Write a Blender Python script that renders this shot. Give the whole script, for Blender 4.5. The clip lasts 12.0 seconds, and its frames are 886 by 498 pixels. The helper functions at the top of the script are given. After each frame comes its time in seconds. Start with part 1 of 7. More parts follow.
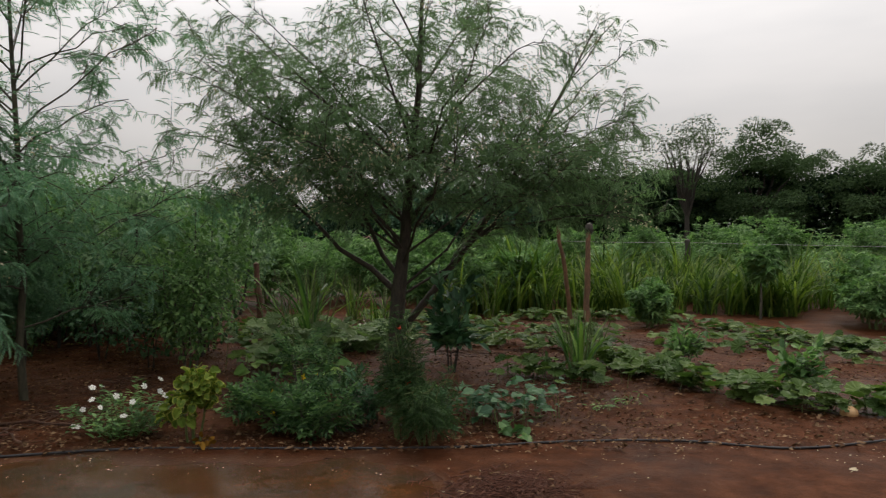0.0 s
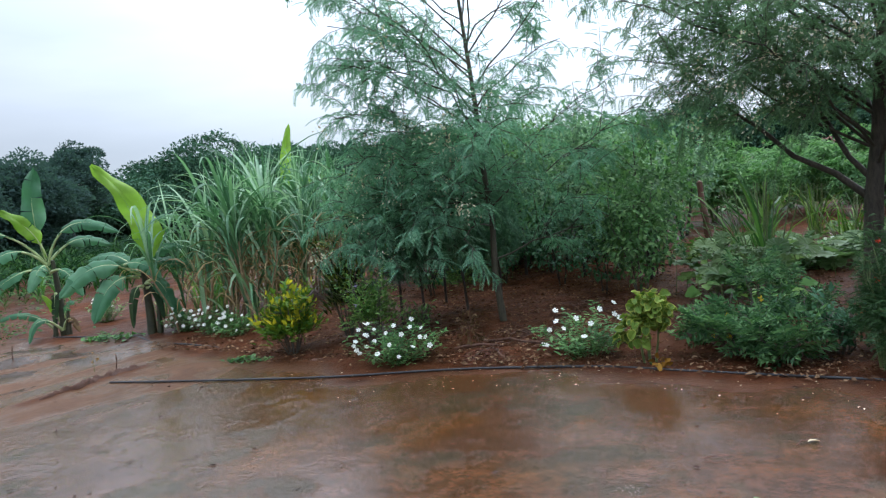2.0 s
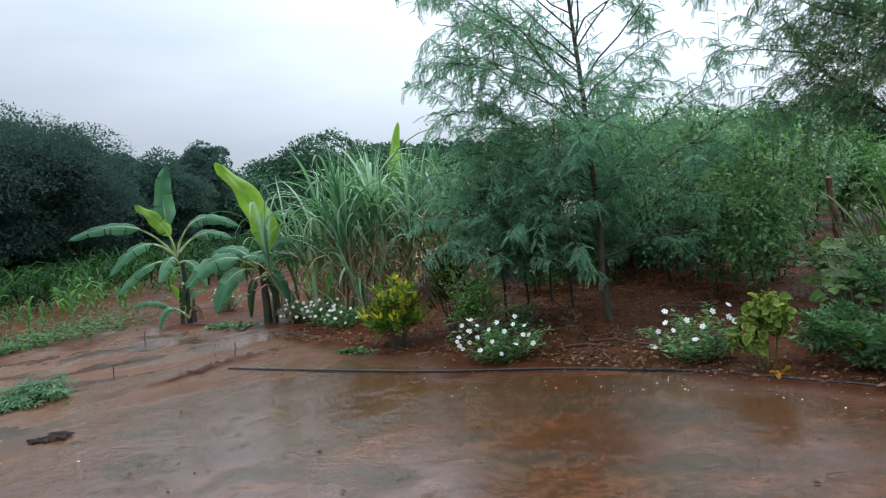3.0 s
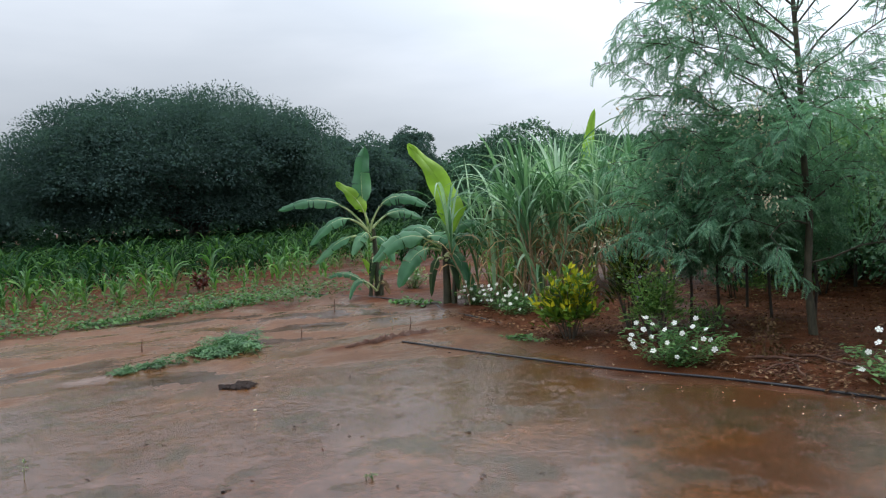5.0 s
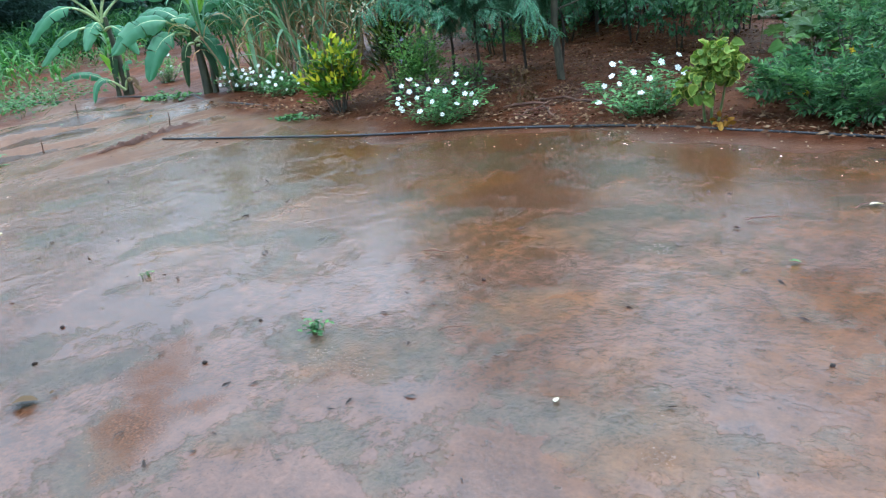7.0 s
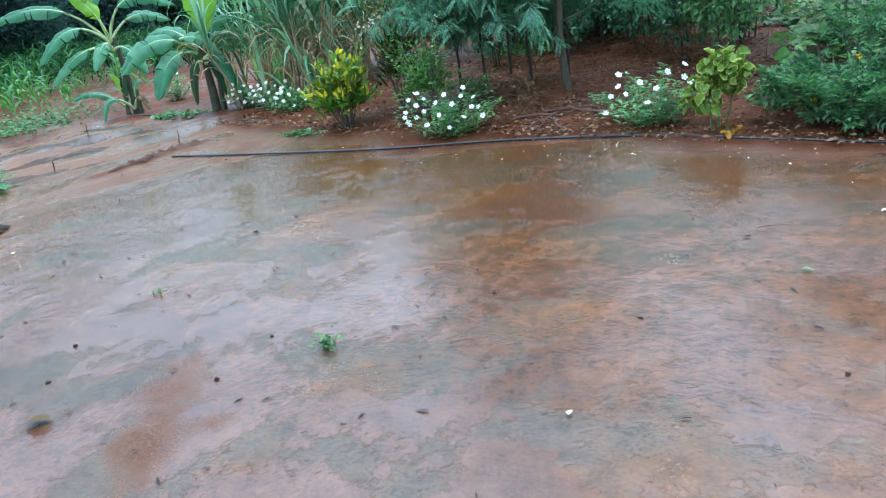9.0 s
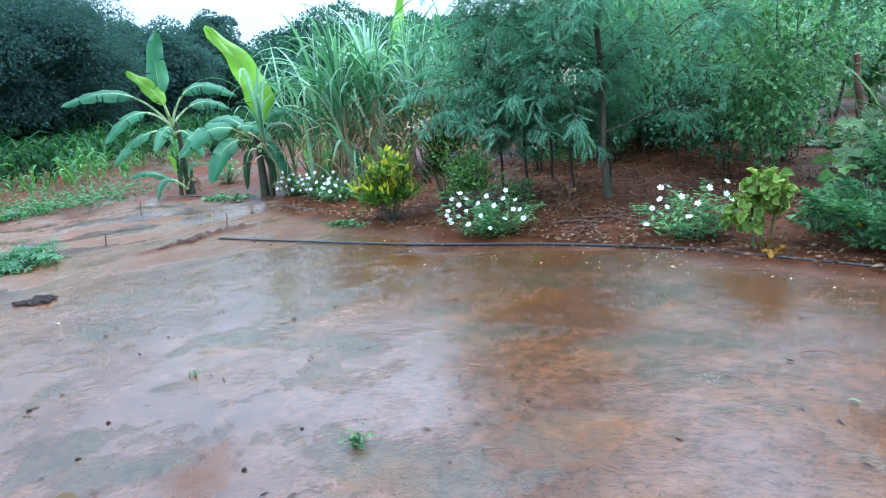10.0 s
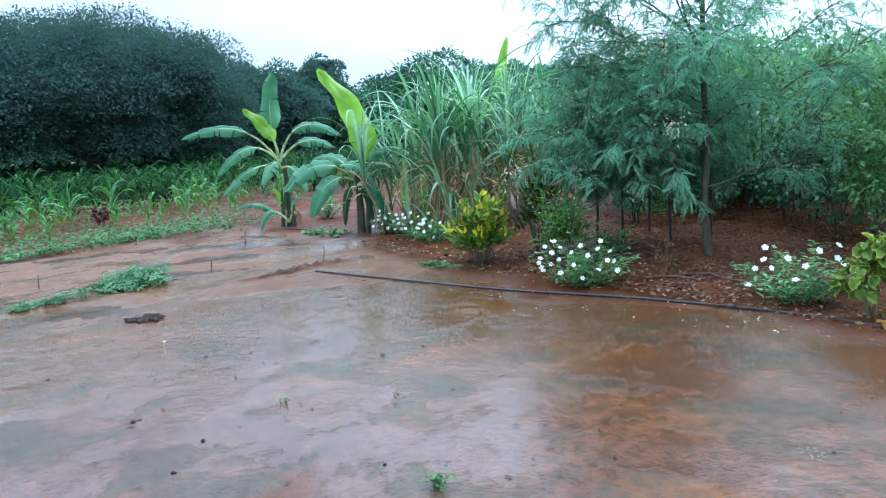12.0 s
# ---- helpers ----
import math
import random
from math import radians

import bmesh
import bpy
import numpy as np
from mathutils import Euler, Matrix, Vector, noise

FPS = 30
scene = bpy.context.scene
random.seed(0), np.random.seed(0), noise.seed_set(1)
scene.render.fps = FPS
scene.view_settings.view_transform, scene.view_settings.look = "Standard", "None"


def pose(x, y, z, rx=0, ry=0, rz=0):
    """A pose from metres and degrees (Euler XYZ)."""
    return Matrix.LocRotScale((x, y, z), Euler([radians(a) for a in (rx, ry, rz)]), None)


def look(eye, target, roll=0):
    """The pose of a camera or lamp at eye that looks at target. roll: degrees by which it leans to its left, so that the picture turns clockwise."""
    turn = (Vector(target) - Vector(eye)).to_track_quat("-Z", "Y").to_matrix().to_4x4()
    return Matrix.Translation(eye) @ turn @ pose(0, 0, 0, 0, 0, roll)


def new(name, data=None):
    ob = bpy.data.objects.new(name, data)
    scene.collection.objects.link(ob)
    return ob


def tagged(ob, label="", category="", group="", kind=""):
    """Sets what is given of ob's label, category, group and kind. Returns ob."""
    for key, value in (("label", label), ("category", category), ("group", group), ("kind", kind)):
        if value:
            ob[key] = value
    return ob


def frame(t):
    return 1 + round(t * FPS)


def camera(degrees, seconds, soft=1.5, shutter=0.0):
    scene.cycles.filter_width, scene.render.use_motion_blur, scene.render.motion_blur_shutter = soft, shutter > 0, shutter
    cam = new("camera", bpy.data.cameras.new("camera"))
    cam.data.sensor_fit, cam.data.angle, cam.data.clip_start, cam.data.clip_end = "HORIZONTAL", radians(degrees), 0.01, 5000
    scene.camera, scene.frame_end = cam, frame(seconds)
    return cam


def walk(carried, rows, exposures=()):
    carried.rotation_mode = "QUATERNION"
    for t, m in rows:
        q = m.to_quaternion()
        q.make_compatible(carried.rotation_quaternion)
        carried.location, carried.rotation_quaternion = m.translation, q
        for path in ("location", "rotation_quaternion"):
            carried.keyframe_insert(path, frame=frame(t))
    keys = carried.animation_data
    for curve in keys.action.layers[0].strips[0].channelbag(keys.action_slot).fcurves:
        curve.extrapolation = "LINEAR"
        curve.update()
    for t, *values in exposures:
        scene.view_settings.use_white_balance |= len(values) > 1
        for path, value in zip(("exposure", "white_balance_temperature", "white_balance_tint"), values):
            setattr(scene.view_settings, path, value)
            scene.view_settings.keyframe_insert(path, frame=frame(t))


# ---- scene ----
cam = camera(64.4, 12.0, soft=1.2, shutter=0.12)

PATH = [
    (0, (-0.058, -0.349, 1.597), (-0.023, 1.651, 1.583), 0.0),
    (0.5, (-0.086, -0.311, 1.588), (-0.373, 1.666, 1.5), -2.7),
    (1, (-0.111, -0.286, 1.579), (-0.757, 1.599, 1.412), -4.6),
    (1.5, (-0.073, -0.285, 1.583), (-1.045, 1.453, 1.397), -8.9),
    (2, (-0.063, -0.259, 1.601), (-1.188, 1.386, 1.44), -6.8),
    (2.5, (-0.062, -0.233, 1.599), (-1.352, 1.29, 1.46), -7.4),
    (3, (-0.047, -0.235, 1.595), (-1.41, 1.223, 1.461), -6.7),
    (3.5, (-0.092, -0.226, 1.575), (-1.605, 1.077, 1.451), -5.5),
    (3.7, (-0.111, -0.177, 1.586), (-1.683, 1.054, 1.471), -5.9),
    (5.3, (-0.024, 0.032, 1.483), (-1.747, 1.04, 1.352), -3.3),
    (5.5, (-0.019, 0.036, 1.46), (-1.729, 1.055, 1.268), -3.3),
    (6, (-0.012, 0.087, 1.392), (-1.589, 1.215, 0.902), -7.6),
    (6.5, (-0.014, 0.096, 1.391), (-1.424, 1.342, 0.712), -8.5),
    (7, (-0.01, 0.112, 1.395), (-1.274, 1.464, 0.639), -8.1),
    (7.2, (-0.007, 0.106, 1.389), (-1.239, 1.485, 0.625), -8.2),
    (9, (-0.013, 0.108, 1.401), (-1.301, 1.458, 0.68), -9.2),
    (9.5, (-0.022, 0.09, 1.43), (-1.364, 1.452, 0.846), -6.0),
    (10, (-0.02, 0.079, 1.454), (-1.406, 1.446, 0.994), -5.9),
    (10.5, (-0.016, 0.061, 1.449), (-1.453, 1.392, 1.045), -4.3),
    (11, (-0.016, 0.046, 1.456), (-1.491, 1.343, 1.079), -4.0),
    (11.5, (-0.024, 0.033, 1.465), (-1.561, 1.266, 1.124), -3.3),
    (12, (-0.015, 0.04, 1.464), (-1.58, 1.245, 1.146), -3.6),
]
# stops, kelvin, tint: the film starts dim and warm and then brightens
EXPOSURES = [(0.0, -0.8, 7400, 17), (0.4, -0.6, 6700, 17), (0.8, -0.28, 6050, 17), (1.2, 0.2, 5850, 15), (2.0, 0.2, 5850, 12), (3.3, 0.0, 6050, 12), (5.3, 0.03, 6300, 13), (5.7, 0.08, 6100, 11), (6.4, 0.85, 5250, 3), (9.0, 1.04, 5050, 2), (10.0, 1.14, 4900, 3), (12.0, 0.9, 5050, 6)]
walk(cam, [(t, look(eye, aim, roll)) for t, eye, aim, roll in PATH], EXPOSURES)

# ---- world and light ----
def make_world():
    w = bpy.data.worlds.new("overcast")
    scene.world = w
    w.use_nodes = True
    nt = w.node_tree
    nt.nodes.clear()
    N = nt.nodes.new
    out, bg = N("ShaderNodeOutputWorld"), N("ShaderNodeBackground")
    sky = N("ShaderNodeTexSky")
    sky.sky_type, sky.sun_disc = "NISHITA", False
    sky.sun_elevation, sky.sun_rotation = radians(50), radians(27)
    tc, mp = N("ShaderNodeTexCoord"), N("ShaderNodeMapping")
    mp.inputs["Scale"].default_value = (1.0, 1.0, 4.5)
    no = N("ShaderNodeTexNoise")
    no.inputs["Scale"].default_value, no.inputs["Detail"].default_value = 1.7, 5.0
    ramp = N("ShaderNodeValToRGB")
    ramp.color_ramp.elements[0].position, ramp.color_ramp.elements[0].color = 0.36, CLOUD_DARK
    ramp.color_ramp.elements[1].position, ramp.color_ramp.elements[1].color = 0.68, CLOUD_LIGHT
    mix = N("ShaderNodeMix")
    mix.data_type = "RGBA"
    mix.inputs[0].default_value = 0.93
    L = nt.links.new
    L(tc.outputs["Generated"], mp.inputs["Vector"])
    L(mp.outputs[0], no.inputs["Vector"])
    L(no.outputs["Fac"], ramp.inputs[0])
    L(sky.outputs[0], mix.inputs[6])
    L(ramp.outputs[0], mix.inputs[7])
    # an overcast sky is several times as bright overhead as at the horizon
    sep, up = N("ShaderNodeSeparateXYZ"), N("ShaderNodeMapRange")
    L(tc.outputs["Generated"], sep.inputs[0])
    steep = N("ShaderNodeMath")
    steep.operation, steep.use_clamp = "POWER", True
    steep.inputs[1].default_value = 1.35
    L(sep.outputs["Z"], steep.inputs[0])
    up.inputs["To Min"].default_value, up.inputs["To Max"].default_value = SKY, SKY * 8.7
    L(steep.outputs[0], up.inputs["Value"])
    # and brighter on the side where the sun stands behind the cloud
    side, both = N("ShaderNodeMapRange"), N("ShaderNodeMath")
    side.interpolation_type = "SMOOTHSTEP"
    side.inputs["From Min"].default_value, side.inputs["From Max"].default_value = 0.2, 1.0
    side.inputs["To Min"].default_value, side.inputs["To Max"].default_value = 0.97, 1.78
    L(sep.outputs["Y"], side.inputs["Value"])
    both.operation = "MULTIPLY"
    L(up.outputs[0], both.inputs[0])
    L(side.outputs[0], both.inputs[1])
    L(both.outputs[0], bg.inputs["Strength"])
    L(mix.outputs[2], bg.inputs["Color"])
    L(bg.outputs[0], out.inputs[0])


CLOUD_DARK, CLOUD_LIGHT, SKY = (4.7, 5.15, 5.5, 1), (5.9, 6.3, 6.6, 1), 0.067
make_world()
sun_data = bpy.data.lights.new("sun", "SUN")
sun_data.energy, sun_data.angle, sun_data.color = 1.4, radians(25), (1.0, 0.97, 0.93)
sun = new("sun", sun_data)
sun.matrix_world = look((15, 29, 40), (0, 0, 0))


# ---- materials ----
def shader(name):
    m = bpy.data.materials.new(name)
    m.use_nodes = True
    nt = m.node_tree
    b = nt.nodes["Principled BSDF"]
    return m, nt, b


def ramp_node(nt, source, stops):
    r = nt.nodes.new("ShaderNodeValToRGB")
    e = r.color_ramp.elements
    while len(e) < len(stops):
        e.new(0.5)
    for k, (p, c) in zip(e, stops):
        k.position, k.color = p, (*c, 1) if len(c) == 3 else c
    nt.links.new(source, r.inputs[0])
    return r.outputs[0]


def noise_node(nt, scale, detail=4.0, rough=0.55, vector=None, warp=0.0):
    n = nt.nodes.new("ShaderNodeTexNoise")
    n.inputs["Scale"].default_value, n.inputs["Detail"].default_value = scale, detail
    n.inputs["Roughness"].default_value, n.inputs["Distortion"].default_value = rough, warp
    if vector is None:
        g = nt.nodes.new("ShaderNodeNewGeometry")
        vector = g.outputs["Position"]
    nt.links.new(vector, n.inputs["Vector"])
    return n.outputs["Fac"]


def mix_rgb(nt, fac, a, b, mode="MIX"):
    m = nt.nodes.new("ShaderNodeMix")
    m.data_type, m.blend_type = "RGBA", mode
    for socket, value in ((m.inputs[0], fac), (m.inputs[6], a), (m.inputs[7], b)):
        if isinstance(value, bpy.types.NodeSocket):
            nt.links.new(value, socket)
        elif isinstance(value, tuple):
            socket.default_value = (*value, 1)
        else:
            socket.default_value = value
    return m.outputs[2]


def bump(nt, b, height, strength, distance=0.02):
    n = nt.nodes.new("ShaderNodeBump")
    n.inputs["Strength"].default_value, n.inputs["Distance"].default_value = strength, distance
    nt.links.new(height, n.inputs["Height"])
    nt.links.new(n.outputs[0], b.inputs["Normal"])


def leaf_mat(name, dark, mid, light, rough=0.45, glow=0.3, patch=2.0):
    """Foliage: colours vary leaf by leaf and in soft patches, and some light passes through."""
    m, nt, b = shader(name)
    g = nt.nodes.new("ShaderNodeNewGeometry")
    col = ramp_node(nt, g.outputs["Random Per Island"], [(0.0, dark), (0.5, mid), (1.0, light)])
    n = noise_node(nt, patch, 3.0)
    shade = ramp_node(nt, n, [(0.3, (0.72, 0.74, 0.72)), (0.7, (1.18, 1.15, 1.1))])
    col = mix_rgb(nt, 1.0, col, shade, "MULTIPLY")
    nt.links.new(col, b.inputs["Base Color"])
    b.inputs["Roughness"].default_value = rough
    b.inputs["Specular IOR Level"].default_value = 0.2 if rough < 0.58 else 0.05
    tr = nt.nodes.new("ShaderNodeBsdfTranslucent")
    nt.links.new(mix_rgb(nt, 1.0, col, (1.1, 1.28, 0.82), "MULTIPLY"), tr.inputs["Color"])
    mx = nt.nodes.new("ShaderNodeMixShader")
    mx.inputs[0].default_value = glow
    out = nt.nodes["Material Output"]
    nt.links.new(b.outputs[0], mx.inputs[1])
    nt.links.new(tr.outputs[0], mx.inputs[2])
    nt.links.new(mx.outputs[0], out.inputs[0])
    return m


def plain_mat(name, a, c, scale=20.0, rough=0.7, relief=0.3, distance=0.005, metal=0.0):
    m, nt, b = shader(name)
    n = noise_node(nt, scale, 5.0, 0.6)
    nt.links.new(ramp_node(nt, n, [(0.3, a), (0.7, c)]), b.inputs["Base Color"])
    b.inputs["Roughness"].default_value, b.inputs["Metallic"].default_value = rough, metal
    if relief:
        bump(nt, b, n, relief, distance)
    return m


def bark_mat(name, a, c):
    m, nt, b = shader(name)
    g, mp = nt.nodes.new("ShaderNodeNewGeometry"), nt.nodes.new("ShaderNodeMapping")
    mp.inputs["Scale"].default_value = (1, 1, 0.25)
    nt.links.new(g.outputs["Position"], mp.inputs["Vector"])
    n = noise_node(nt, 38.0, 5.0, 0.65, mp.outputs[0])
    big = noise_node(nt, 3.0, 3.0)
    col = mix_rgb(nt, 1.0, ramp_node(nt, n, [(0.3, a), (0.7, c)]), ramp_node(nt, big, [(0.35, (0.75, 0.78, 0.72)), (0.7, (1.2, 1.15, 1.1))]), "MULTIPLY")
    nt.links.new(col, b.inputs["Base Color"])
    b.inputs["Roughness"].default_value = 0.75
    bump(nt, b, n, 0.7, 0.012)
    return m


def math_node(nt, op, a, b, c=0.0):
    m = nt.nodes.new("ShaderNodeMath")
    m.operation = op
    for socket, value in zip(m.inputs, (a, b, c)):
        if isinstance(value, bpy.types.NodeSocket):
            nt.links.new(value, socket)
        else:
            socket.default_value = value
    return m.outputs[0]


def attribute_node(nt, name):
    a = nt.nodes.new("ShaderNodeAttribute")
    a.attribute_name = name
    return a.outputs["Fac"]


def soil_mat():
    """Red earth. Where it is trodden hard it is a wet yard: pinkish silt, grey bare patches, ochre mud and coarse red sand under a film of rain."""
    m, nt, b = shader("red_soil")
    big, mid, fine = noise_node(nt, 0.55, 4.0, 0.6, warp=0.3), noise_node(nt, 4.0, 8.0, 0.65), noise_node(nt, 60.0, 5.0, 0.7)
    speck = noise_node(nt, 95.0, 3.0, 0.65)
    grain = ramp_node(nt, fine, [(0.25, (0.62, 0.60, 0.58)), (0.5, (1.0, 1.0, 1.0)), (0.8, (1.35, 1.32, 1.28))])
    col = ramp_node(nt, mid, [(0.28, (0.031, 0.0108, 0.0047)), (0.5, (0.066, 0.0236, 0.0102)), (0.75, (0.124, 0.050, 0.025))])
    col = mix_rgb(nt, 1.0, col, ramp_node(nt, big, [(0.3, (0.7, 0.66, 0.62)), (0.65, (1.15, 1.1, 1.08))]), "MULTIPLY")
    col = mix_rgb(nt, 1.0, col, grain, "MULTIPLY")
    trod, ochre, runoff, greyed, sand = (attribute_node(nt, k) for k in ("trodden", "ochre", "runoff", "greyed", "sand"))
    flow, track = attribute_node(nt, "flow"), attribute_node(nt, "track")
    # yard: pinkish silt, grey bare patches with ragged edges, sandy ochre mud, coarse red sand
    ragged = noise_node(nt, 2.1, 11.0, 0.68, warp=0.2)
    lobes = noise_node(nt, 2.2, 9.0, 0.60)
    silt = ramp_node(nt, mid, [(0.3, (0.054, 0.0225, 0.012)), (0.5, (0.070, 0.0295, 0.0155)), (0.72, (0.092, 0.042, 0.024))])
    bare = math_node(nt, "MULTIPLY_ADD", greyed, 0.11, math_node(nt, "MULTIPLY_ADD", math_node(nt, "SUBTRACT", noise_node(nt, 26.0, 6.0, 0.7), 0.5), 0.22, ragged))
    bare = ramp_node(nt, bare, [(0.512, (0, 0, 0)), (0.537, (0.65,) * 3), (0.63, (0.95,) * 3)])
    silt = mix_rgb(nt, bare, silt, ramp_node(nt, mid, [(0.3, (0.037, 0.024, 0.012)), (0.7, (0.058, 0.037, 0.020))]))
    mud = math_node(nt, "MULTIPLY_ADD", ochre, 0.23, lobes)
    mud = ramp_node(nt, mud, [(0.57, (0, 0, 0)), (0.68, (0.40,) * 3), (0.80, (0.75,) * 3)])
    silt = mix_rgb(nt, mud, silt, ramp_node(nt, mid, [(0.3, (0.070, 0.026, 0.007)), (0.55, (0.104, 0.041, 0.012)), (0.75, (0.125, 0.060, 0.027))]))
    # run-off ground: shallow wet channels between smooth sand bars
    g, mp = nt.nodes.new("ShaderNodeNewGeometry"), nt.nodes.new("ShaderNodeMapping")
    mp.inputs["Scale"].default_value, mp.inputs["Rotation"].default_value = (1.5, 0.75, 1.0), (0, 0, radians(8))
    nt.links.new(g.outputs["Position"], mp.inputs["Vector"])
    braid = noise_node(nt, 1.0, 10.0, 0.62, mp.outputs[0], 0.5)
    bars = ramp_node(nt, braid, [(0.36, (0.066, 0.032, 0.011)), (0.46, (0.094, 0.045, 0.016)), (0.50, (0.090, 0.042, 0.018)), (0.54, (0.108, 0.053, 0.027)), (0.66, (0.094, 0.044, 0.022))])
    silt = mix_rgb(nt, flow, silt, mix_rgb(nt, 1.0, silt, (1.06, 1.02, 0.66), "MULTIPLY"))
    silt = mix_rgb(nt, runoff, silt, bars)
    soaked = ramp_node(nt, math_node(nt, "MULTIPLY_ADD", track, 0.30, lobes), [(0.60, (0, 0, 0)), (0.64, (0.9,) * 3)])
    silt = mix_rgb(nt, soaked, silt, (0.042, 0.020, 0.009))
    damp = ramp_node(nt, noise_node(nt, 0.8, 9.0, 0.65), [(0.36, (0.78, 0.76, 0.74)), (0.5, (1, 1, 1)), (0.64, (1.10, 1.10, 1.10))])
    silt = mix_rgb(nt, 1.0, silt, damp, "MULTIPLY")
    silt = mix_rgb(nt, 1.0, silt, ramp_node(nt, noise_node(nt, 13.0, 7.0, 0.68), [(0.34, (0.72, 0.71, 0.70)), (0.5, (1, 1, 1)), (0.68, (1.22, 1.2, 1.18))]), "MULTIPLY")
    silt = mix_rgb(nt, 0.75, silt, mix_rgb(nt, 1.0, silt, grain, "MULTIPLY"))
    grit = ramp_node(nt, math_node(nt, "MULTIPLY_ADD", sand, 0.34, math_node(nt, "MULTIPLY_ADD", math_node(nt, "SUBTRACT", speck, 0.5), 0.35, lobes)), [(0.60, (0, 0, 0)), (0.82, (0.8,) * 3)])
    silt = mix_rgb(nt, grit, silt, ramp_node(nt, speck, [(0.38, (0.024, 0.010, 0.006)), (0.5, (0.072, 0.029, 0.014)), (0.64, (0.16, 0.075, 0.042))]))
    col = mix_rgb(nt, trod, col, silt)
    nt.links.new(col, b.inputs["Base Color"])
    dry = ramp_node(nt, big, [(0.34, (0.35,) * 3), (0.5, (0.6,) * 3), (0.7, (0.85,) * 3)])
    # a film of standing water lies over most of the yard, thinner on the raised patches
    film = noise_node(nt, 1.2, 8.0, 0.58, warp=0.2)
    wet = ramp_node(nt, film, [(0.44, (0.075,) * 3), (0.52, (0.11,) * 3), (0.56, (0.18,) * 3), (0.70, (0.27,) * 3)])
    wet = mix_rgb(nt, math_node(nt, "MULTIPLY", flow, 0.7), wet, (0.06, 0.06, 0.06))
    wet = mix_rgb(nt, math_node(nt, "MULTIPLY", mud, 0.6), wet, ramp_node(nt, lobes, [(0.40, (0.12,) * 3), (0.52, (0.22,) * 3), (0.66, (0.42,) * 3)]))
    wet = mix_rgb(nt, math_node(nt, "MULTIPLY", bare, 0.5), wet, ramp_node(nt, fine, [(0.4, (0.12,) * 3), (0.6, (0.34,) * 3)]))
    wet = mix_rgb(nt, runoff, wet, ramp_node(nt, braid, [(0.36, (0.14,) * 3), (0.47, (0.28,) * 3), (0.55, (0.55,) * 3)]))
    wet = mix_rgb(nt, soaked, wet, (0.16, 0.16, 0.16))
    wet = mix_rgb(nt, grit, wet, (0.6, 0.6, 0.6))
    nt.links.new(mix_rgb(nt, trod, dry, wet), b.inputs["Roughness"])
    b.inputs["IOR"].default_value = 1.5
    shine = mix_rgb(nt, mud, (0.48, 0.48, 0.48), (0.30, 0.30, 0.30))
    shine = mix_rgb(nt, flow, shine, (0.62, 0.62, 0.62))
    shine = mix_rgb(nt, runoff, shine, ramp_node(nt, braid, [(0.40, (0.32,) * 3), (0.54, (0.12,) * 3)]))
    shine = mix_rgb(nt, grit, shine, (0.06, 0.06, 0.06))
    nt.links.new(mix_rgb(nt, trod, (0.05, 0.05, 0.05), shine), b.inputs["Specular IOR Level"])
    # relief: clods in the beds; in the yard fine ripples, pits and sand grain, stronger where the film is thin
    clods = math_node(nt, "MULTIPLY_ADD", fine, 0.35, mid)
    ripple = math_node(nt, "MULTIPLY_ADD", noise_node(nt, 26.0, 5.0, 0.65), 0.24, math_node(nt, "MULTIPLY", noise_node(nt, 7.0, 4.0, 0.5), 0.045))
    ripple = math_node(nt, "MULTIPLY", ripple, ramp_node(nt, film, [(0.44, (0.22,) * 3), (0.51, (0.45,) * 3), (0.57, (1.2,) * 3)]))
    ripple = math_node(nt, "MULTIPLY_ADD", math_node(nt, "MULTIPLY", noise_node(nt, 9.0, 4.0, 0.6, warp=0.4), flow), 0.34, ripple)
    pits = math_node(nt, "MULTIPLY", fine, math_node(nt, "MULTIPLY_ADD", bare, 0.16, 0.06))
    ripple = math_node(nt, "ADD", ripple, pits)
    ripple = math_node(nt, "MULTIPLY_ADD", math_node(nt, "MULTIPLY", grit, speck), 0.16, ripple)
    cut = math_node(nt, "MULTIPLY", ramp_node(nt, braid, [(0.44, (0, 0, 0)), (0.54, (1, 1, 1))]), math_node(nt, "MULTIPLY", runoff, 0.10))
    ripple = math_node(nt, "ADD", ripple, cut)
    hm = nt.nodes.new("ShaderNodeMix")
    nt.links.new(trod, hm.inputs[0])
    nt.links.new(clods, hm.inputs[2])
    nt.links.new(ripple, hm.inputs[3])
    bump(nt, b, hm.outputs[0], 0.6, 0.03)
    return m


SOIL = soil_mat()
FEATHER = leaf_mat("feathery_leaf", (0.088, 0.205, 0.141), (0.145, 0.303, 0.205), (0.226, 0.392, 0.278), 0.5, 0.45)
# darker copy of the feathery leaf: young trees' own tone plus painted low shade
YOUNGFEATHER = leaf_mat("shaded_young_leaf", (0.048, 0.124, 0.081), (0.082, 0.189, 0.118), (0.143, 0.269, 0.182), 0.5, 0.4)
DARKLEAF = leaf_mat("dark_leaf", (0.026, 0.075, 0.041), (0.049, 0.129, 0.066), (0.094, 0.195, 0.101), 0.4, 0.25)
MIDLEAF = leaf_mat("green_leaf", (0.046, 0.110, 0.043), (0.104, 0.221, 0.080), (0.210, 0.356, 0.144), 0.45, 0.38)
FRESH = leaf_mat("fresh_leaf", (0.059, 0.138, 0.042), (0.130, 0.248, 0.068), (0.259, 0.396, 0.123), 0.42, 0.4)
LINELEAF = leaf_mat("tree_line_leaf", (0.042, 0.080, 0.038), (0.064, 0.114, 0.054), (0.100, 0.160, 0.078), 0.6, 0.3, 0.4)
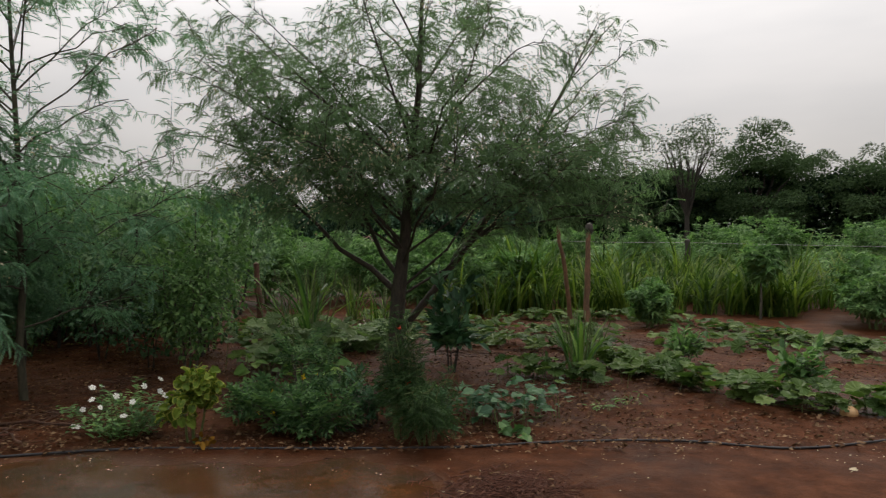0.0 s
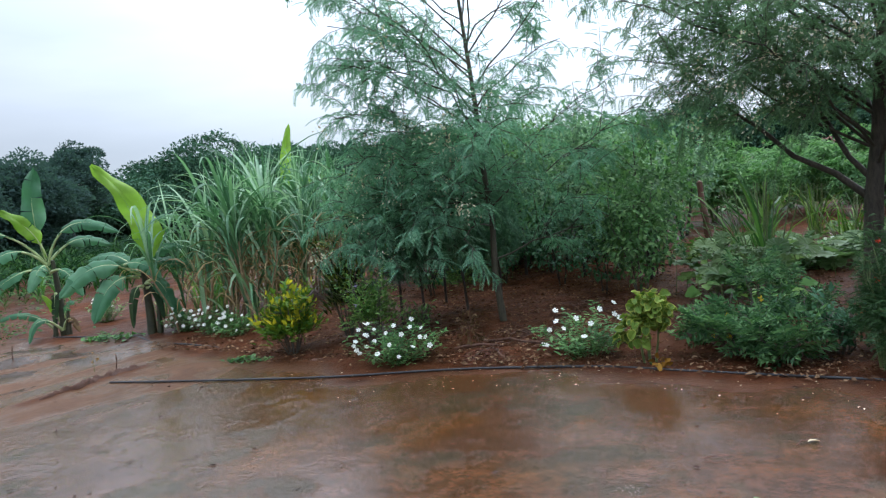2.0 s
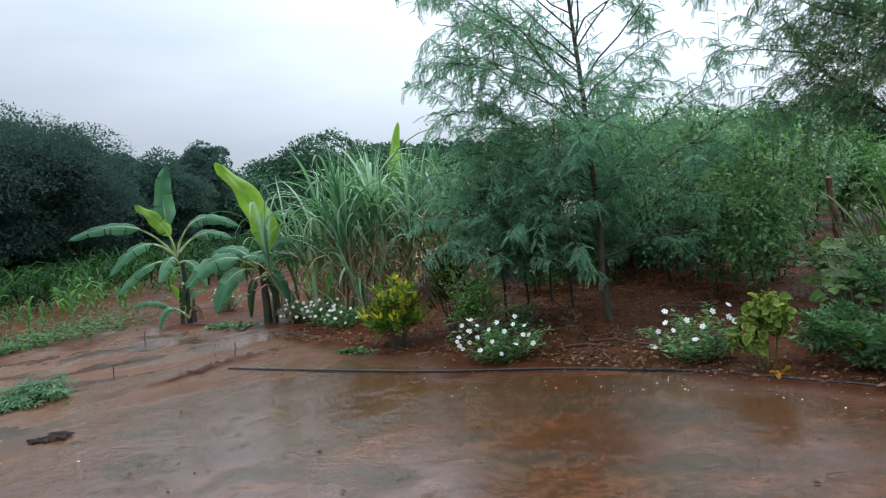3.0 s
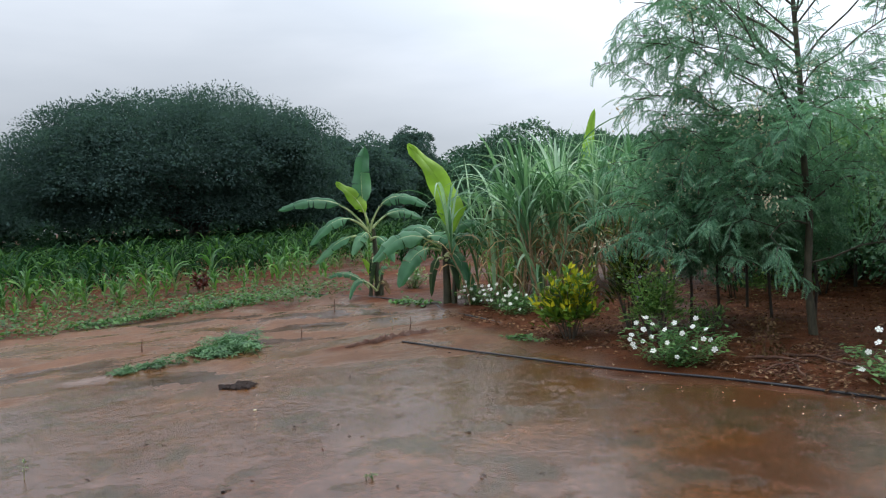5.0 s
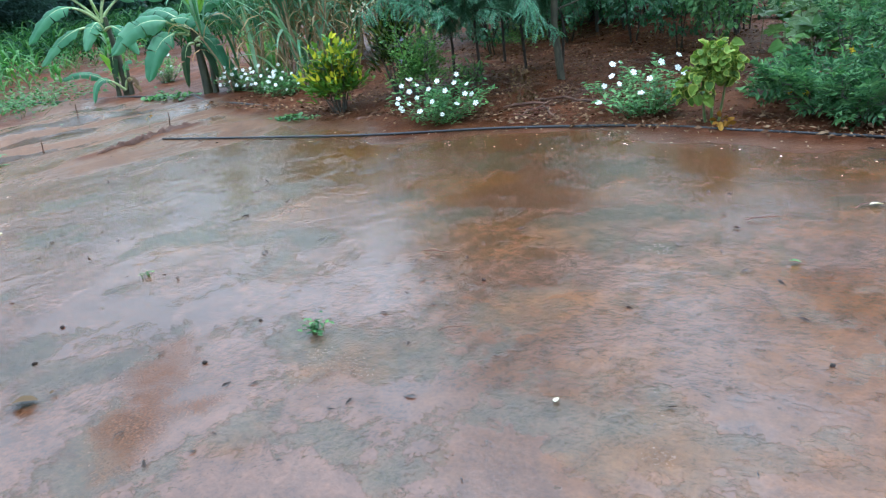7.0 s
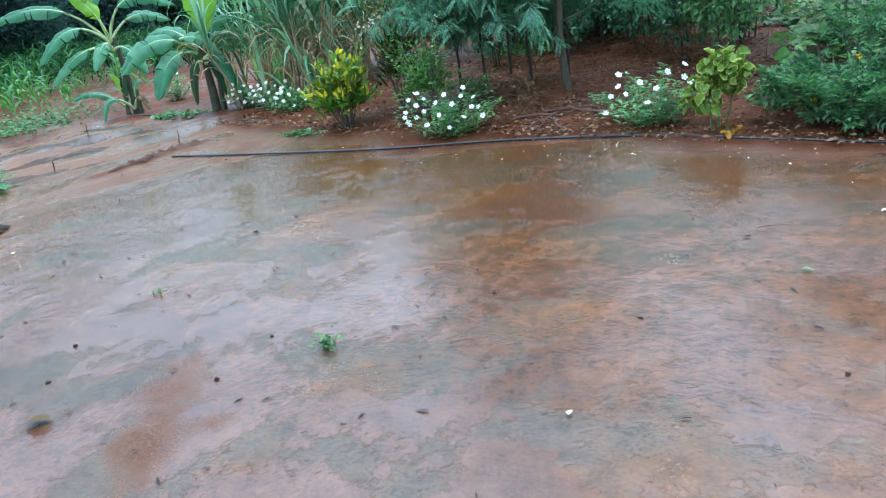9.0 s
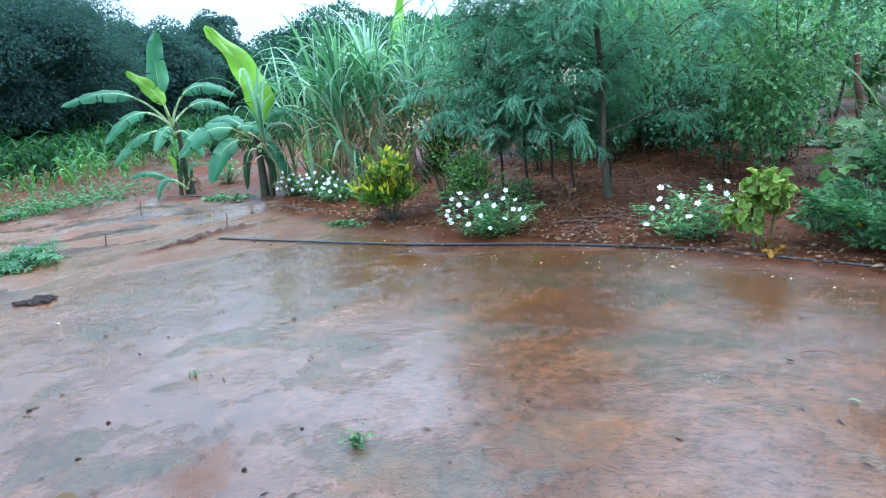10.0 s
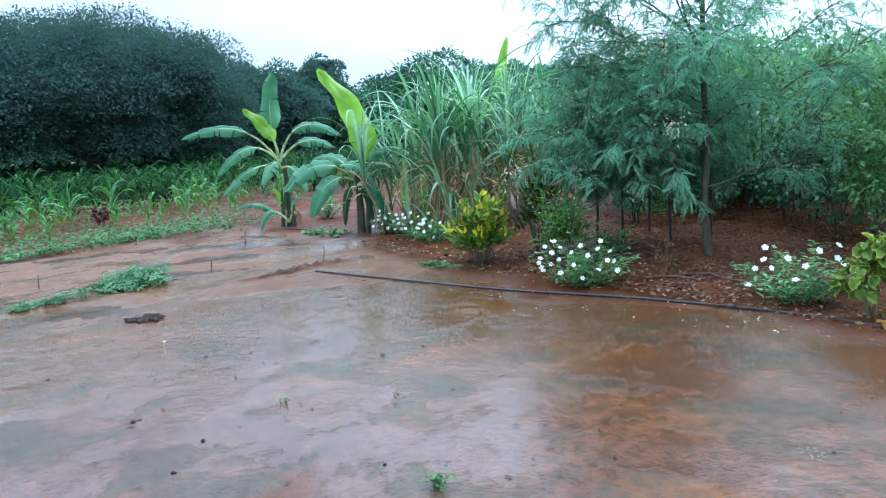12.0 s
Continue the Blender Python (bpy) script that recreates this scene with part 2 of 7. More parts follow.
THICKET = leaf_mat("thicket_leaf", (0.058, 0.126, 0.078), (0.134, 0.240, 0.142), (0.270, 0.392, 0.252), 0.45, 0.48)
DRYBROWN = leaf_mat("brown_dead_leaf", (0.05, 0.032, 0.018), (0.09, 0.058, 0.032), (0.15, 0.10, 0.055), 0.7, 0.2)
# dark leaf of the field-end trees, blue haze mixed into its colour
TREELEAF = leaf_mat("hazed_tree_leaf", (0.040, 0.072, 0.070), (0.047, 0.083, 0.080), (0.062, 0.104, 0.098), 0.9, 0.45, 0.5)
# scrub leaf with the shade under the far trees painted into its colour
SHADELEAF = leaf_mat("shade_tinted_scrub_leaf", (0.012, 0.028, 0.018), (0.020, 0.044, 0.028), (0.034, 0.066, 0.040), 0.8, 0.3, 0.5)
# leaf of far trees and hills, tinted a little blue for distance haze
FARLEAF = leaf_mat("hazed_far_leaf", (0.030, 0.074, 0.049), (0.048, 0.110, 0.070), (0.080, 0.155, 0.097), 0.6, 0.15, 0.15)
OLIVEFEATHER = leaf_mat("olive_feathery_leaf", (0.071, 0.138, 0.076), (0.120, 0.212, 0.116), (0.190, 0.296, 0.170), 0.5, 0.45)
PALESQUASH = leaf_mat("pale_squash_leaf", (0.085, 0.150, 0.060), (0.135, 0.210, 0.090), (0.20, 0.28, 0.13), 0.5, 0.3)
# brighter maize leaf for the nearest plants and the grass clumps
CORNNEAR = leaf_mat("bright_maize_leaf", (0.034, 0.101, 0.030), (0.083, 0.190, 0.048), (0.218, 0.356, 0.086), 0.45, 0.35, 0.5)
BANANA = leaf_mat("banana_leaf", (0.048, 0.140, 0.074), (0.069, 0.182, 0.096), (0.098, 0.218, 0.124), 0.42, 0.38, 3.0)
PSEUDO_LEAF = leaf_mat("dark_hanging_leaf", (0.018, 0.040, 0.018), (0.028, 0.058, 0.026), (0.05, 0.08, 0.035), 0.5, 0.2, 3.0)
BANANA_NEW = leaf_mat("young_banana_leaf", (0.18, 0.32, 0.042), (0.22, 0.37, 0.05), (0.26, 0.41, 0.065), 0.38, 0.45, 3.0)
CANE = leaf_mat("cane_leaf", (0.046, 0.118, 0.060), (0.100, 0.215, 0.115), (0.360, 0.510, 0.365), 0.34, 0.36)
DRY = leaf_mat("dry_leaf", (0.20, 0.12, 0.06), (0.32, 0.22, 0.12), (0.45, 0.34, 0.20), 0.7, 0.2)
# maize leaf of the field sheet, the great tree's shade painted into it
CORNSHADE = leaf_mat("shaded_maize_leaf", (0.007, 0.026, 0.011), (0.014, 0.046, 0.016), (0.050, 0.110, 0.026), 0.6, 0.28, 0.5)
VERGE = leaf_mat("verge_weed_leaf", (0.024, 0.070, 0.024), (0.050, 0.125, 0.040), (0.105, 0.205, 0.065), 0.5, 0.32, 1.2)
GRASS = leaf_mat("grass_blade", (0.020, 0.054, 0.011), (0.060, 0.122, 0.022), (0.19, 0.27, 0.055), 0.5, 0.36, 0.8)
YELLOW = leaf_mat("yellow_green_leaf", (0.085, 0.15, 0.012), (0.44, 0.42, 0.024), (0.68, 0.58, 0.04), 0.4, 0.3, 6.0)
COLEUS = leaf_mat("variegated_leaf", (0.12, 0.17, 0.03), (0.24, 0.28, 0.05), (0.38, 0.40, 0.10), 0.45, 0.3, 9.0)
SQUASH = leaf_mat("squash_leaf", (0.040, 0.085, 0.022), (0.074, 0.138, 0.036), (0.140, 0.210, 0.060), 0.5, 0.3)
BLUEWEED = leaf_mat("grey_green_leaf", (0.046, 0.110, 0.054), (0.072, 0.158, 0.076), (0.128, 0.230, 0.116), 0.5, 0.25)
PETAL = leaf_mat("white_petal", (0.72, 0.72, 0.70), (0.80, 0.80, 0.79), (0.85, 0.85, 0.84), 0.5, 0.25)
CREAM = leaf_mat("cream_blossom", (0.52, 0.44, 0.30), (0.66, 0.58, 0.43), (0.76, 0.71, 0.60), 0.6, 0.2)
YFLOWER = leaf_mat("yellow_petal", (0.65, 0.42, 0.02), (0.75, 0.52, 0.03), (0.8, 0.6, 0.05), 0.5, 0.2)
REDFLOWER = leaf_mat("red_petal", (0.45, 0.03, 0.015), (0.55, 0.05, 0.02), (0.65, 0.09, 0.03), 0.5, 0.2)
DEADLEAF = leaf_mat("yellowed_leaf", (0.16, 0.075, 0.015), (0.26, 0.13, 0.022), (0.36, 0.20, 0.04), 0.6, 0.2)
TWIGRED = plain_mat("red_brown_twig", (0.040, 0.011, 0.005), (0.135, 0.044, 0.020), 40, 0.8, 0.2, 0.003)
LITTER = leaf_mat("leaf_litter", (0.034, 0.016, 0.009), (0.105, 0.056, 0.033), (0.26, 0.17, 0.105), 0.75, 0.05)
BARK = bark_mat("brown_bark", (0.022, 0.017, 0.013), (0.075, 0.060, 0.045))
GREYBARK = bark_mat("grey_bark", (0.040, 0.036, 0.030), (0.12, 0.11, 0.09))
DARKBARK = bark_mat("dark_wet_bark", (0.014, 0.011, 0.009), (0.05, 0.042, 0.034))
POSTWOOD = bark_mat("reddish_pole_wood", (0.075, 0.034, 0.017), (0.20, 0.10, 0.05))
GREENSTEM = plain_mat("green_stem", (0.06, 0.10, 0.03), (0.14, 0.18, 0.06), 14, 0.5, 0.2)
PSEUDO = plain_mat("banana_stem", (0.013, 0.016, 0.006), (0.045, 0.044, 0.019), 9, 0.6, 0.4)
MIDRIB = plain_mat("pale_midrib", (0.28, 0.36, 0.14), (0.42, 0.48, 0.24), 12, 0.45, 0.1)
CANESTALK = plain_mat("cane_stalk", (0.16, 0.10, 0.05), (0.36, 0.27, 0.15), 18, 0.55, 0.3)
RUBBER = plain_mat("black_polythene", (0.012, 0.012, 0.014), (0.026, 0.026, 0.030), 30, 0.6, 0.15, 0.002)
DUNG = plain_mat("dark_wet_dung", (0.010, 0.006, 0.004), (0.034, 0.019, 0.013), 35, 0.95, 1.0, 0.03)
TWIG = bark_mat("dry_twig", (0.040, 0.016, 0.009), (0.125, 0.056, 0.032))
CLOD = plain_mat("red_clod", (0.055, 0.021, 0.011), (0.14, 0.060, 0.032), 26, 0.7, 0.8, 0.02)
GOURDSKIN = plain_mat("gourd_skin", (0.42, 0.22, 0.09), (0.55, 0.34, 0.17), 8, 0.45, 0.2)
WIRE = plain_mat("fence_wire", (0.25, 0.25, 0.24), (0.4, 0.4, 0.38), 40, 0.5, 0.0, metal=0.6)


# ---- mesh tools ----
rng = np.random.default_rng(7)


def unit(v):
    v = np.asarray(v, float)
    return v / (np.linalg.norm(v, axis=-1, keepdims=True) + 1e-12)


class Geo:
    """Vertices and faces gathered into one mesh."""

    def __init__(self):
        self.v, self.f, self.n = [], [], 0

    def add(self, v, f):
        v = np.asarray(v, float).reshape(-1, 3)
        f = np.asarray(f, int)
        self.v.append(v)
        self.f.append(f + self.n)
        self.n += len(v)
        return self

    def mesh(self, name, material, smooth=False):
        me = bpy.data.meshes.new(name)
        v = np.concatenate(self.v)
        sizes = np.concatenate([np.full(len(f), f.shape[1]) for f in self.f])
        loops = np.concatenate([f.ravel() for f in self.f])
        me.vertices.add(len(v))
        me.vertices.foreach_set("co", v.ravel())
        me.loops.add(len(loops))
        me.loops.foreach_set("vertex_index", loops)
        me.polygons.add(len(sizes))
        me.polygons.foreach_set("loop_start", np.r_[0, np.cumsum(sizes)[:-1]])
        me.polygons.foreach_set("use_smooth", np.full(len(sizes), smooth))
        me.materials.append(material)
        me.update(calc_edges=True)
        return me


MANY = {"branching", "foliage", "dry_foliage", "stem_growth"}


def part(name, geo, material, parent, label="", smooth=False):
    ob = new(name, geo.mesh(name, material, smooth))
    ob.parent = parent
    return tagged(ob, label, kind="stuff" if name in MANY else "")


def thing(name, label, category, at=(0, 0, 0), group="", turn=0.0, scale=1.0):
    ob = new(name)
    ob.empty_display_size = 0.1
    ob.location, ob.rotation_euler, ob.scale = at, (0, 0, turn), (scale,) * 3
    return tagged(ob, label, category, group)


def stuff(name, geo, material, label, category):
    ob = new(name, geo.mesh(name, material))
    return tagged(ob, label, category, kind="stuff")


def tubes(geo, lines, sides=6):
    """Round limbs along polylines: (points, radii) each."""
    a = np.linspace(0, 2 * np.pi, sides, endpoint=False)
    for pts, rad in lines:
        pts, rad = np.asarray(pts, float), np.asarray(rad, float)
        t = unit(np.gradient(pts, axis=0))
        ref = np.where(np.abs(t[:, 2:3]) > 0.9, [[1.0, 0, 0]], [[0, 0, 1.0]])
        ref = np.repeat(ref[:1], len(pts), 0)
        u = unit(np.cross(t, ref))
        w = np.cross(t, u)
        ring = pts[:, None] + rad[:, None, None] * (np.cos(a)[None, :, None] * u[:, None] + np.sin(a)[None, :, None] * w[:, None])
        n = len(pts)
        i, j = np.meshgrid(np.arange(n - 1), np.arange(sides), indexing="ij")
        k = (j + 1) % sides
        f = np.stack([i * sides + j, i * sides + k, (i + 1) * sides + k, (i + 1) * sides + j], -1).reshape(-1, 4)
        geo.add(ring.reshape(-1, 3), f)
        geo.add(np.vstack([ring[-1], pts[-1] + t[-1] * rad[-1] * 0.6]), [(s, (s + 1) % sides, sides) for s in range(sides)])
        geo.add(np.vstack([ring[0], pts[0]]), [((s + 1) % sides, s, sides) for s in range(sides)])
    return geo


def place(geo, tv, tf, pos, ahead, up, size):
    """Copies of a small template (x ahead, z up) at many places."""
    pos, x = np.asarray(pos, float), unit(ahead)
    y = unit(np.cross(np.asarray(up, float) + 1e-6, x))
    z = np.cross(x, y)
    size = np.broadcast_to(np.asarray(size, float), (len(pos),)) if np.ndim(size) < 2 else size
    if np.ndim(size) == 1:
        size = np.repeat(size[:, None], 3, 1)
    v = pos[:, None] + sum((tv[None, :, k:k + 1] * size[:, None, k:k + 1]) * ax[:, None] for k, ax in enumerate((x, y, z)))
    f = (np.arange(len(pos)) * len(tv))[:, None, None] + np.asarray(tf)[None]
    geo.add(v.reshape(-1, 3), f.reshape(-1, np.asarray(tf).shape[1]))
    return geo


def oval(width=0.45, bend=0.12, fold=0.08):
    """A folded, bent leaf, 1 long."""
    v = [(0, 0, 0), (0.35, width / 2, fold), (0.35, 0, 0.02), (0.35, -width / 2, fold), (0.72, width * 0.36, fold * 0.7 - bend * 0.4), (0.72, 0, -bend * 0.4),
         (0.72, -width * 0.36, fold * 0.7 - bend * 0.4), (1, 0, -bend)]
    return np.array(v, float), np.array([(0, 2, 1, 1), (0, 3, 2, 2), (1, 2, 5, 4), (2, 3, 6, 5), (4, 5, 7, 7), (5, 6, 7, 7)])


def tri_faces(f):
    """Splits the quads of a template, some of them already three-cornered, into triangles."""
    out = []
    for a, b, c, d in f:
        out.append((a, b, c))
        if len({a, b, c, d}) == 4:
            out.append((a, c, d))
    out = [t for t in out if len(set(t)) == 3]
    return np.array(out)


OVAL = (lambda v, f: (v, tri_faces(f)))(*oval())
SLIM = (lambda v, f: (v, tri_faces(f)))(*oval(0.24, 0.2, 0.04))
ROUND = (lambda v, f: (v, tri_faces(f)))(*oval(0.8, 0.15, 0.1))
CHIP = (np.array([(0, 0, 0), (0.5, 0.26, 0.04), (1, 0, -0.08), (0.5, -0.26, 0.04)], float), np.array([(0, 3, 2), (0, 2, 1)]))


def frond(pairs=7, droop=0.35, side=0.36, wide=0.075):
    """A feathery compound leaf, 1 long: a rachis with pairs of narrow pinnae."""
    v, f = [], []

    def z(s):
        return -droop * s * s

    v += [(0, 0.008, 0), (0, -0.008, 0), (1, 0, z(1))]
    f.append((0, 1, 2))
    for k in range(pairs):
        s = 0.2 + 0.78 * k / (pairs - 1)
        ln = side * (1 - 0.55 * abs(s - 0.5))
        for sg in (1, -1):
            n = len(v)
            dx, dy = ln * 0.55, sg * ln * 0.83
            v += [(s, 0, z(s)), (s + dx * 0.5 - wide * 0.45, dy * 0.5 + sg * wide * 0.3, z(s) - 0.03), (s + dx, dy, z(s) - 0.12), (s + dx * 0.5 + wide * 0.45, dy * 0.5 - sg * wide * 0.3, z(s) - 0.03)]
            f += [(n, n + 1, n + 2), (n, n + 2, n + 3)]
    return np.array(v, float), np.array(f)


FROND = frond(8, 0.34, 0.27, 0.075)
HANGING = frond(7, 0.55, 0.30, 0.09)
LEAF4 = (np.array([(0, 0, 0), (0.45, 0.26, 0.05), (1, 0, -0.12), (0.45, -0.26, 0.05), (0.5, 0, -0.02)], float), np.array([(0, 4, 1), (1, 4, 2), (2, 4, 3), (3, 4, 0)]))
FROND_FINE = frond(10, 0.5, 0.26, 0.05)


def palmate(fingers=6, wide=0.26):
    """A hand-shaped leaf: drooping fingers about one point."""
    v, f = [], []
    for k in range(fingers):
        a = (k / (fingers - 1) - 0.5) * 4.4
        c, s = math.cos(a), math.sin(a)
        ln = 0.62 + 0.38 * c * 0.5 + 0.19
        n = len(v)
        for r, w, z in ((0.02, 0, 0), (0.5, wide * 0.5, -0.03), (1.0, 0, -0.22), (0.5, -wide * 0.5, -0.03)):
            v.append((c * r * ln - s * w, s * r * ln + c * w, z))
        f += [(n, n + 3, n + 2), (n, n + 2, n + 1)]
    return np.array(v, float), np.array(f)


PALM = palmate()


def lobed(points=11):
    """A broad, shallow-lobed leaf round its stalk."""
    v, f = [(0, 0, -0.08)], []
    for k in range(points * 2):
        a = 2 * np.pi * k / (points * 2) + np.pi
        r = 0.5 if k % 2 else 0.43
        if k == 0:
            r = 0.18
        v.append((r * math.cos(a) + 0.05, r * math.sin(a), 0.05 * math.cos(2 * a) - 0.05 * (k % 2)))
    for k in range(points * 2):
        f.append((0, 1 + k, 1 + (k + 1) % (points * 2)))
    return np.array(v, float), np.array(f)


LOBED = lobed()


def pinnate(pairs=4, wide=0.42):
    """A leaf of paired oval leaflets and one at the end, 1 long."""
    v, f = [(0, 0.006, 0), (0, -0.006, 0), (0.9, 0, -0.12)], [(0, 1, 2)]
    at = [(0.22 + 0.6 * k / (pairs - 1), s * 1.15) for k in range(pairs) for s in (1, -1)] + [(0.82, 0.0)]
    for x, a in at:
        c, s, ln, n = math.cos(a), math.sin(a), 0.36 - 0.06 * abs(x - 0.5), len(v)
        for u, w, z in ((0, 0, 0), (0.5, wide / 2, 0.03), (1, 0, -0.06), (0.5, -wide / 2, 0.03)):
            v.append((x + (c * u - s * w) * ln, (s * u + c * w) * ln, -0.15 * x * x + z))
        f += [(n, n + 3, n + 2), (n, n + 2, n + 1)]
    return np.array(v, float), np.array(f)


PINNATE = pinnate()


def blades(geo, pos, az, length, rise, droop, width, seg=5, twist=0.0):
    """Long arching leaves: they start at the angle rise and bend down by droop on their way. All arguments are arrays."""
    pos = np.asarray(pos, float)
    n = len(pos)
    az, length, rise, droop, width = (np.broadcast_to(np.asarray(q, float), (n,)) for q in (az, length, rise, droop, width))
    s = np.linspace(0, 1, seg + 1)
    ang = rise[:, None] - droop[:, None] * s[None] ** 1.6
    step = length[:, None] / seg
    mid = (ang[:, 1:] + ang[:, :-1]) / 2
    h = np.concatenate([np.zeros((n, 1)), np.cumsum(np.cos(mid) * step, 1)], 1)
    z = np.concatenate([np.zeros((n, 1)), np.cumsum(np.sin(mid) * step, 1)], 1)
    ca, sa = np.cos(az)[:, None], np.sin(az)[:, None]
    line = pos[:, None] + np.stack([h * ca, h * sa, z], -1)
    w = width[:, None] * np.array([0.55 + 0.9 * q if q < 0.4 else 0.91 * (1 - ((q - 0.4) / 0.6) ** 2) for q in s])[None] * 0.5
    tw = twist * (rng.random((n, 1)) - 0.5) * s[None] * 2
    sx, sy, sz = -sa * np.cos(tw), ca * np.cos(tw), np.sin(tw)
    side = np.stack(np.broadcast_arrays(sx, sy, sz), -1) * w[..., None]
    lift = np.zeros_like(line)
    lift[..., 2] = w * 0.35
    v = np.stack([line + side + lift, line, line - side + lift], 2)
    m = (seg + 1) * 3
    f = []
    for k in range(seg):
        a = k * 3
        f += [(a, a + 1, a + 4, a + 3), (a + 1, a + 2, a + 5, a + 4)]
    f = (np.arange(n) * m)[:, None, None] + np.array(f)[None]
    geo.add(v.reshape(-1, 3), f.reshape(-1, 4))
    return geo


def bend(a, b, sag=0.0, n=6, wob=0.0):
    """A slightly crooked line from a to b."""
    s = np.linspace(0, 1, n)[:, None]
    p = np.asarray(a, float) * (1 - s) + np.asarray(b, float) * s
    p[:, 2] += sag * np.sin(np.pi * s[:, 0])
    if wob:
        p[1:-1] += rng.normal(0, wob, (n - 2, 3))
    return p


def ground_z(x, y):
    """Height of the earth."""
    x, y = np.asarray(x, float), np.asarray(y, float)
    north = np.clip(y - 15, 0, None)
    z = 0.030 * np.where(x > -25, north, north) * np.clip((x + 30) / 20, 0, 1)
    z = np.minimum(z, 3.2)
    return z


# ---- ground ----
YARD_EDGE = [(0.45, -6), (0.42, 2.6), (0.33, 3.6), (0.06, 4.25), (-0.16, 4.78), (-0.8, 5.0), (-2.1, 5.02), (-3.3, 4.84), (-4.7, 4.30), (-6.05, 3.93), (-7.15, 3.66),
             (-7.42, 3.2), (-7.1, 2.2), (-6.35, 1.4), (-5.5, 0.75), (-4.5, -0.2), (-4.3, -6)]


# stains of the yard: centre, half length, half width, direction; some ochre is painted tree reflection
OCHRE_SPOTS = [(-4.45, 3.8, 0.7, 0.22, 15), (-3.6, 3.0, 0.6, 0.28, 80), (-2.83, 3.6, 0.6, 0.45, 20), (-2.1, 2.85, 0.6, 0.4, 60), (-1.5, 2.25, 0.5, 0.32, 50), (-1.1, 1.95, 0.35, 0.25, 60),
               (-1.45, 4.25, 0.42, 0.3, 80), (-0.62, 2.2, 0.3, 0.25, 0), (-0.5, 2.85, 0.5, 0.3, 0), (-0.3, 1.95, 0.4, 0.4, 0), (-6.3, 1.5, 1.0, 0.45, 80), (-7.4, 2.5, 0.8, 0.4, 60)]
GREY_SPOTS = [(-1.7, 1.22, 0.26, 0.12, 20), (-1.36, 1.2, 0.16, 0.09, 0), (-1.75, 1.72, 0.26, 0.15, 40), (-2.3, 0.68, 0.2, 0.14, 0), (-3.1, 1.0, 0.4, 0.2, 20), (-1.15, 1.68, 0.25, 0.15, 10), (-0.8, 1.75, 0.3, 0.18, 0),
              (-1.7, 3.2, 0.4, 0.28, 70), (-1.68, 2.05, 0.3, 0.2, 60), (-2.5, 1.58, 0.32, 0.12, 20), (-4.3, 0.3, 0.5, 0.2, 10), (-2.05, 0.7, 0.2, 0.12, 0), (-3.5, 2.3, 0.5, 0.14, 20), (-2.6, 4.1, 0.7, 0.2, 5)]
TRACK_SPOTS = [(-10.3, 3.9, 1.0, 0.28, 70), (-9.4, 3.3, 1.1, 0.22, 55), (-10.9, 4.7, 0.6, 0.25, 20), (-8.6, 2.75, 0.8, 0.18, 60), (-11.4, 2.6, 1.2, 0.25, 75), (-9.6, 4.5, 0.5, 0.2, 30), (-8.9, 0.3, 1.0, 0.3, 85), (-7.3, 1.2, 0.7, 0.25, 70)]
SAND_SPOTS = [(-2.5, 1.03, 0.46, 0.17, -40), (-4.55, -0.12, 0.16, 0.1, 10), (-2.25, 1.05, 0.16, 0.1, 60)]


def spots(x, y, rows):
    """1 at the middle of each stain, 0 at its rim, below 0 outside it."""
    out = np.full(np.shape(x), -1.0)
    for px, py, rx, ry, turn in rows:
        c, s = math.cos(radians(turn)), math.sin(radians(turn))
        u, v = (x - px) * c + (y - py) * s, (y - py) * c - (x - px) * s
        out = np.maximum(out, 1 - np.hypot(u / rx, v / ry))
    return out


def inside_yard(x, y):
    px, py = np.array(YARD_EDGE).T
    qx, qy = np.roll(px, -1), np.roll(py, -1)
    c = np.zeros(np.shape(x), bool)
    for a, b, d, e in zip(px, py, qx, qy):
        hit = (b > y) != (e > y)
        c ^= hit & (x < (d - a) * (y - b) / (e - b + 1e-12) + a)
    return c


def fractal(x, y, scale, octaves=3, seed=0.0):
    out = np.zeros(np.shape(x))
    flat = out.ravel()
    for k, (a, b) in enumerate(zip(np.ravel(x), np.ravel(y))):
        v = Vector((a * scale + seed, b * scale, seed))
        flat[k] = noise.fractal(v, 1.0, 2.0, octaves)
    return out


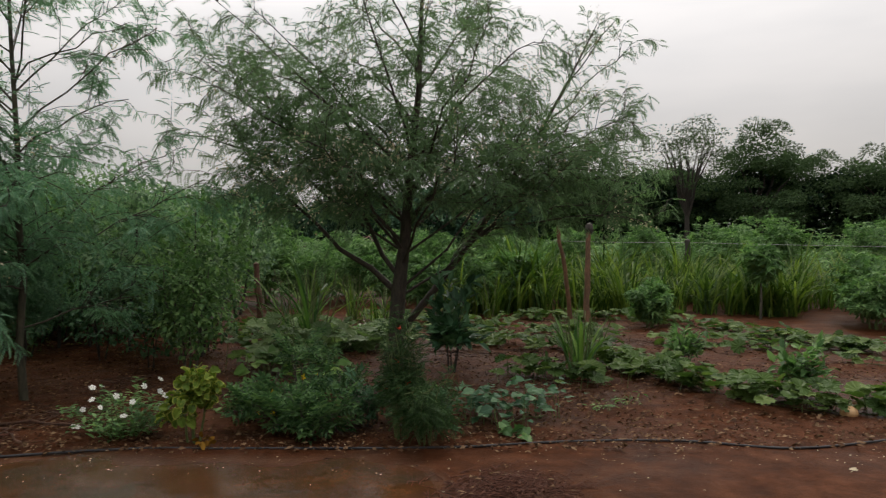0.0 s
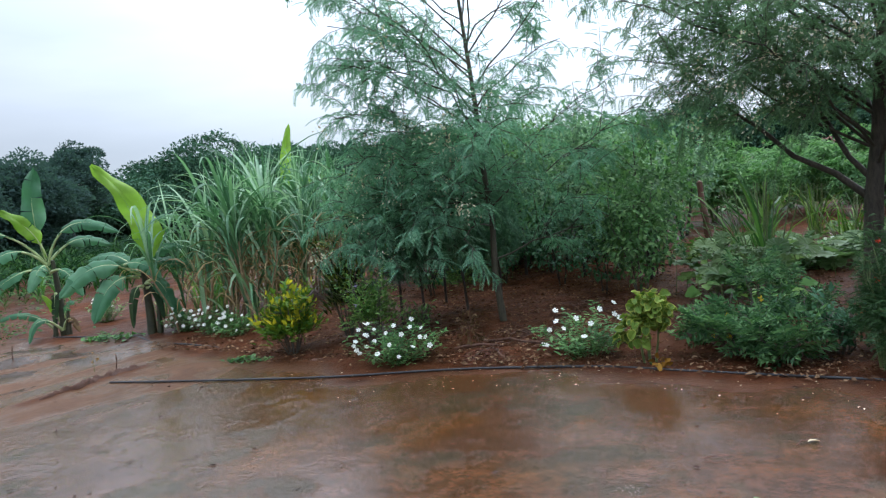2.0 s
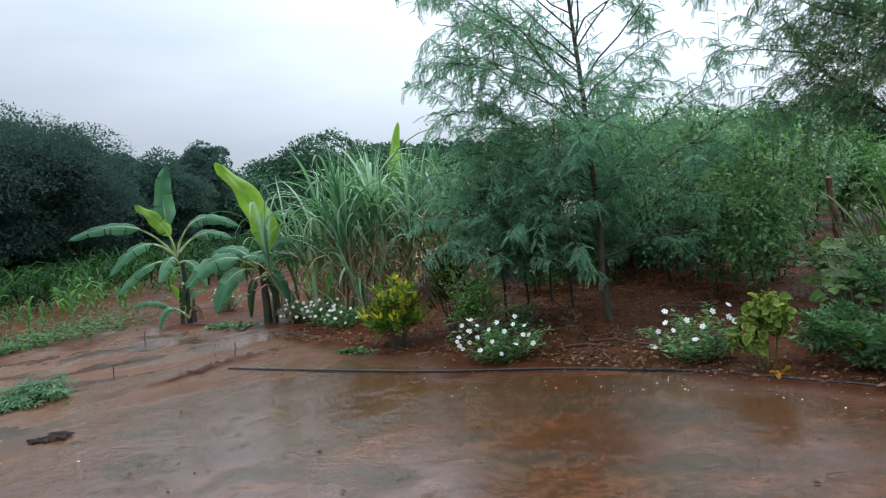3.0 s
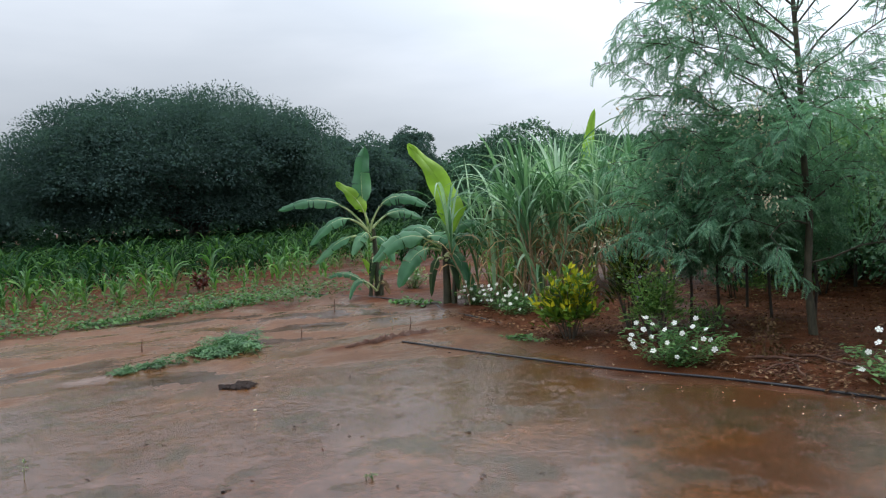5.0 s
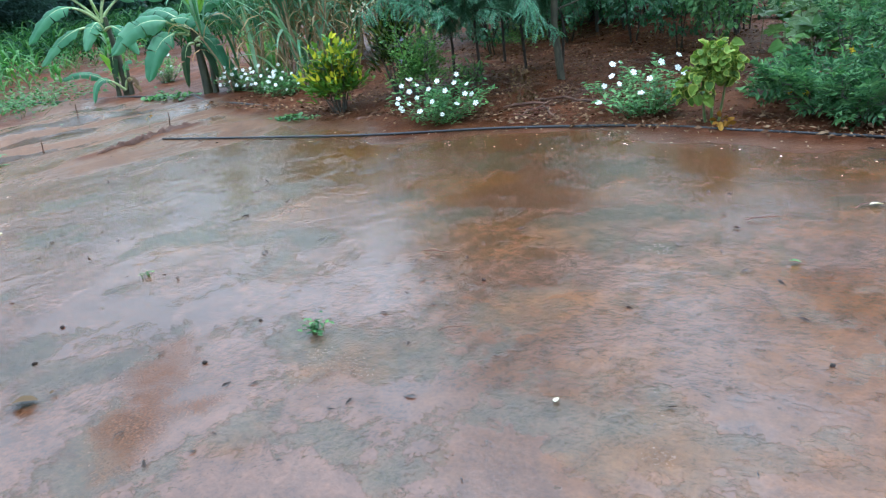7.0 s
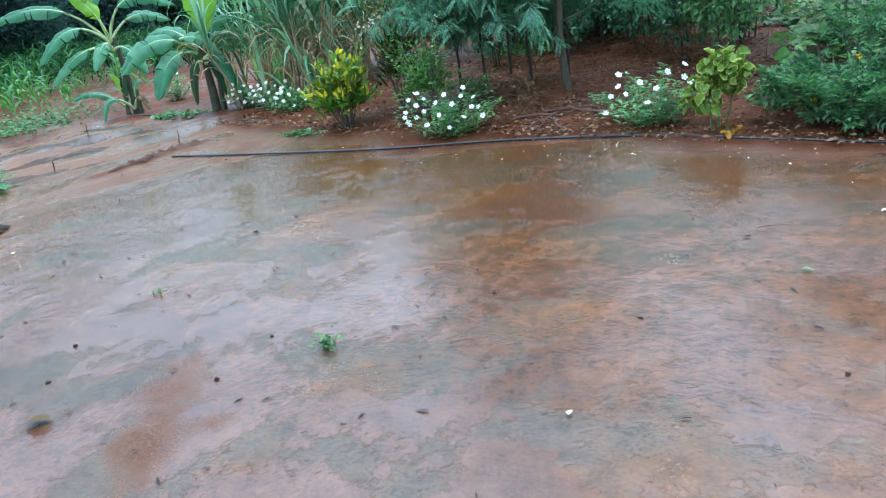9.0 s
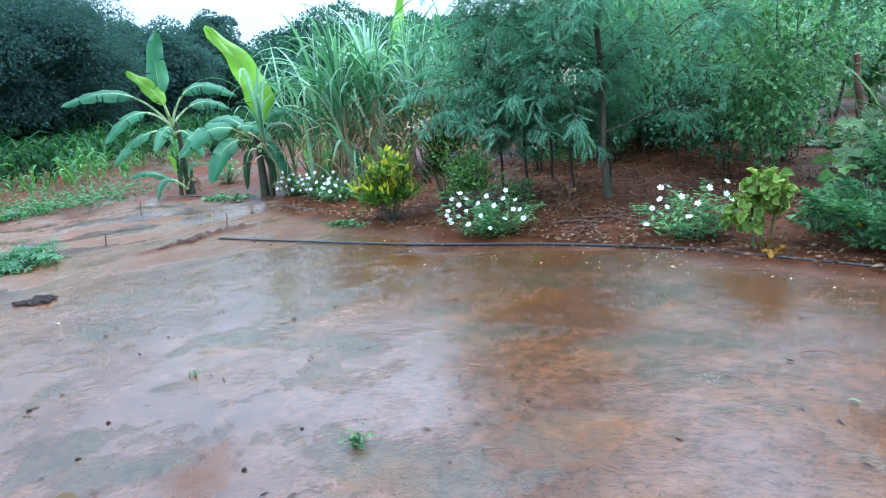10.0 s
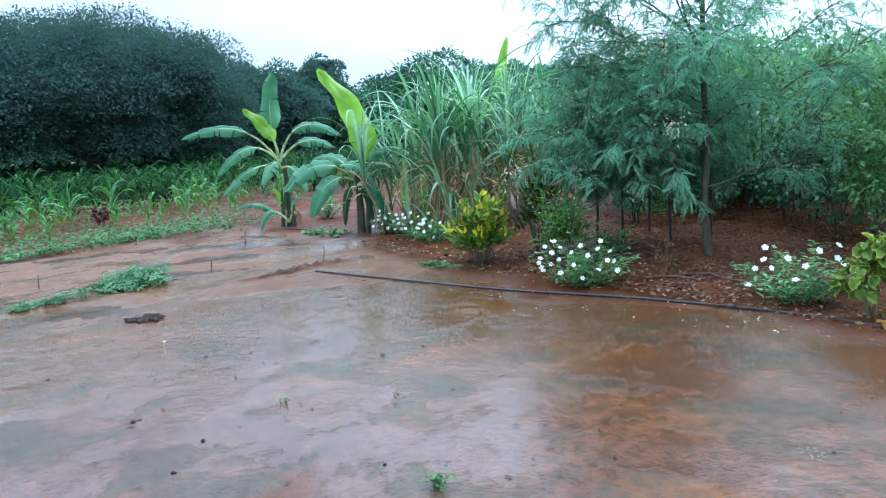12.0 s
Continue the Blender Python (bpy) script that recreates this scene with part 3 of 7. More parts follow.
def build_ground():
    def axis(lo, hi, step, far):
        mid = np.arange(lo, hi + 1e-6, step)
        grow = step * 1.28 ** np.arange(1, 36)
        out = np.cumsum(grow)
        out = out[out < far]
        return np.r_[(lo - out)[::-1], mid, hi + out]

    xs, ys = axis(-14.5, 5.5, 0.09, 1500), axis(-1.0, 10.5, 0.09, 1500)
    X, Y = np.meshgrid(xs, ys, indexing="ij")
    near = (np.abs(X) < 45) & (Y > -12) & (Y < 60)
    Z = ground_z(X, Y)
    rough = np.zeros_like(X)
    rough[near] = fractal(X[near], Y[near], 1.3, 5, 3.1)
    garden = np.clip((Y - 5.0 - np.where(X < -3.5, (X + 3.5) * 0.35, 0)) / 0.5, 0, 1)
    yard_mud = np.clip((-X - 6.5) / 2, 0, 1) * (1 - garden)
    # hard wet yard: up to the hose, and the run-off ground towards the maize
    hose_y = np.interp(X, [-12.5, -10.0, -8.6, -7.3, -6.05, -5.2, -4.7, -3.3, -2.1, -0.8, -0.16, 0.2, 0.6], [5.2, 5.3, 5.2, 4.95, 4.8, 4.65, 4.45, 4.9, 5.05, 5.03, 4.8, 3.9, -8.0])
    band = (X > -15) & (X < 5) & (Y > -8) & (Y < 8)
    en, streak = np.zeros_like(X), np.zeros_like(X)
    en[band] = fractal(X[band], Y[band], 0.9, 4, 7.7)
    streak[band] = fractal(X[band] * 3.4, Y[band] * 1.0, 1.0, 5, 1.7)
    trod = np.clip((hose_y - Y) / 0.4 + 0.9 * en + 0.3, 0, 1) * np.clip((X + 12.6 + 0.9 * en) / 0.8, 0, 1)
    runoff = np.clip((-6.7 - X + 0.45 * (Y - 1.6)) / 1.1 + 1.2 * en + 0.3, 0, 1)
    # water runs off in ripples towards the maize
    flow = np.clip((-2.9 - X + 0.3 * (Y - 2.0)) / 2.6 + 0.5 * en, 0, 1)
    # stains left on the yard: ochre mud with painted tree reflection, bare grey patches and coarse sand
    ochre = np.maximum(np.clip((X + 2.9 + 0.25 * (Y - 2)) / 1.4 + 0.8 * en, 0, 0.25) + np.clip((X + 1.3) / 1.5, 0, 0.35), spots(X, Y, OCHRE_SPOTS).clip(-0.3, 0.7) + 0.3)
    greyed = spots(X, Y, GREY_SPOTS).clip(-0.6, 0.6) + 0.3
    track = spots(X, Y, TRACK_SPOTS).clip(-1, 0.6) + 0.35
    sand = spots(X, Y, SAND_SPOTS).clip(-1, 0.6) + 0.35
    Z += streak * 0.005 * np.clip((-6.4 - X) / 1.2, 0, 1) * trod
    Z += rough * (0.004 + 0.036 * garden + 0.012 * yard_mud) + 0.02 * garden
    # water channels that run off the yard
    for a, b, r, depth in (((-12.6, -0.6), (-11.6, 4.7), 0.35, 0.03), ((-9.2, -0.5), (-9.9, 4.6), 0.3, 0.028), ((-9.9, 4.6), (-11.4, 4.9), 0.2, 0.02), ((-7.9, 0.4), (-8.6, 4.2), 0.16, 0.018)):
        a, b = np.array(a), np.array(b)
        d = b - a
        s = np.clip(((X - a[0]) * d[0] + (Y - a[1]) * d[1]) / (d @ d), 0, 1)
        wob = 0.35 * np.sin(5.5 * s + a[0]) * s * (1 - s) * 4
        q = np.hypot(X - a[0] - s * d[0] + wob, Y - a[1] - s * d[1])
        Z -= depth * np.exp(-(q / r) ** 2)
    # low ridge of mud at the yard's far corner
    s = np.clip((Y - 3.0) / 1.3, 0, 1)
    q = np.hypot(X + 7.49 + 0.06 * s, Y - 3.0 - 1.3 * s)
    Z += 0.012 * np.exp(-(q / 0.10) ** 2) * (1 + rough)
    trod *= 1 - 1.0 * np.exp(-(q / 0.12) ** 2)
    g = Geo()
    nx, ny = X.shape
    i, j = np.meshgrid(np.arange(nx - 1), np.arange(ny - 1), indexing="ij")
    f = np.stack([i * ny + j, (i + 1) * ny + j, (i + 1) * ny + j + 1, i * ny + j + 1], -1).reshape(-1, 4)
    g.add(np.stack([X, Y, Z], -1), f)
    me = g.mesh("ground", SOIL, True)
    me.attributes.new("trodden", "FLOAT", "POINT").data.foreach_set("value", trod.ravel())
    me.attributes.new("ochre", "FLOAT", "POINT").data.foreach_set("value", ochre.ravel())
    me.attributes.new("greyed", "FLOAT", "POINT").data.foreach_set("value", greyed.ravel())
    me.attributes.new("sand", "FLOAT", "POINT").data.foreach_set("value", sand.ravel())
    me.attributes.new("flow", "FLOAT", "POINT").data.foreach_set("value", flow.ravel())
    me.attributes.new("track", "FLOAT", "POINT").data.foreach_set("value", track.ravel())
    me.attributes.new("runoff", "FLOAT", "POINT").data.foreach_set("value", runoff.ravel())
    ob = new("ground", me)
    tagged(ob, "rain-wet red earth yard with muddy channels and garden beds", "ground", kind="structure")


build_ground()


def mud_ridge():
    """A low crumbled ridge at the yard's far corner."""
    s, u = np.meshgrid(np.linspace(0, 1, 90), np.linspace(-1, 1, 9), indexing="ij")
    wob = 0.03 * np.sin(s * 7) + 0.02 * np.sin(s * 23)
    lump = np.array([noise.fractal(Vector((a * 14, b * 1.5, 2.0)), 1.0, 2.0, 4) for a, b in zip(s.ravel(), u.ravel())]).reshape(s.shape)
    wide = 0.055 * np.sin(np.pi * s.clip(0.02, 0.98)) ** 0.4 * (1 + 0.5 * lump)
    x, y = -7.47 - 0.08 * s + wob + u * wide, 3.05 + 1.4 * s
    z = (1 - u ** 2) * 0.065 * (1 + 0.9 * lump).clip(0.25, 2) * np.sin(np.pi * s.clip(0.01, 0.99)) ** 0.5 - 0.004 + ground_z(x, y)
    i, j = np.meshgrid(np.arange(89), np.arange(8), indexing="ij")
    g = Geo()
    g.add(np.stack([x, y, z], -1), np.stack([i * 9 + j, (i + 1) * 9 + j, (i + 1) * 9 + j + 1, i * 9 + j + 1], -1).reshape(-1, 4))
    ob = new("mud_ridge", g.mesh("mud_ridge", plain_mat("dark_red_mud", (0.034, 0.012, 0.006), (0.085, 0.034, 0.017), 26, 0.8, 0.8, 0.02), True))
    tagged(ob, "low crumbly ridge of red-brown mud at the yard's corner", "mud")


mud_ridge()


def unseen_shade_wall():
    """A plain plastered wall behind the yard, where the picture is taken from; unseen, added to shade the near ground.
    """
    # out of view; blocks the southern sky so the near yard darkens
    bm = bmesh.new()
    bmesh.ops.create_cube(bm, size=1.0)
    bmesh.ops.bevel(bm, geom=bm.edges[:], offset=0.01, segments=2, affect="EDGES")
    bmesh.ops.transform(bm, matrix=Matrix.Diagonal((14.0, 0.22, 3.1, 1.0)), verts=bm.verts)
    me = bpy.data.meshes.new("unseen_wall_south")
    bm.to_mesh(me)
    me.materials.append(plain_mat("grey_plaster", (0.20, 0.17, 0.15), (0.30, 0.26, 0.23), 3.0, 0.85, 0.4))
    ob = new("unseen_wall_south", me)
    ob.location = (0, -1.6, 1.5)
    tagged(ob, "unseen plain grey plastered wall added to shade the yard", "wall", kind="structure")


unseen_shade_wall()


# ---- trees ----
def crown_twigs(limbs, per, length, spread, lift):
    """Side twigs along limbs: a list of polylines with radii."""
    out = []
    for pts, rad in limbs:
        pts = np.asarray(pts)
        seg = np.linalg.norm(np.diff(pts, axis=0), axis=1).sum()
        for k in range(max(2, int(per * seg))):
            s = 0.28 + 0.72 * rng.random() ** 0.8
            q = s * (len(pts) - 1)
            i = min(int(q), len(pts) - 2)
            p = pts[i] + (pts[i + 1] - pts[i]) * (q - i)
            d = unit(pts[i + 1] - pts[i])
            r = unit(rng.normal(0, 1, 3))
            d = unit(d * 0.8 + unit(r - d * (r @ d)) * spread + np.array([0, 0, lift]))
            ln = length * (0.55 + 0.7 * rng.random()) * (1.15 - 0.5 * s)
            e = p + d * ln
            mid = (p + e) / 2 + np.array([0, 0, 0.08 * ln]) + rng.normal(0, 0.03, 3) * ln
            e[2] -= 0.12 * ln
            out.append((np.array([p, mid, e]), np.array([0.005, 0.0036, 0.002])))
    return out


def fronds_on(geo, twigs, gap, size, template, droop=0.12, start=0.1):
    pos, ahead = [], []
    for pts, _ in twigs:
        ln = np.linalg.norm(np.diff(pts, axis=0), axis=1).sum()
        for k in range(max(2, int(ln / gap))):
            s = start + (1 - start) * (k + rng.random() * 0.5) / max(1, int(ln / gap))
            q = min(s, 0.999) * (len(pts) - 1)
            i = int(q)
            d = unit(pts[i + 1] - pts[i])
            pos.append(pts[i] + (pts[i + 1] - pts[i]) * (q - i))
            side = unit(np.cross(d, (0, 0, 1))) * (1 if k % 2 else -1)
            ahead.append(d * 0.55 + side * 0.8 + np.array([0, 0, -droop + 0.35 * rng.normal()]) + rng.normal(0, 0.22, 3))
    pos, ahead = np.array(pos), unit(np.array(ahead))
    up = np.array([0, 0, 1.0]) + rng.normal(0, 0.25, pos.shape)
    place(geo, *template, pos, ahead, up, size * (0.65 + 0.6 * rng.random(len(pos))))
    return pos


def sprays(masses):
    """Short leafy twigs that fill out the denser masses of a crown: (centre, radii, count) each."""
    out = []
    for c, r, n in masses:
        c, r = np.array(c, float), np.array(r, float)
        while n > 0:
            u = unit(rng.normal(0, 1, 3)) * rng.random() ** 0.45
            if noise.noise(Vector(u * 2.3 + c)) < -0.12:
                continue
            p = c + u * r
            d = unit(np.array([u[0], u[1], 0.25]) + rng.normal(0, 0.5, 3))
            ln = 0.3 + 0.4 * rng.random()
            e = p + d * ln
            e[2] -= 0.1 * ln
            out.append((np.array([p, (p + e) / 2 + np.array([0, 0, 0.06 * ln]), e]), np.array([0.0036, 0.003, 0.002])))
            n -= 1
    return out


def feathery_tree(at, trunk, limbs, label, leaf=None, bark=None, per=5.0, twig=0.75, gap=0.075, size=0.30, blossoms=0, lift=0.25, thick=0.03, masses=()):
    """A light, open tree of the bean family. trunk: (x, y, z, radius) rows; limbs: (height, azimuth, reach, rise, bow[, radius])."""
    t = thing("feathery_tree", label, "tree", at)
    leaf, bark = leaf or FEATHER, bark or BARK
    tp = np.array(trunk, float)
    wood = [(tp[:, :3], tp[:, 3])]
    main = []
    for h, az, reach, rise, bow, *stout in limbs:
        base = np.array([np.interp(h, tp[:, 2], tp[:, k]) for k in range(3)])
        base[2] = h
        r0 = np.interp(h, tp[:, 2], tp[:, 3])
        s = np.linspace(0, 1, 7)
        out = np.stack([np.cos(az) * reach * s, np.sin(az) * reach * s, rise * s + bow * np.sin(np.pi * s * 0.9) * reach], -1)
        out[1:] += rng.normal(0, 0.035, (6, 3)) * reach * 0.5
        pts = base + out
        main.append((pts, np.linspace(stout[0] if stout else min(thick, r0 * 0.5), 0.005, 7)))
    # the leader's top bears twigs as well
    top = tp[tp[:, 2] > 0.45 * tp[-1, 2]]
    part("trunk", tubes(Geo(), wood, 10), bark, t, smooth=True)
    for m in main:
        part("limb", tubes(Geo(), [m], 6), bark, t, smooth=True)
    tw = crown_twigs(main + [(top[:, :3], top[:, 3])], per, twig, 0.8, lift)
    # second order
    tw2 = crown_twigs([(p, r) for p, r in tw if np.linalg.norm(p[-1] - p[0]) > 0.4], 2.6, 0.42, 0.7, 0.1)
    tw2 += sprays(masses)
    part("branching", tubes(Geo(), tw + tw2, 4), BARK, t)
    g = Geo()
    pos = fronds_on(g, tw + tw2, gap, size, FROND, 0.28)
    part("crown", g, leaf, t, "fine drooping feathery leaves")
    if blossoms:
        g = Geo()
        side = pos[(pos @ np.array([0.52, 0.855, 0]) < -0.55) & (pos[:, 2] < 2.7)]
        pick = pos[rng.choice(len(pos), blossoms // 2, replace=False)]
        if len(side) > blossoms:
            pick = np.vstack([pick, side[rng.choice(len(side), blossoms // 2, replace=False)]])
        for p in pick:
            n = 34
            q = p + rng.normal(0, 0.075, (n, 3))
            place(g, *CHIP, q, rng.normal(0, 1, (n, 3)), rng.normal(0, 1, (n, 3)), 0.025 + 0.019 * rng.random(n))
        part("blossom", g, CREAM, t, "small cream blossom clusters")
    return t


def spread(n, lo, hi, jitter=0.35):
    """n azimuths round a tree between two angles, with heights left to the caller."""
    a = np.linspace(lo, hi, n, endpoint=False)
    return a + rng.normal(0, jitter, n)


# the broad tree beside the vegetable patch
lim = []
for k, az in enumerate(spread(7, 0, 2 * np.pi * 2)):
    lim.append((1.45 + 0.2 * k, az, 2.7 - 0.10 * k + 0.4 * rng.random(), 1.5 + 0.3 * rng.random(), 0.10))
for k, az in enumerate(spread(10, 0, 2 * np.pi * 3)):
    lim.append((1.9 + 0.24 * k, az, 2.2 - 0.13 * k, 1.0 + 0.4 * rng.random(), 0.12))
lim += [(0.95, 3.02, 2.2, 1.95, -0.03, 0.046), (1.15, 2.75, 1.3, 2.2, -0.03, 0.036), (1.75, 0.35, 1.0, 1.6, -0.02, 0.030), (0.9, 0.25, 1.9, 1.35, -0.02), (1.0, 0.1, 3.2, 2.0, 0.12), (1.5, 3.1, 3.1, 1.5, 0.12), (1.7, 0.4, 3.0, 1.4, 0.1), (1.3, -1.2, 1.9, 1.3, 0.1), (1.5, -2.1, 1.9, 1.2, 0.1), (1.6, 3.25, 2.6, 2.3, 0.08), (1.9, 3.0, 2.9, 2.2, 0.1), (1.5, 2.8, 2.9, 2.7, 0.08), (2.2, 3.3, 2.4, 2.4, 0.08), (2.6, 3.1, 2.3, 2.2, 0.06)]
feathery_tree((-0.51, 8.79, 0), [(0, 0, -0.05, 0.115), (0.0, 0.02, 0.4, 0.10), (0.03, 0.02, 0.93, 0.10), (0.12, 0.05, 1.7, 0.075), (0.18, 0.02, 2.5, 0.058), (0.30, 0, 3.6, 0.04),
                                  (0.34, 0, 4.8, 0.024), (0.40, 0, 5.7, 0.008)], lim, "broad feathery-leaved tree with a forked brown trunk in the garden", OLIVEFEATHER, per=3.9, gap=0.058, size=0.16, blossoms=70, thick=0.020,
              masses=[((0.35, -0.2, 2.5), (2.2, 1.3, 0.75), 420), ((-1.3, -0.1, 2.6), (1.0, 0.9, 0.65), 110), ((0.2, 0, 3.2), (1.8, 1.2, 0.7), 150), ((0.3, 0, 4.2), (1.5, 1.1, 0.8), 70), ((-1.2, 0, 3.5), (1.0, 0.9, 0.7), 60), ((2.3, 0.2, 2.5), (1.1, 0.9, 0.7), 110)])

# a leaning tree whose boughs mix with the broad one's
lim = [(1.2, 0.9, 1.2, 0.9, 0.1), (1.5, -0.8, 1.3, 0.7, 0.1), (1.9, 0.2, 1.9, 0.9, 0.1), (2.0, 2.4, 1.2, 0.9, 0.1), (2.3, -1.4, 1.4, 0.8, 0.12), (2.6, 0.5, 1.6, 1.2, 0.08), (2.9, 1.6, 1.3, 1.1, 0.08), (3.1, 0.0, 1.3, 1.2, 0.08),
       (3.4, -0.9, 1.1, 1.0, 0.08), (3.7, 0.8, 1.0, 1.0, 0.05), (1.7, 0.0, 2.2, 0.4, 0.1), (2.2, 0.1, 2.2, 0.7, 0.1), (2.5, 3.0, 1.2, 1.0, 0.1), (1.6, -0.3, 2.4, 0.2, 0.12)]
feathery_tree((-0.72, 9.35, 0), [(0, 0, -0.05, 0.062), (0.30, 0.03, 0.45, 0.054), (0.70, 0.05, 0.95, 0.048), (1.38, 0.1, 1.85, 0.040), (2.1, 0.1, 3.0, 0.028), (2.6, 0.1, 3.9, 0.017), (3.0, 0.1, 4.7, 0.006)], lim,
              "leaning feathery-leaved tree with thin open boughs", OLIVEFEATHER, per=3.2, twig=0.6, gap=0.066, size=0.15, blossoms=60, thick=0.018)

SLIMBARK = bark_mat("slim_brown_bark", (0.026, 0.024, 0.015), (0.076, 0.068, 0.044))
# the slim tree behind the white flowers
lim = []
for k, az in enumerate(spread(11, 0.4, 0.4 + 2 * np.pi * 4)):
    lim.append((1.5 + 0.33 * k, az, 1.45 - 0.07 * k + 0.25 * rng.random(), 0.75 + 0.5 * rng.random(), 0.10))
lim += [(1.45, 3.55, 1.35, 0.05, 0.08), (1.5, 3.95, 1.6, 0.45, 0.12), (1.8, 3.75, 1.6, 0.7, 0.14), (2.2, 3.95, 1.6, 0.8, 0.14), (2.6, 3.7, 1.55, 0.95, 0.12), (1.35, 4.4, 1.1, 0.0, 0.1), (1.2, 3.3, 1.2, 0.1, 0.1), (1.25, 3.9, 1.3, -0.1, 0.12),
        (2.0, 3.4, 1.5, 0.3, 0.14), (3.0, 4.0, 1.4, 1.1, 0.1), (1.6, 2.9, 1.2, 0.3, 0.1), (1.15, 4.9, 0.9, -0.1, 0.1), (2.2, 3.3, 1.7, 1.3, 0.05), (2.6, 4.2, 1.7, 1.4, 0.05), (2.9, 3.6, 1.7, 1.4, 0.04), (3.3, 3.9, 1.3, 1.2, 0.04), (2.7, 0.4, 1.3, 1.2, 0.05), (3.1, 0.9, 1.1, 1.2, 0.05), (3.5, 3.3, 1.2, 1.1, 0.04), (2.4, 2.6, 1.3, 1.1, 0.05),
        (1.35, 0.75, 1.9, 1.0, -0.02), (0.75, 0.7, 1.4, 0.35, 0.0), (3.2, 0.9, 1.2, 0.8, 0.1), (1.8, 5.2, 1.2, 0.3, 0.1), (2.3, 4.6, 1.4, 0.5, 0.12)]
feathery_tree((-4.12, 6.75, 0), [(0, 0, -0.05, 0.046), (-0.05, 0.0, 0.6, 0.038), (-0.02, 0.02, 1.2, 0.034), (-0.05, 0.0, 1.8, 0.031), (-0.05, -0.02, 2.6, 0.027), (-0.12, 0, 3.6, 0.020), (-0.16, 0, 4.6, 0.016), (-0.2, 0, 5.6, 0.006)],
              lim, "slim feathery-leaved tree with cream blossoms over bare soil", bark=SLIMBARK, per=4.9, twig=0.60, gap=0.043, size=0.145, blossoms=44, thick=0.011,
              masses=[((-0.75, -0.45, 1.65), (0.95, 0.7, 0.75), 110), ((-0.35, -0.2, 2.45), (1.0, 0.8, 0.6), 60), ((0.5, 0.35, 1.6), (0.8, 0.6, 0.5), 30), ((0.1, -0.35, 2.0), (0.6, 0.4, 0.8), 70), ((-0.95, -0.5, 1.25), (0.9, 0.6, 0.55), 70)])


def small_tree(name, at, height, radius, stems, material, label, category="tree", leaves=1500, leaf=0.12, template=OVAL, low=0.35, bark=GREYBARK, group="", squash=1.0, shell=0.55, slender=1.0):
    """A small tree or tall shrub: stems that fork into a loose crown of leaves."""
    t = thing(name, label, category, at, group)
    crown, wood, tips = Geo(), [], []
    for k in range(stems):
        a = 2 * np.pi * (k + rng.random() * 0.6) / stems
        off = 0.05 * stems ** 0.5 * rng.random()
        b = np.array([np.cos(a) * off, np.sin(a) * off, -0.03])
        lean = radius * (0.10 if stems == 1 else 0.45)
        mid = np.array([np.cos(a) * lean * 0.5, np.sin(a) * lean * 0.5, height * 0.45])
        tip = np.array([np.cos(a) * lean, np.sin(a) * lean, height * (0.8 + 0.15 * rng.random())])
        p = np.array([b, (b + mid) / 2 + rng.normal(0, 0.02, 3), mid, (mid + tip) / 2 + rng.normal(0, 0.04, 3), tip])
        r = (0.012 + 0.011 * height) * slender
        main = (p, np.linspace(r, 0.005, 5))
        part("stem", tubes(Geo(), [main], 7), bark, t, smooth=True)
        tips.append(main)
    tw = crown_twigs(tips, 7.0 / stems ** 0.5, radius * 0.8, 1.0, 0.1)
    tw = [(p, r) for p, r in tw if p[0][2] > low * height * 0.8]
    if tw:
        part("branching", tubes(Geo(), tw, 4), bark, t)
    # leaves in clumps about the twig ends and within an uneven dome
    ends = np.array([p[-1] for p, _ in tw] + [p[1] for p, _ in tw])
    n0 = leaves // 2
    pick = ends[rng.integers(0, len(ends), n0)] + rng.normal(0, radius * 0.13, (n0, 3))
    d = unit(rng.normal(0, 1, (leaves - n0, 3)))
    rr = (shell + (1 - shell) * rng.random((leaves - n0, 1))) ** 0.7
    lump = 0.78 + 0.36 * np.array([noise.noise(Vector(q * 2.1 + np.array(at))) for q in d])[:, None]
    c = np.array([0, 0, height * (1 + low) / 2])
    dome = c + d * rr * lump * np.array([radius, radius, height * (1 - low) / 2 * squash])
    pos = np.vstack([pick, dome])
    pos = pos[pos[:, 2] > low * height * 0.7]
    out = unit(pos - c + 1e-6)
    ahead = unit(out * 0.6 + rng.normal(0, 0.6, pos.shape) + np.array([0, 0, -0.25]))
    place(crown, *template, pos, ahead, np.array([0, 0, 1.0]) + out * 0.5 + rng.normal(0, 0.3, pos.shape), leaf * (0.6 + 0.7 * rng.random(len(pos))))
    part("crown", crown, material, t)
    return t


# dark shrubs at the slim tree's foot; low shade is part of their leaf colour
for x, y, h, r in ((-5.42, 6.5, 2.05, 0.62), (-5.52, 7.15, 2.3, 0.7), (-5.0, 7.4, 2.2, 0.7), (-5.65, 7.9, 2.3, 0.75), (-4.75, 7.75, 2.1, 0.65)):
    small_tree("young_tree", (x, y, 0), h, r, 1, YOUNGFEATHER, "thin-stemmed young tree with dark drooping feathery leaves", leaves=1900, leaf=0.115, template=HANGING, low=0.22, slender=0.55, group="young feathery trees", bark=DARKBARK)

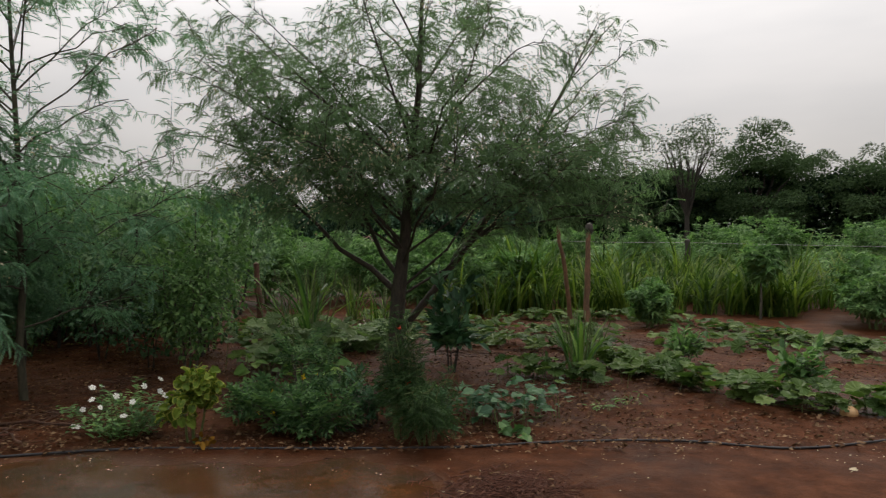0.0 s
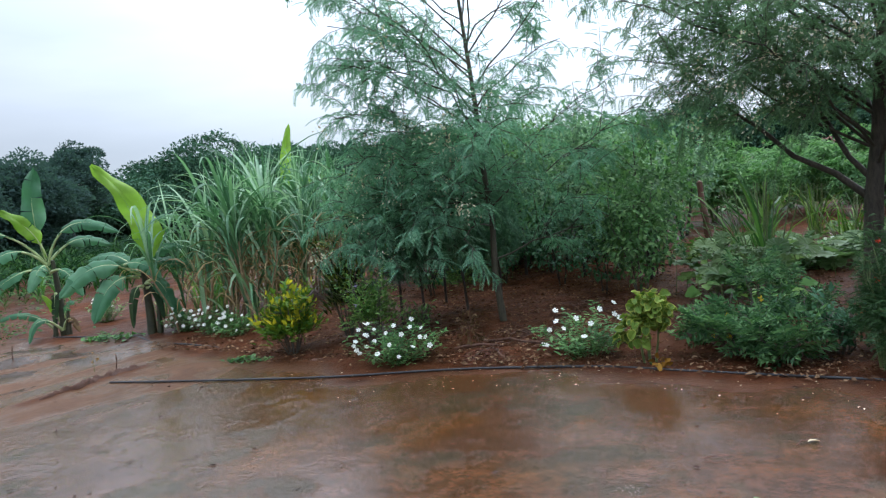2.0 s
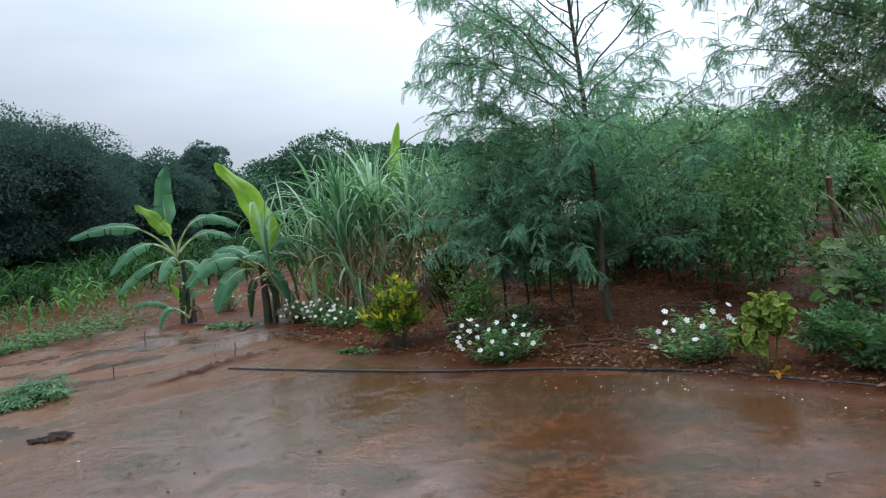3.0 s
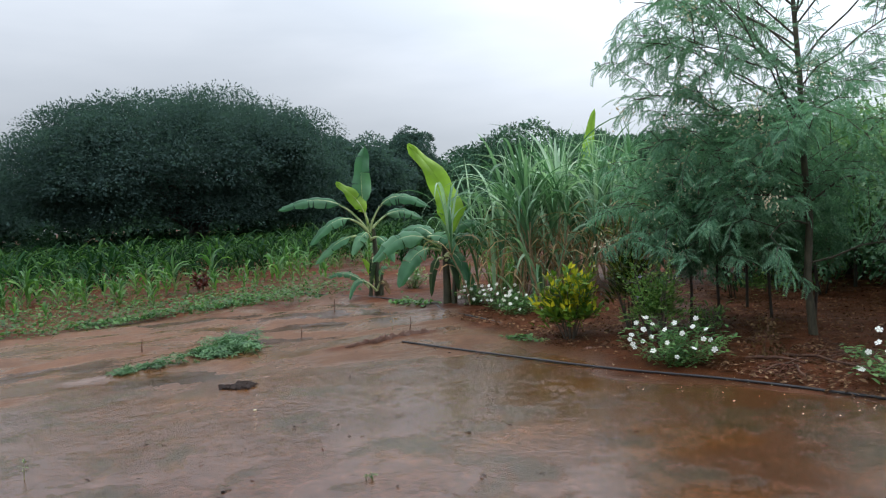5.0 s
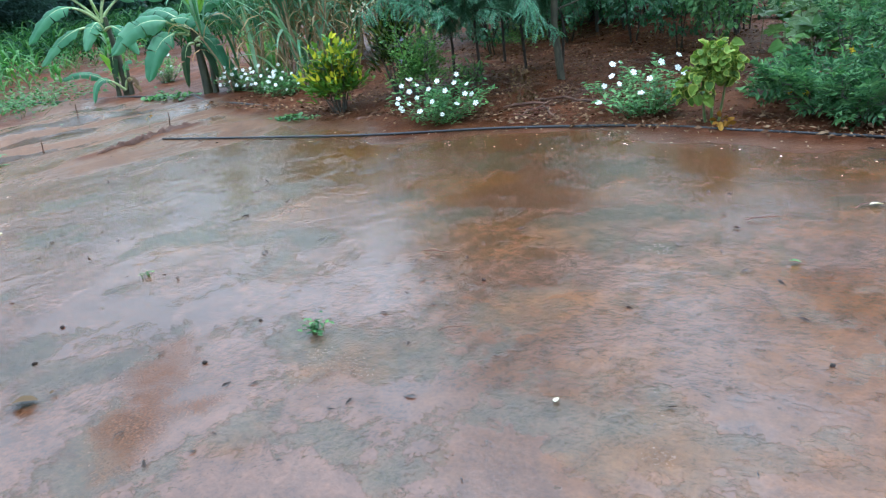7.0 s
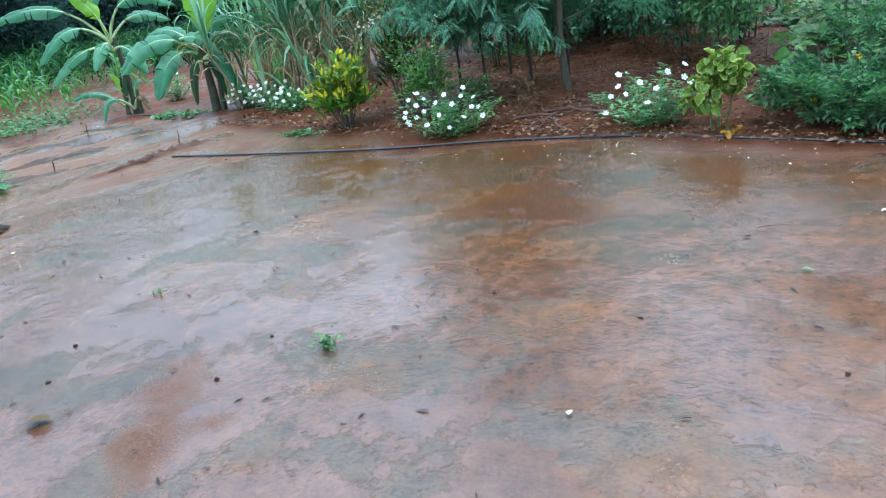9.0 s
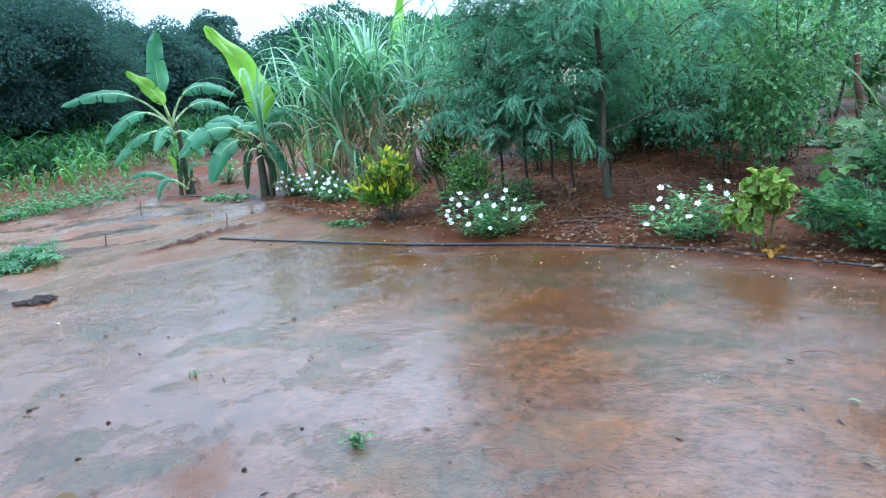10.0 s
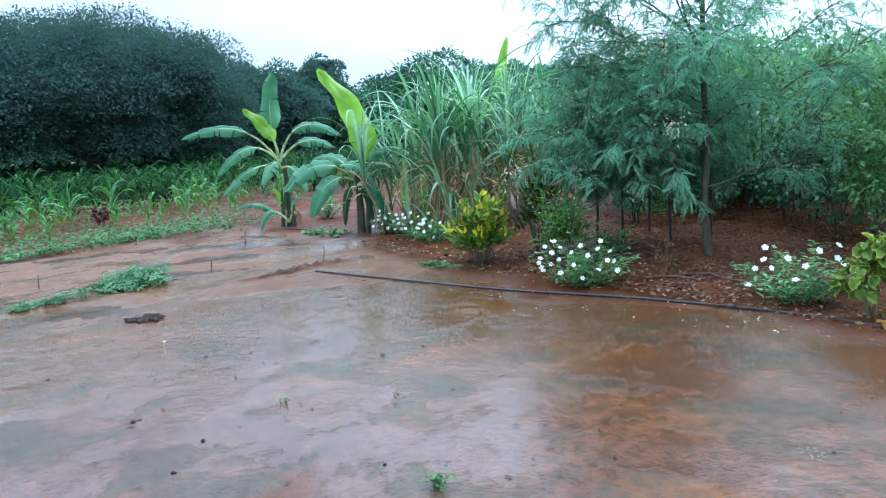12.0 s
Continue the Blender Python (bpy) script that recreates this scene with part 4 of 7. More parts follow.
# thicket of bright-leaved young trees further back
for k in range(22):
    y = 9.4 + 0.26 * k + 0.3 * rng.random()
    x = -0.34 * y - 4.6 * ((k * 0.618) % 1)
    h = 2.1 + 0.75 * rng.random() + 0.04 * (y - 9.6)
    small_tree("leafy_tree", (x, y, 0), h, 0.85 + 0.3 * rng.random(), 1 if k % 3 else 2, THICKET if k % 4 else MIDLEAF, "thin-stemmed leafy young tree in a dense thicket", leaves=2500, leaf=0.100,
               template=LEAF4, low=0.18, slender=0.65, group="thicket trees", bark=DARKBARK)
# a few that close the thicket towards the cane
for x, y, h in ((-7.6, 10.2, 2.3), (-7.4, 11.8, 2.6), (-8.6, 12.4, 2.6), (-6.9, 13.4, 2.8), (-9.4, 14.0, 2.8)):
    small_tree("leafy_tree", (x, y, 0), h, 1.0, 2, THICKET, "thin-stemmed leafy young tree in a dense thicket", leaves=3600, leaf=0.095, template=LEAF4, low=0.2, group="thicket trees", bark=DARKBARK)

for k in range(14):
    x, y = -14.5 + 0.72 * k + 0.4 * rng.normal(), 15.2 + 1.4 * rng.random()
    small_tree("leafy_tree", (x, y, 0), 1.9 + 0.9 * rng.random(), 1.15, 2, THICKET, "thin-stemmed leafy young tree in a dense thicket", leaves=2000, leaf=0.13, template=LEAF4, low=0.14, group="thicket trees", bark=DARKBARK)
for k in range(10):
    x, y = -15.0 + 0.95 * k, 18.2 + 0.8 * rng.normal()
    small_tree("leafy_tree", (x, y, float(ground_z(x, y))), 2.3 + 0.6 * rng.random(), 1.3, 3, MIDLEAF, "leafy young tree behind the thicket", leaves=2000, leaf=0.15, template=LEAF4, low=0.0, group="thicket trees", bark=DARKBARK)
# these bushes take the dark leaf to stand for deep shade under the thicket
for x, y, h, r in ((-3.6, 8.6, 0.9, 0.5), (-4.5, 9.2, 1.1, 0.55), (-3.3, 10.0, 1.2, 0.6), (-5.6, 9.4, 1.1, 0.6), (-4.2, 10.8, 1.2, 0.6), (-6.4, 8.6, 0.9, 0.5), (-6.8, 10.0, 1.1, 0.6), (-5.3, 10.6, 1.2, 0.6)):
    small_tree("undergrowth_bush", (x, y, 0), h, r, 3, DARKLEAF, "low leafy bush under the thicket", "shrub", leaves=800, leaf=0.075, template=LEAF4, low=0.1, group="undergrowth", bark=DARKBARK, slender=0.5)
for k in range(6):
    x, y = -8.6 + 0.84 * k, 11.2 + 1.8 * ((k * 0.38) % 1)
    small_tree("undergrowth_bush", (x, y, 0), 0.75 + 0.4 * rng.random(), 0.6, 3, DARKLEAF if k % 2 else MIDLEAF, "low leafy bush under the thicket", "shrub", leaves=420, leaf=0.15, template=OVAL, low=0.05, group="undergrowth", bark=DARKBARK)

# round shrub behind the variegated plant
small_tree("round_shrub", (-2.92, 8.0, 0), 1.42, 0.62, 4, MIDLEAF, "rounded fine-leaved shrub on several thin stems", "shrub", leaves=2600, leaf=0.075, template=OVAL, low=0.14, slender=0.45)


def clump_tree(name, at, trunk_h, crown_c, radii, blobs, leaves, leaf, material, label, trunk_r=0.3, limbs=6, bark=DARKBARK, group="", flat=0.0, seed=0):
    """A full-grown tree seen from afar: a stout trunk, limbs, and a crown of many leafy clumps."""
    t = thing(name, label, "tree", at, group)
    R = np.array(radii, float)
    c = np.array(crown_c, float)
    wood = [(np.array([(0, 0, -0.2), (0.05 * R[0] * 0.2, 0, trunk_h * 0.5), (0, 0.02, trunk_h)]), np.array([trunk_r * 1.25, trunk_r, trunk_r * 0.85]))]
    part("trunk", tubes(Geo(), wood, 9), bark, t, smooth=True)
    for k in range(limbs):
        a = 2 * np.pi * (k + 0.4 * rng.random()) / limbs
        e = c + np.array([np.cos(a) * R[0] * 0.62, np.sin(a) * R[1] * 0.62, R[2] * (0.1 + 0.4 * rng.random())])
        p = bend((0, 0, trunk_h * (0.75 + 0.25 * rng.random())), e, R[2] * 0.12, 6, 0.03 * R[0])
        part("limb", tubes(Geo(), [(p, np.linspace(trunk_r * 0.55, trunk_r * 0.1, 6))], 6), bark, t, smooth=True)
    d = unit(rng.normal(0, 1, (blobs, 3)))
    d[:, 2] = np.where(d[:, 2] < -0.76, -d[:, 2] * 0.4, d[:, 2])
    rad = 0.55 + 0.40 * rng.random((blobs, 1)) ** 0.5
    cen = c + d * rad * R * (0.86 + 0.16 * rng.random((blobs, 1)))
    br = (0.16 + 0.15 * rng.random(blobs)) * R.mean()
    which = rng.integers(0, blobs, leaves)
    q = unit(rng.normal(0, 1, (leaves, 3)))
    q[:, 2] = np.abs(q[:, 2]) * 1.1 - 0.35
    pos = cen[which] + q * (br[which] * (0.55 + 0.6 * rng.random(leaves) ** 0.6))[:, None] * np.array([1, 1, 0.8])
    ahead = unit(q + rng.normal(0, 0.55, q.shape) + np.array([0, 0, -0.15]))
    g = place(Geo(), *CHIP, pos, ahead, q + np.array([0, 0, 0.25]), leaf * (0.6 + 0.8 * rng.random(leaves)))
    part("crown", g, material, t)
    return t


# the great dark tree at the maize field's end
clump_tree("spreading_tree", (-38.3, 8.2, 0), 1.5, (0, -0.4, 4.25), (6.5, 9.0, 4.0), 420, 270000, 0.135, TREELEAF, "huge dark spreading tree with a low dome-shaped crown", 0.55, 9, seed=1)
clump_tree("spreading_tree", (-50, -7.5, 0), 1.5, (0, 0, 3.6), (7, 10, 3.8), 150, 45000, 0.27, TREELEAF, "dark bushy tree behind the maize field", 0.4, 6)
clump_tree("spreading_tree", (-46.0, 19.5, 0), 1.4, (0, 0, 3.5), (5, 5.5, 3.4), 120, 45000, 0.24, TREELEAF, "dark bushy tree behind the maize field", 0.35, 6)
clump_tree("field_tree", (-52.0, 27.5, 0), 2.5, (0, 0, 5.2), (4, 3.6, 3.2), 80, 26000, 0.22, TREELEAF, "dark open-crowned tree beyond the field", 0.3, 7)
for x, y, h, r in ((-56, 33, 5.6, 5.0), (-62, 40, 6.6, 5.5), (-60, 47, 10.0, 6.0), (-56.5, 52.5, 8.8, 5.0), (-66, 46, 8.8, 5.5), (-52, 58, 8.2, 5.5), (-46, 62, 8.0, 5.5), (-58, 24, 5.5, 5.0), (-40, 66, 6.8, 5.5), (-34, 70, 7, 5.5),
                   (-62, 12, 5.5, 6), (-60, -14, 5, 6)):
    clump_tree("field_tree", (x, y, 0), h * 0.28, (0, 0, h * 0.54), (r, r, h * 0.48), 110, 14000, 0.34, FARLEAF, "round-crowned green tree at the edge of the fields", 0.25, 5, group="field edge trees")
# trees beyond the vegetable patch, the first one nearly leafless
clump_tree("bare_tree", (16.0, 43.5, float(ground_z(16.0, 43.5))), 3.0, (0, 0, 6.0), (2.7, 2.2, 3.2), 110, 5200, 0.14, LINELEAF, "thin nearly leafless tree with spreading twigs", 0.16, 16)
for x, y, h, r, m in ((16.8, 48.5, 6.6, 3.4, LINELEAF), (21.3, 45, 9.6, 2.9, LINELEAF), (25.4, 47, 7.8, 3.4, LINELEAF), (28.6, 43, 7.9, 3.2, LINELEAF), (32.6, 42, 8.2, 4.0, LINELEAF),
                      (11.5, 50, 6.2, 3.6, LINELEAF), (38, 40, 7, 5, LINELEAF), (8, 55, 6.0, 5, FARLEAF), (1, 60, 6, 5, FARLEAF), (-7, 64, 6, 5, FARLEAF), (-16, 66, 6.5, 5, FARLEAF), (-25, 68, 7, 5, FARLEAF)):
    z = float(ground_z(x, y))
    clump_tree("field_tree", (x, y, z), h * 0.24, (0, 0, h * 0.5 - z * 0.4), (r, r, h * 0.47), 80, 24000 if x > 11 else 9000, 0.15 if x > 11 else 0.3, m, "dense tree in the line beyond the vegetable plot", 0.22, 6, group="tree line")


# ---- far wooded hills ----
def wooded_ridge(points, height, depth, n, leaf):
    """Low hills clothed in trees, far off."""
    g = Geo()
    p = np.array(points, float)
    s = rng.random(n) * (len(p) - 1)
    i = s.astype(int).clip(0, len(p) - 2)
    xy = p[i] + (p[i + 1] - p[i]) * (s - i)[:, None]
    back = rng.random(n)
    dirv = unit(xy)
    xy = xy + dirv * depth * back[:, None]
    crest = height * (0.75 + 0.25 * np.sin(s * 2.1) + 0.12 * np.sin(s * 6.3))
    blob = np.array([noise.noise(Vector((a * 0.09, b * 0.09, 0.0))) for a, b in xy])
    z = crest * np.sqrt(back) * (0.35 + 0.65 * rng.random(n) ** 0.5) + 1.8 * blob + rng.random(n) * 3.0
    pos = np.c_[xy, z]
    place(g, *CHIP, pos, rng.normal(0, 1, (n, 3)) - np.c_[dirv, np.zeros(n)] * 0.5, np.c_[-dirv * 0.7, np.ones(n)], leaf * (0.6 + 0.8 * rng.random(n)))
    return g


stuff("woodland", wooded_ridge([(-175, -60), (-170, 10), (-150, 60), (-125, 100), (-95, 130), (-60, 150), (-10, 165), (60, 160)], 17, 60, 30000, 3.7), FARLEAF, "far wooded hills under a grey sky", "woodland")

# scrub that closes the view under the far trees, shade put into its leaf colour
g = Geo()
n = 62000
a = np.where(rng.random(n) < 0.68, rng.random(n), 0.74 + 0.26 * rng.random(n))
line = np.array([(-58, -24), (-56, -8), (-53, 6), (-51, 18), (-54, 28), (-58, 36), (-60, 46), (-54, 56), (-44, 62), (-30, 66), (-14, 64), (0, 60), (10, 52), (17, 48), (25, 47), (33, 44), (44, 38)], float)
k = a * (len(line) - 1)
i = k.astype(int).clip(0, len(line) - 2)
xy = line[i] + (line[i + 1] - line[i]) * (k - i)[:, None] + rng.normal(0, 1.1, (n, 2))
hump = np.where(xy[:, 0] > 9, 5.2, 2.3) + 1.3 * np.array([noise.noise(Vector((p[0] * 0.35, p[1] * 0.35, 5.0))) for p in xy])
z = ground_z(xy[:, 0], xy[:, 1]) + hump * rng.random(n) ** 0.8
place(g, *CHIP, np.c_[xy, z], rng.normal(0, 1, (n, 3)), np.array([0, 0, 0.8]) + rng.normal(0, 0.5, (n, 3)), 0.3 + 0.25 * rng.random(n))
stuff("scrub", g, SHADELEAF, "tangled scrub beneath the far trees, leaves darkened for shade", "scrub")


# leaf sheet added in place of the dark shade under the spreading tree
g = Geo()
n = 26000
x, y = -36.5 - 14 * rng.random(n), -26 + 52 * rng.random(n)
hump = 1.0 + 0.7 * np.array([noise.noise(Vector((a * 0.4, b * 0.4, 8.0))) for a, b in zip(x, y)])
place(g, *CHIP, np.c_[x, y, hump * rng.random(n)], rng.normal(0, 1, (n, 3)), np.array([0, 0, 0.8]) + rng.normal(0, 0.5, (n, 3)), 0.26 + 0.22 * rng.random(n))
stuff("undergrowth", g, SHADELEAF, "weedy undergrowth added beneath the spreading tree, leaves darkened for shade", "undergrowth")


# ---- bananas ----
VIEW_RIGHT, VIEW_NEAR = np.array([0.52, 0.855, 0]), np.array([0.855, -0.52, 0])


def banana_leaf(parent, base, ctrl, tip, width, material, facing=0.0, torn=0.4, label="", stalk=0.24):
    """One great leaf along a curve; the three points are (across, up, near)."""
    P = [VIEW_RIGHT * q[0] + VIEW_NEAR * q[2] + np.array([0, 0, q[1]]) for q in (base, ctrl, tip)]
    n = 22
    s = np.linspace(0, 1, n)[:, None]
    line = P[0] * (1 - s) ** 2 + P[1] * 2 * s * (1 - s) + P[2] * s ** 2
    t = unit(np.gradient(line, axis=0))
    up = unit(np.array([0, 0, 1.0]) + VIEW_NEAR * facing)
    side = unit(np.cross(t, up))
    nor = np.cross(side, t)
    rib = Geo()
    tubes(rib, [(line - nor * 0.006, np.interp(np.linspace(0, 1, n), [0, stalk, stalk + 0.1, 1], [0.026, 0.018, 0.010, 0.003]))], 6)
    leaf = Geo()
    u = np.linspace(0, 1, n)
    q = np.clip((u - stalk) / (1 - stalk), 0, 1)
    w = width * 0.5 * 1.25 * np.clip(q * 5, 0, 1) ** 0.6 * (1 - q) ** 0.5 * (0.75 + 0.25 * q)
    w[u < stalk + 0.01] = 0.012
    for sg in (1, -1):
        k0 = 0
        cuts = [0] + sorted(rng.choice(np.arange(5, n - 3), int(torn * 7), replace=False).tolist()) + [n - 1]
        for a, b in zip(cuts, cuts[1:]):
            if b - a < 1:
                continue
            sag = (0.05 + 0.38 * torn * (0.6 + 0.4 * rng.random())) * width
            rows = []
            for k in range(a, b + 1):
                shrink = 1.0
                pull = 0.0
                if torn > 0.05 and (k == a or k == b) and 0 < k < n - 1:
                    pull = (0.012 if k == a else -0.012)
                wave = (0.05 + (0.10 if facing > 1.2 else 0)) * width * math.sin(k * (0.9 if facing > 1.2 else 1.9) + sg)
                rows.append([line[k] + side[k] * sg * w[k] * q + nor[k] * (0.05 * width * math.sin(q * 3.0) - sag * q * q * (w[k] / width * 2) + wave * q) + t[k] * (pull + 0.10 * w[k]) * q for q in (0, 0.35, 0.7, 1.0)])
            m = len(rows)
            f = [(i * 4 + j, i * 4 + j + 1, (i + 1) * 4 + j + 1, (i + 1) * 4 + j) for i in range(m - 1) for j in range(3)]
            leaf.add(np.array(rows).reshape(-1, 3), f)
    lf = part("leaf", leaf, material, parent, label, smooth=True)
    part("midrib", rib, MIDRIB, lf, smooth=True)


def banana(at, height, stem_r, leaves, label, suckers=()):
    t = thing("banana_plant", label, "banana plant", at, "banana plants")
    p = np.array([(0, 0, -0.05), (0.01, 0.01, height * 0.3), (-0.01, 0.02, height * 0.65), (0, 0, height)])
    part("stem", tubes(Geo(), [(p, np.array([stem_r, stem_r * 0.9, stem_r * 0.72, stem_r * 0.45]))], 12), PSEUDO, t, "brownish green banana stem", smooth=True)
    for q in suckers:
        p = np.array([VIEW_RIGHT * q[0] + VIEW_NEAR * q[1] + np.array([0, 0, -0.03]), VIEW_RIGHT * (q[0] + 0.03) + VIEW_NEAR * q[1] + np.array([0, 0, q[2]])])
        part("sucker", tubes(Geo(), [(p, np.array([0.05, 0.02]))], 8), PSEUDO, t, smooth=True)
    for lf in leaves:
        banana_leaf(t, *lf)
    return t


banana((-9.57, 5.79, 0), 1.0, 0.07, [
    ((0.04, 0.94, 0), (0.40, 1.68, 0.05), (-0.47, 2.56, 0.1), 0.48, BANANA_NEW, 1.7, 0.14, "upright yellow-green leaf", 0.16),
    ((-0.05, 0.92, 0.05), (-0.58, 1.42, 0.2), (-1.10, 0.76, 0.35), 0.42, BANANA, 1.0, 0.5), ((-0.06, 0.88, 0.08), (-0.48, 1.08, 0.3), (-0.72, 0.36, 0.5), 0.36, BANANA, 1.1, 0.3),
    ((-0.24, 1.10, 0.1), (0.0, 1.20, 0.25), (0.22, 0.84, 0.4), 0.30, BANANA, 0.9, 0.4, "", 0.08),
    ((0.02, 0.95, 0), (0.26, 1.42, -0.1), (0.62, 1.24, -0.2), 0.26, BANANA, 0.8, 0.4), ((0.04, 0.95, 0), (0.16, 1.26, 0), (0.40, 1.56, 0), 0.10, BANANA_NEW, 1.0, 0.0, "rolled new leaf"),
    ((0.02, 0.92, 0), (0.40, 1.30, -0.3), (0.80, 0.80, -0.4), 0.34, BANANA, 0.6, 0.6), ((0.02, 0.80, 0.05), (0.24, 0.95, 0.2), (0.34, 0.30, 0.3), 0.28, BANANA, 0.9, 0.5),
    ((-0.04, 0.92, 0), (-0.32, 1.42, -0.4), (-0.72, 1.18, -0.8), 0.36, BANANA, 0.7, 0.5), ((0.0, 0.72, 0.05), (0.30, 0.74, 0.1), (0.46, 0.16, 0.2), 0.26, BANANA, 0.8, 0.6),
    ((-0.02, 0.75, 0.06), (-0.20, 0.84, 0.14), (-0.24, 0.16, 0.16), 0.16, PSEUDO_LEAF, 0.9, 0.15), ((0, 0.78, 0.06), (0.14, 0.86, 0.14), (0.19, 0.22, 0.18), 0.15, PSEUDO_LEAF, 0.9, 0.15)],
    "banana plant with one upright yellow-green leaf on bare mud", [(0.11, 0.1, 0.6)])
c = (-0.08, 1.18, 0)
banana((-11.75, 5.62, 0), 1.24, 0.065, [
    (c, (-0.62, 2.16, 0.1), (-1.68, 1.66, 0.2), 0.32, BANANA, 0.9, 0.7, "", 0.40), ((-0.08, 1.25, 0), (-0.26, 2.05, 0.05), (-0.06, 2.76, 0), 0.40, BANANA, 2.0, 0.35, "", 0.28),
    ((-0.08, 1.25, 0), (-0.10, 1.78, 0.15), (-0.60, 2.12, 0.2), 0.30, BANANA_NEW, 1.5, 0.2, "young yellow-green leaf", 0.30), (c, (0.22, 2.20, 0.1), (1.06, 1.56, 0.15), 0.34, BANANA, 0.9, 0.7, "", 0.34),
    (c, (-0.52, 1.82, 0.3), (-1.10, 1.00, 0.45), 0.30, BANANA, 0.8, 0.6, "", 0.36), (c, (0.38, 1.80, -0.2), (0.90, 1.36, -0.3), 0.32, BANANA, 0.8, 0.6, "", 0.34),
    ((-0.08, 1.10, 0), (-0.52, 1.28, 0.3), (-1.04, 0.66, 0.4), 0.24, BANANA, 0.8, 0.5, "", 0.36), ((-0.06, 1.10, 0.1), (-0.12, 1.36, 0.35), (-0.34, 0.80, 0.6), 0.28, BANANA, 1.0, 0.5, "", 0.30),
    ((-0.06, 1.05, 0.05), (0.20, 1.25, 0.3), (0.38, 0.62, 0.45), 0.26, BANANA, 0.9, 0.6, "", 0.30), ((-0.02, 0.7, 0.05), (-0.05, 0.80, 0.12), (-0.10, 0.15, 0.15), 0.16, PSEUDO_LEAF, 0.9, 0.6),
    ((0, 0.1, 0.1), (-0.34, 0.60, 0.3), (-0.46, 0.00, 0.45), 0.15, BANANA, 0.9, 0.2), ((0, 0.1, 0), (0.10, 0.66, 0.1), (0.22, 0.50, 0.2), 0.16, BANANA, 0.8, 0.3), ((-0.1, 0.1, 0), (-0.45, 0.62, 0.1), (-0.86, 0.40, 0.2), 0.20, BANANA, 0.7, 0.5),
    ((0, 0.1, 0), (-0.10, 0.60, 0.1), (-0.22, 0.72, 0.2), 0.14, BANANA_NEW, 0.9, 0.0), ((0, 0.1, 0.05), (0.12, 0.50, 0.2), (0.26, 0.05, 0.4), 0.16, DRYBROWN, 0.8, 0.5)], "banana plant with spreading split leaves beside a maize field", [(0.08, 0.1, 0.4), (-0.12, 0.12, 0.3)])
banana((-10.5, 9.8, 0), 1.8, 0.1, [((0, 1.7, 0), (-0.1, 2.3, 0), (0.18, 3.32, 0), 0.28, BANANA_NEW, 1.6, 0.1), ((0, 1.7, 0), (0.35, 2.3, 0), (0.75, 2.2, 0.1), 0.40, BANANA_NEW, 0.9, 0.2), ((0, 1.7, 0), (-0.5, 2.2, 0), (-0.9, 1.8, 0.1), 0.49, BANANA, 0.8, 0.4),
                                   ((0, 1.6, 0), (0.4, 2.0, -0.3), (0.9, 1.4, -0.5), 0.49, BANANA, 0.6, 0.4)], "banana plant standing behind tall sugar cane")


# ---- sugar cane ----
def cane():
    t = thing("sugarcane_clump", "dense clump of sugar cane with long arching leaves and dry sheaths", "sugarcane", (-8.2, 6.6, 0))
    green, dry = Geo(), Geo()
    for k in range(78):
        s = rng.random() ** 1.3
        x, y = -9.25 + 1.7 * rng.random() - 1.0 * s - (-8.2), 5.75 + 0.5 * rng.random() + 4.0 * s - 6.6
        a, lean = rng.random() * 6.28, 0.12 + 0.3 * rng.random()
        h = 1.05 + 0.55 * rng.random()
        top = np.array([x + np.cos(a) * lean, y + np.sin(a) * lean, h])
        p = bend((x, y, -0.03), top, 0, 5, 0.02)
        part("stalk", tubes(Geo(), [(p, np.linspace(0.017, 0.011, 5))], 6), CANESTALK, t, smooth=True)
        n = 7
        base = p[np.minimum((rng.random(n) ** 0.5 * 4.99).astype(int), 4)] + np.array([0, 0, 0.05]) * rng.random((n, 1))
        blades(green, base, rng.random(n) * 6.28, 1.0 + 0.8 * rng.random(n), 1.22 + 0.30 * rng.random(n), 1.0 + 2.2 * rng.random(n), 0.036 + 0.032 * rng.random(n), 10, 0.7)
        n = 2
        blades(green, np.repeat(p[3:4], n, 0), rng.random(n) * 6.28, 1.3 + 0.6 * rng.random(n), 1.2 + 0.2 * rng.random(n), 2.0 + 1.0 * rng.random(n), 0.046, 11, 0.5)
        n = 3
        blades(green, np.repeat(top[None], n, 0), rng.random(n) * 6.28, 0.85 + 0.55 * rng.random(n), 1.42 + 0.12 * rng.random(n), 0.15 + 0.6 * rng.random(n), 0.034, 7, 0.4)
        n = 6
        base = p[rng.integers(1, 4, n)]
        blades(dry, base, rng.random(n) * 6.28, 0.5 + 0.6 * rng.random(n), 0.9 + 0.4 * rng.random(n), 2.2 + 1.2 * rng.random(n), 0.022 + 0.012 * rng.random(n), 6, 0.9)
    part("foliage", green, CANE, t, "long grey-green arching leaves")
    part("dry_foliage", dry, DRY, t, "straw-coloured dead leaves")


cane()


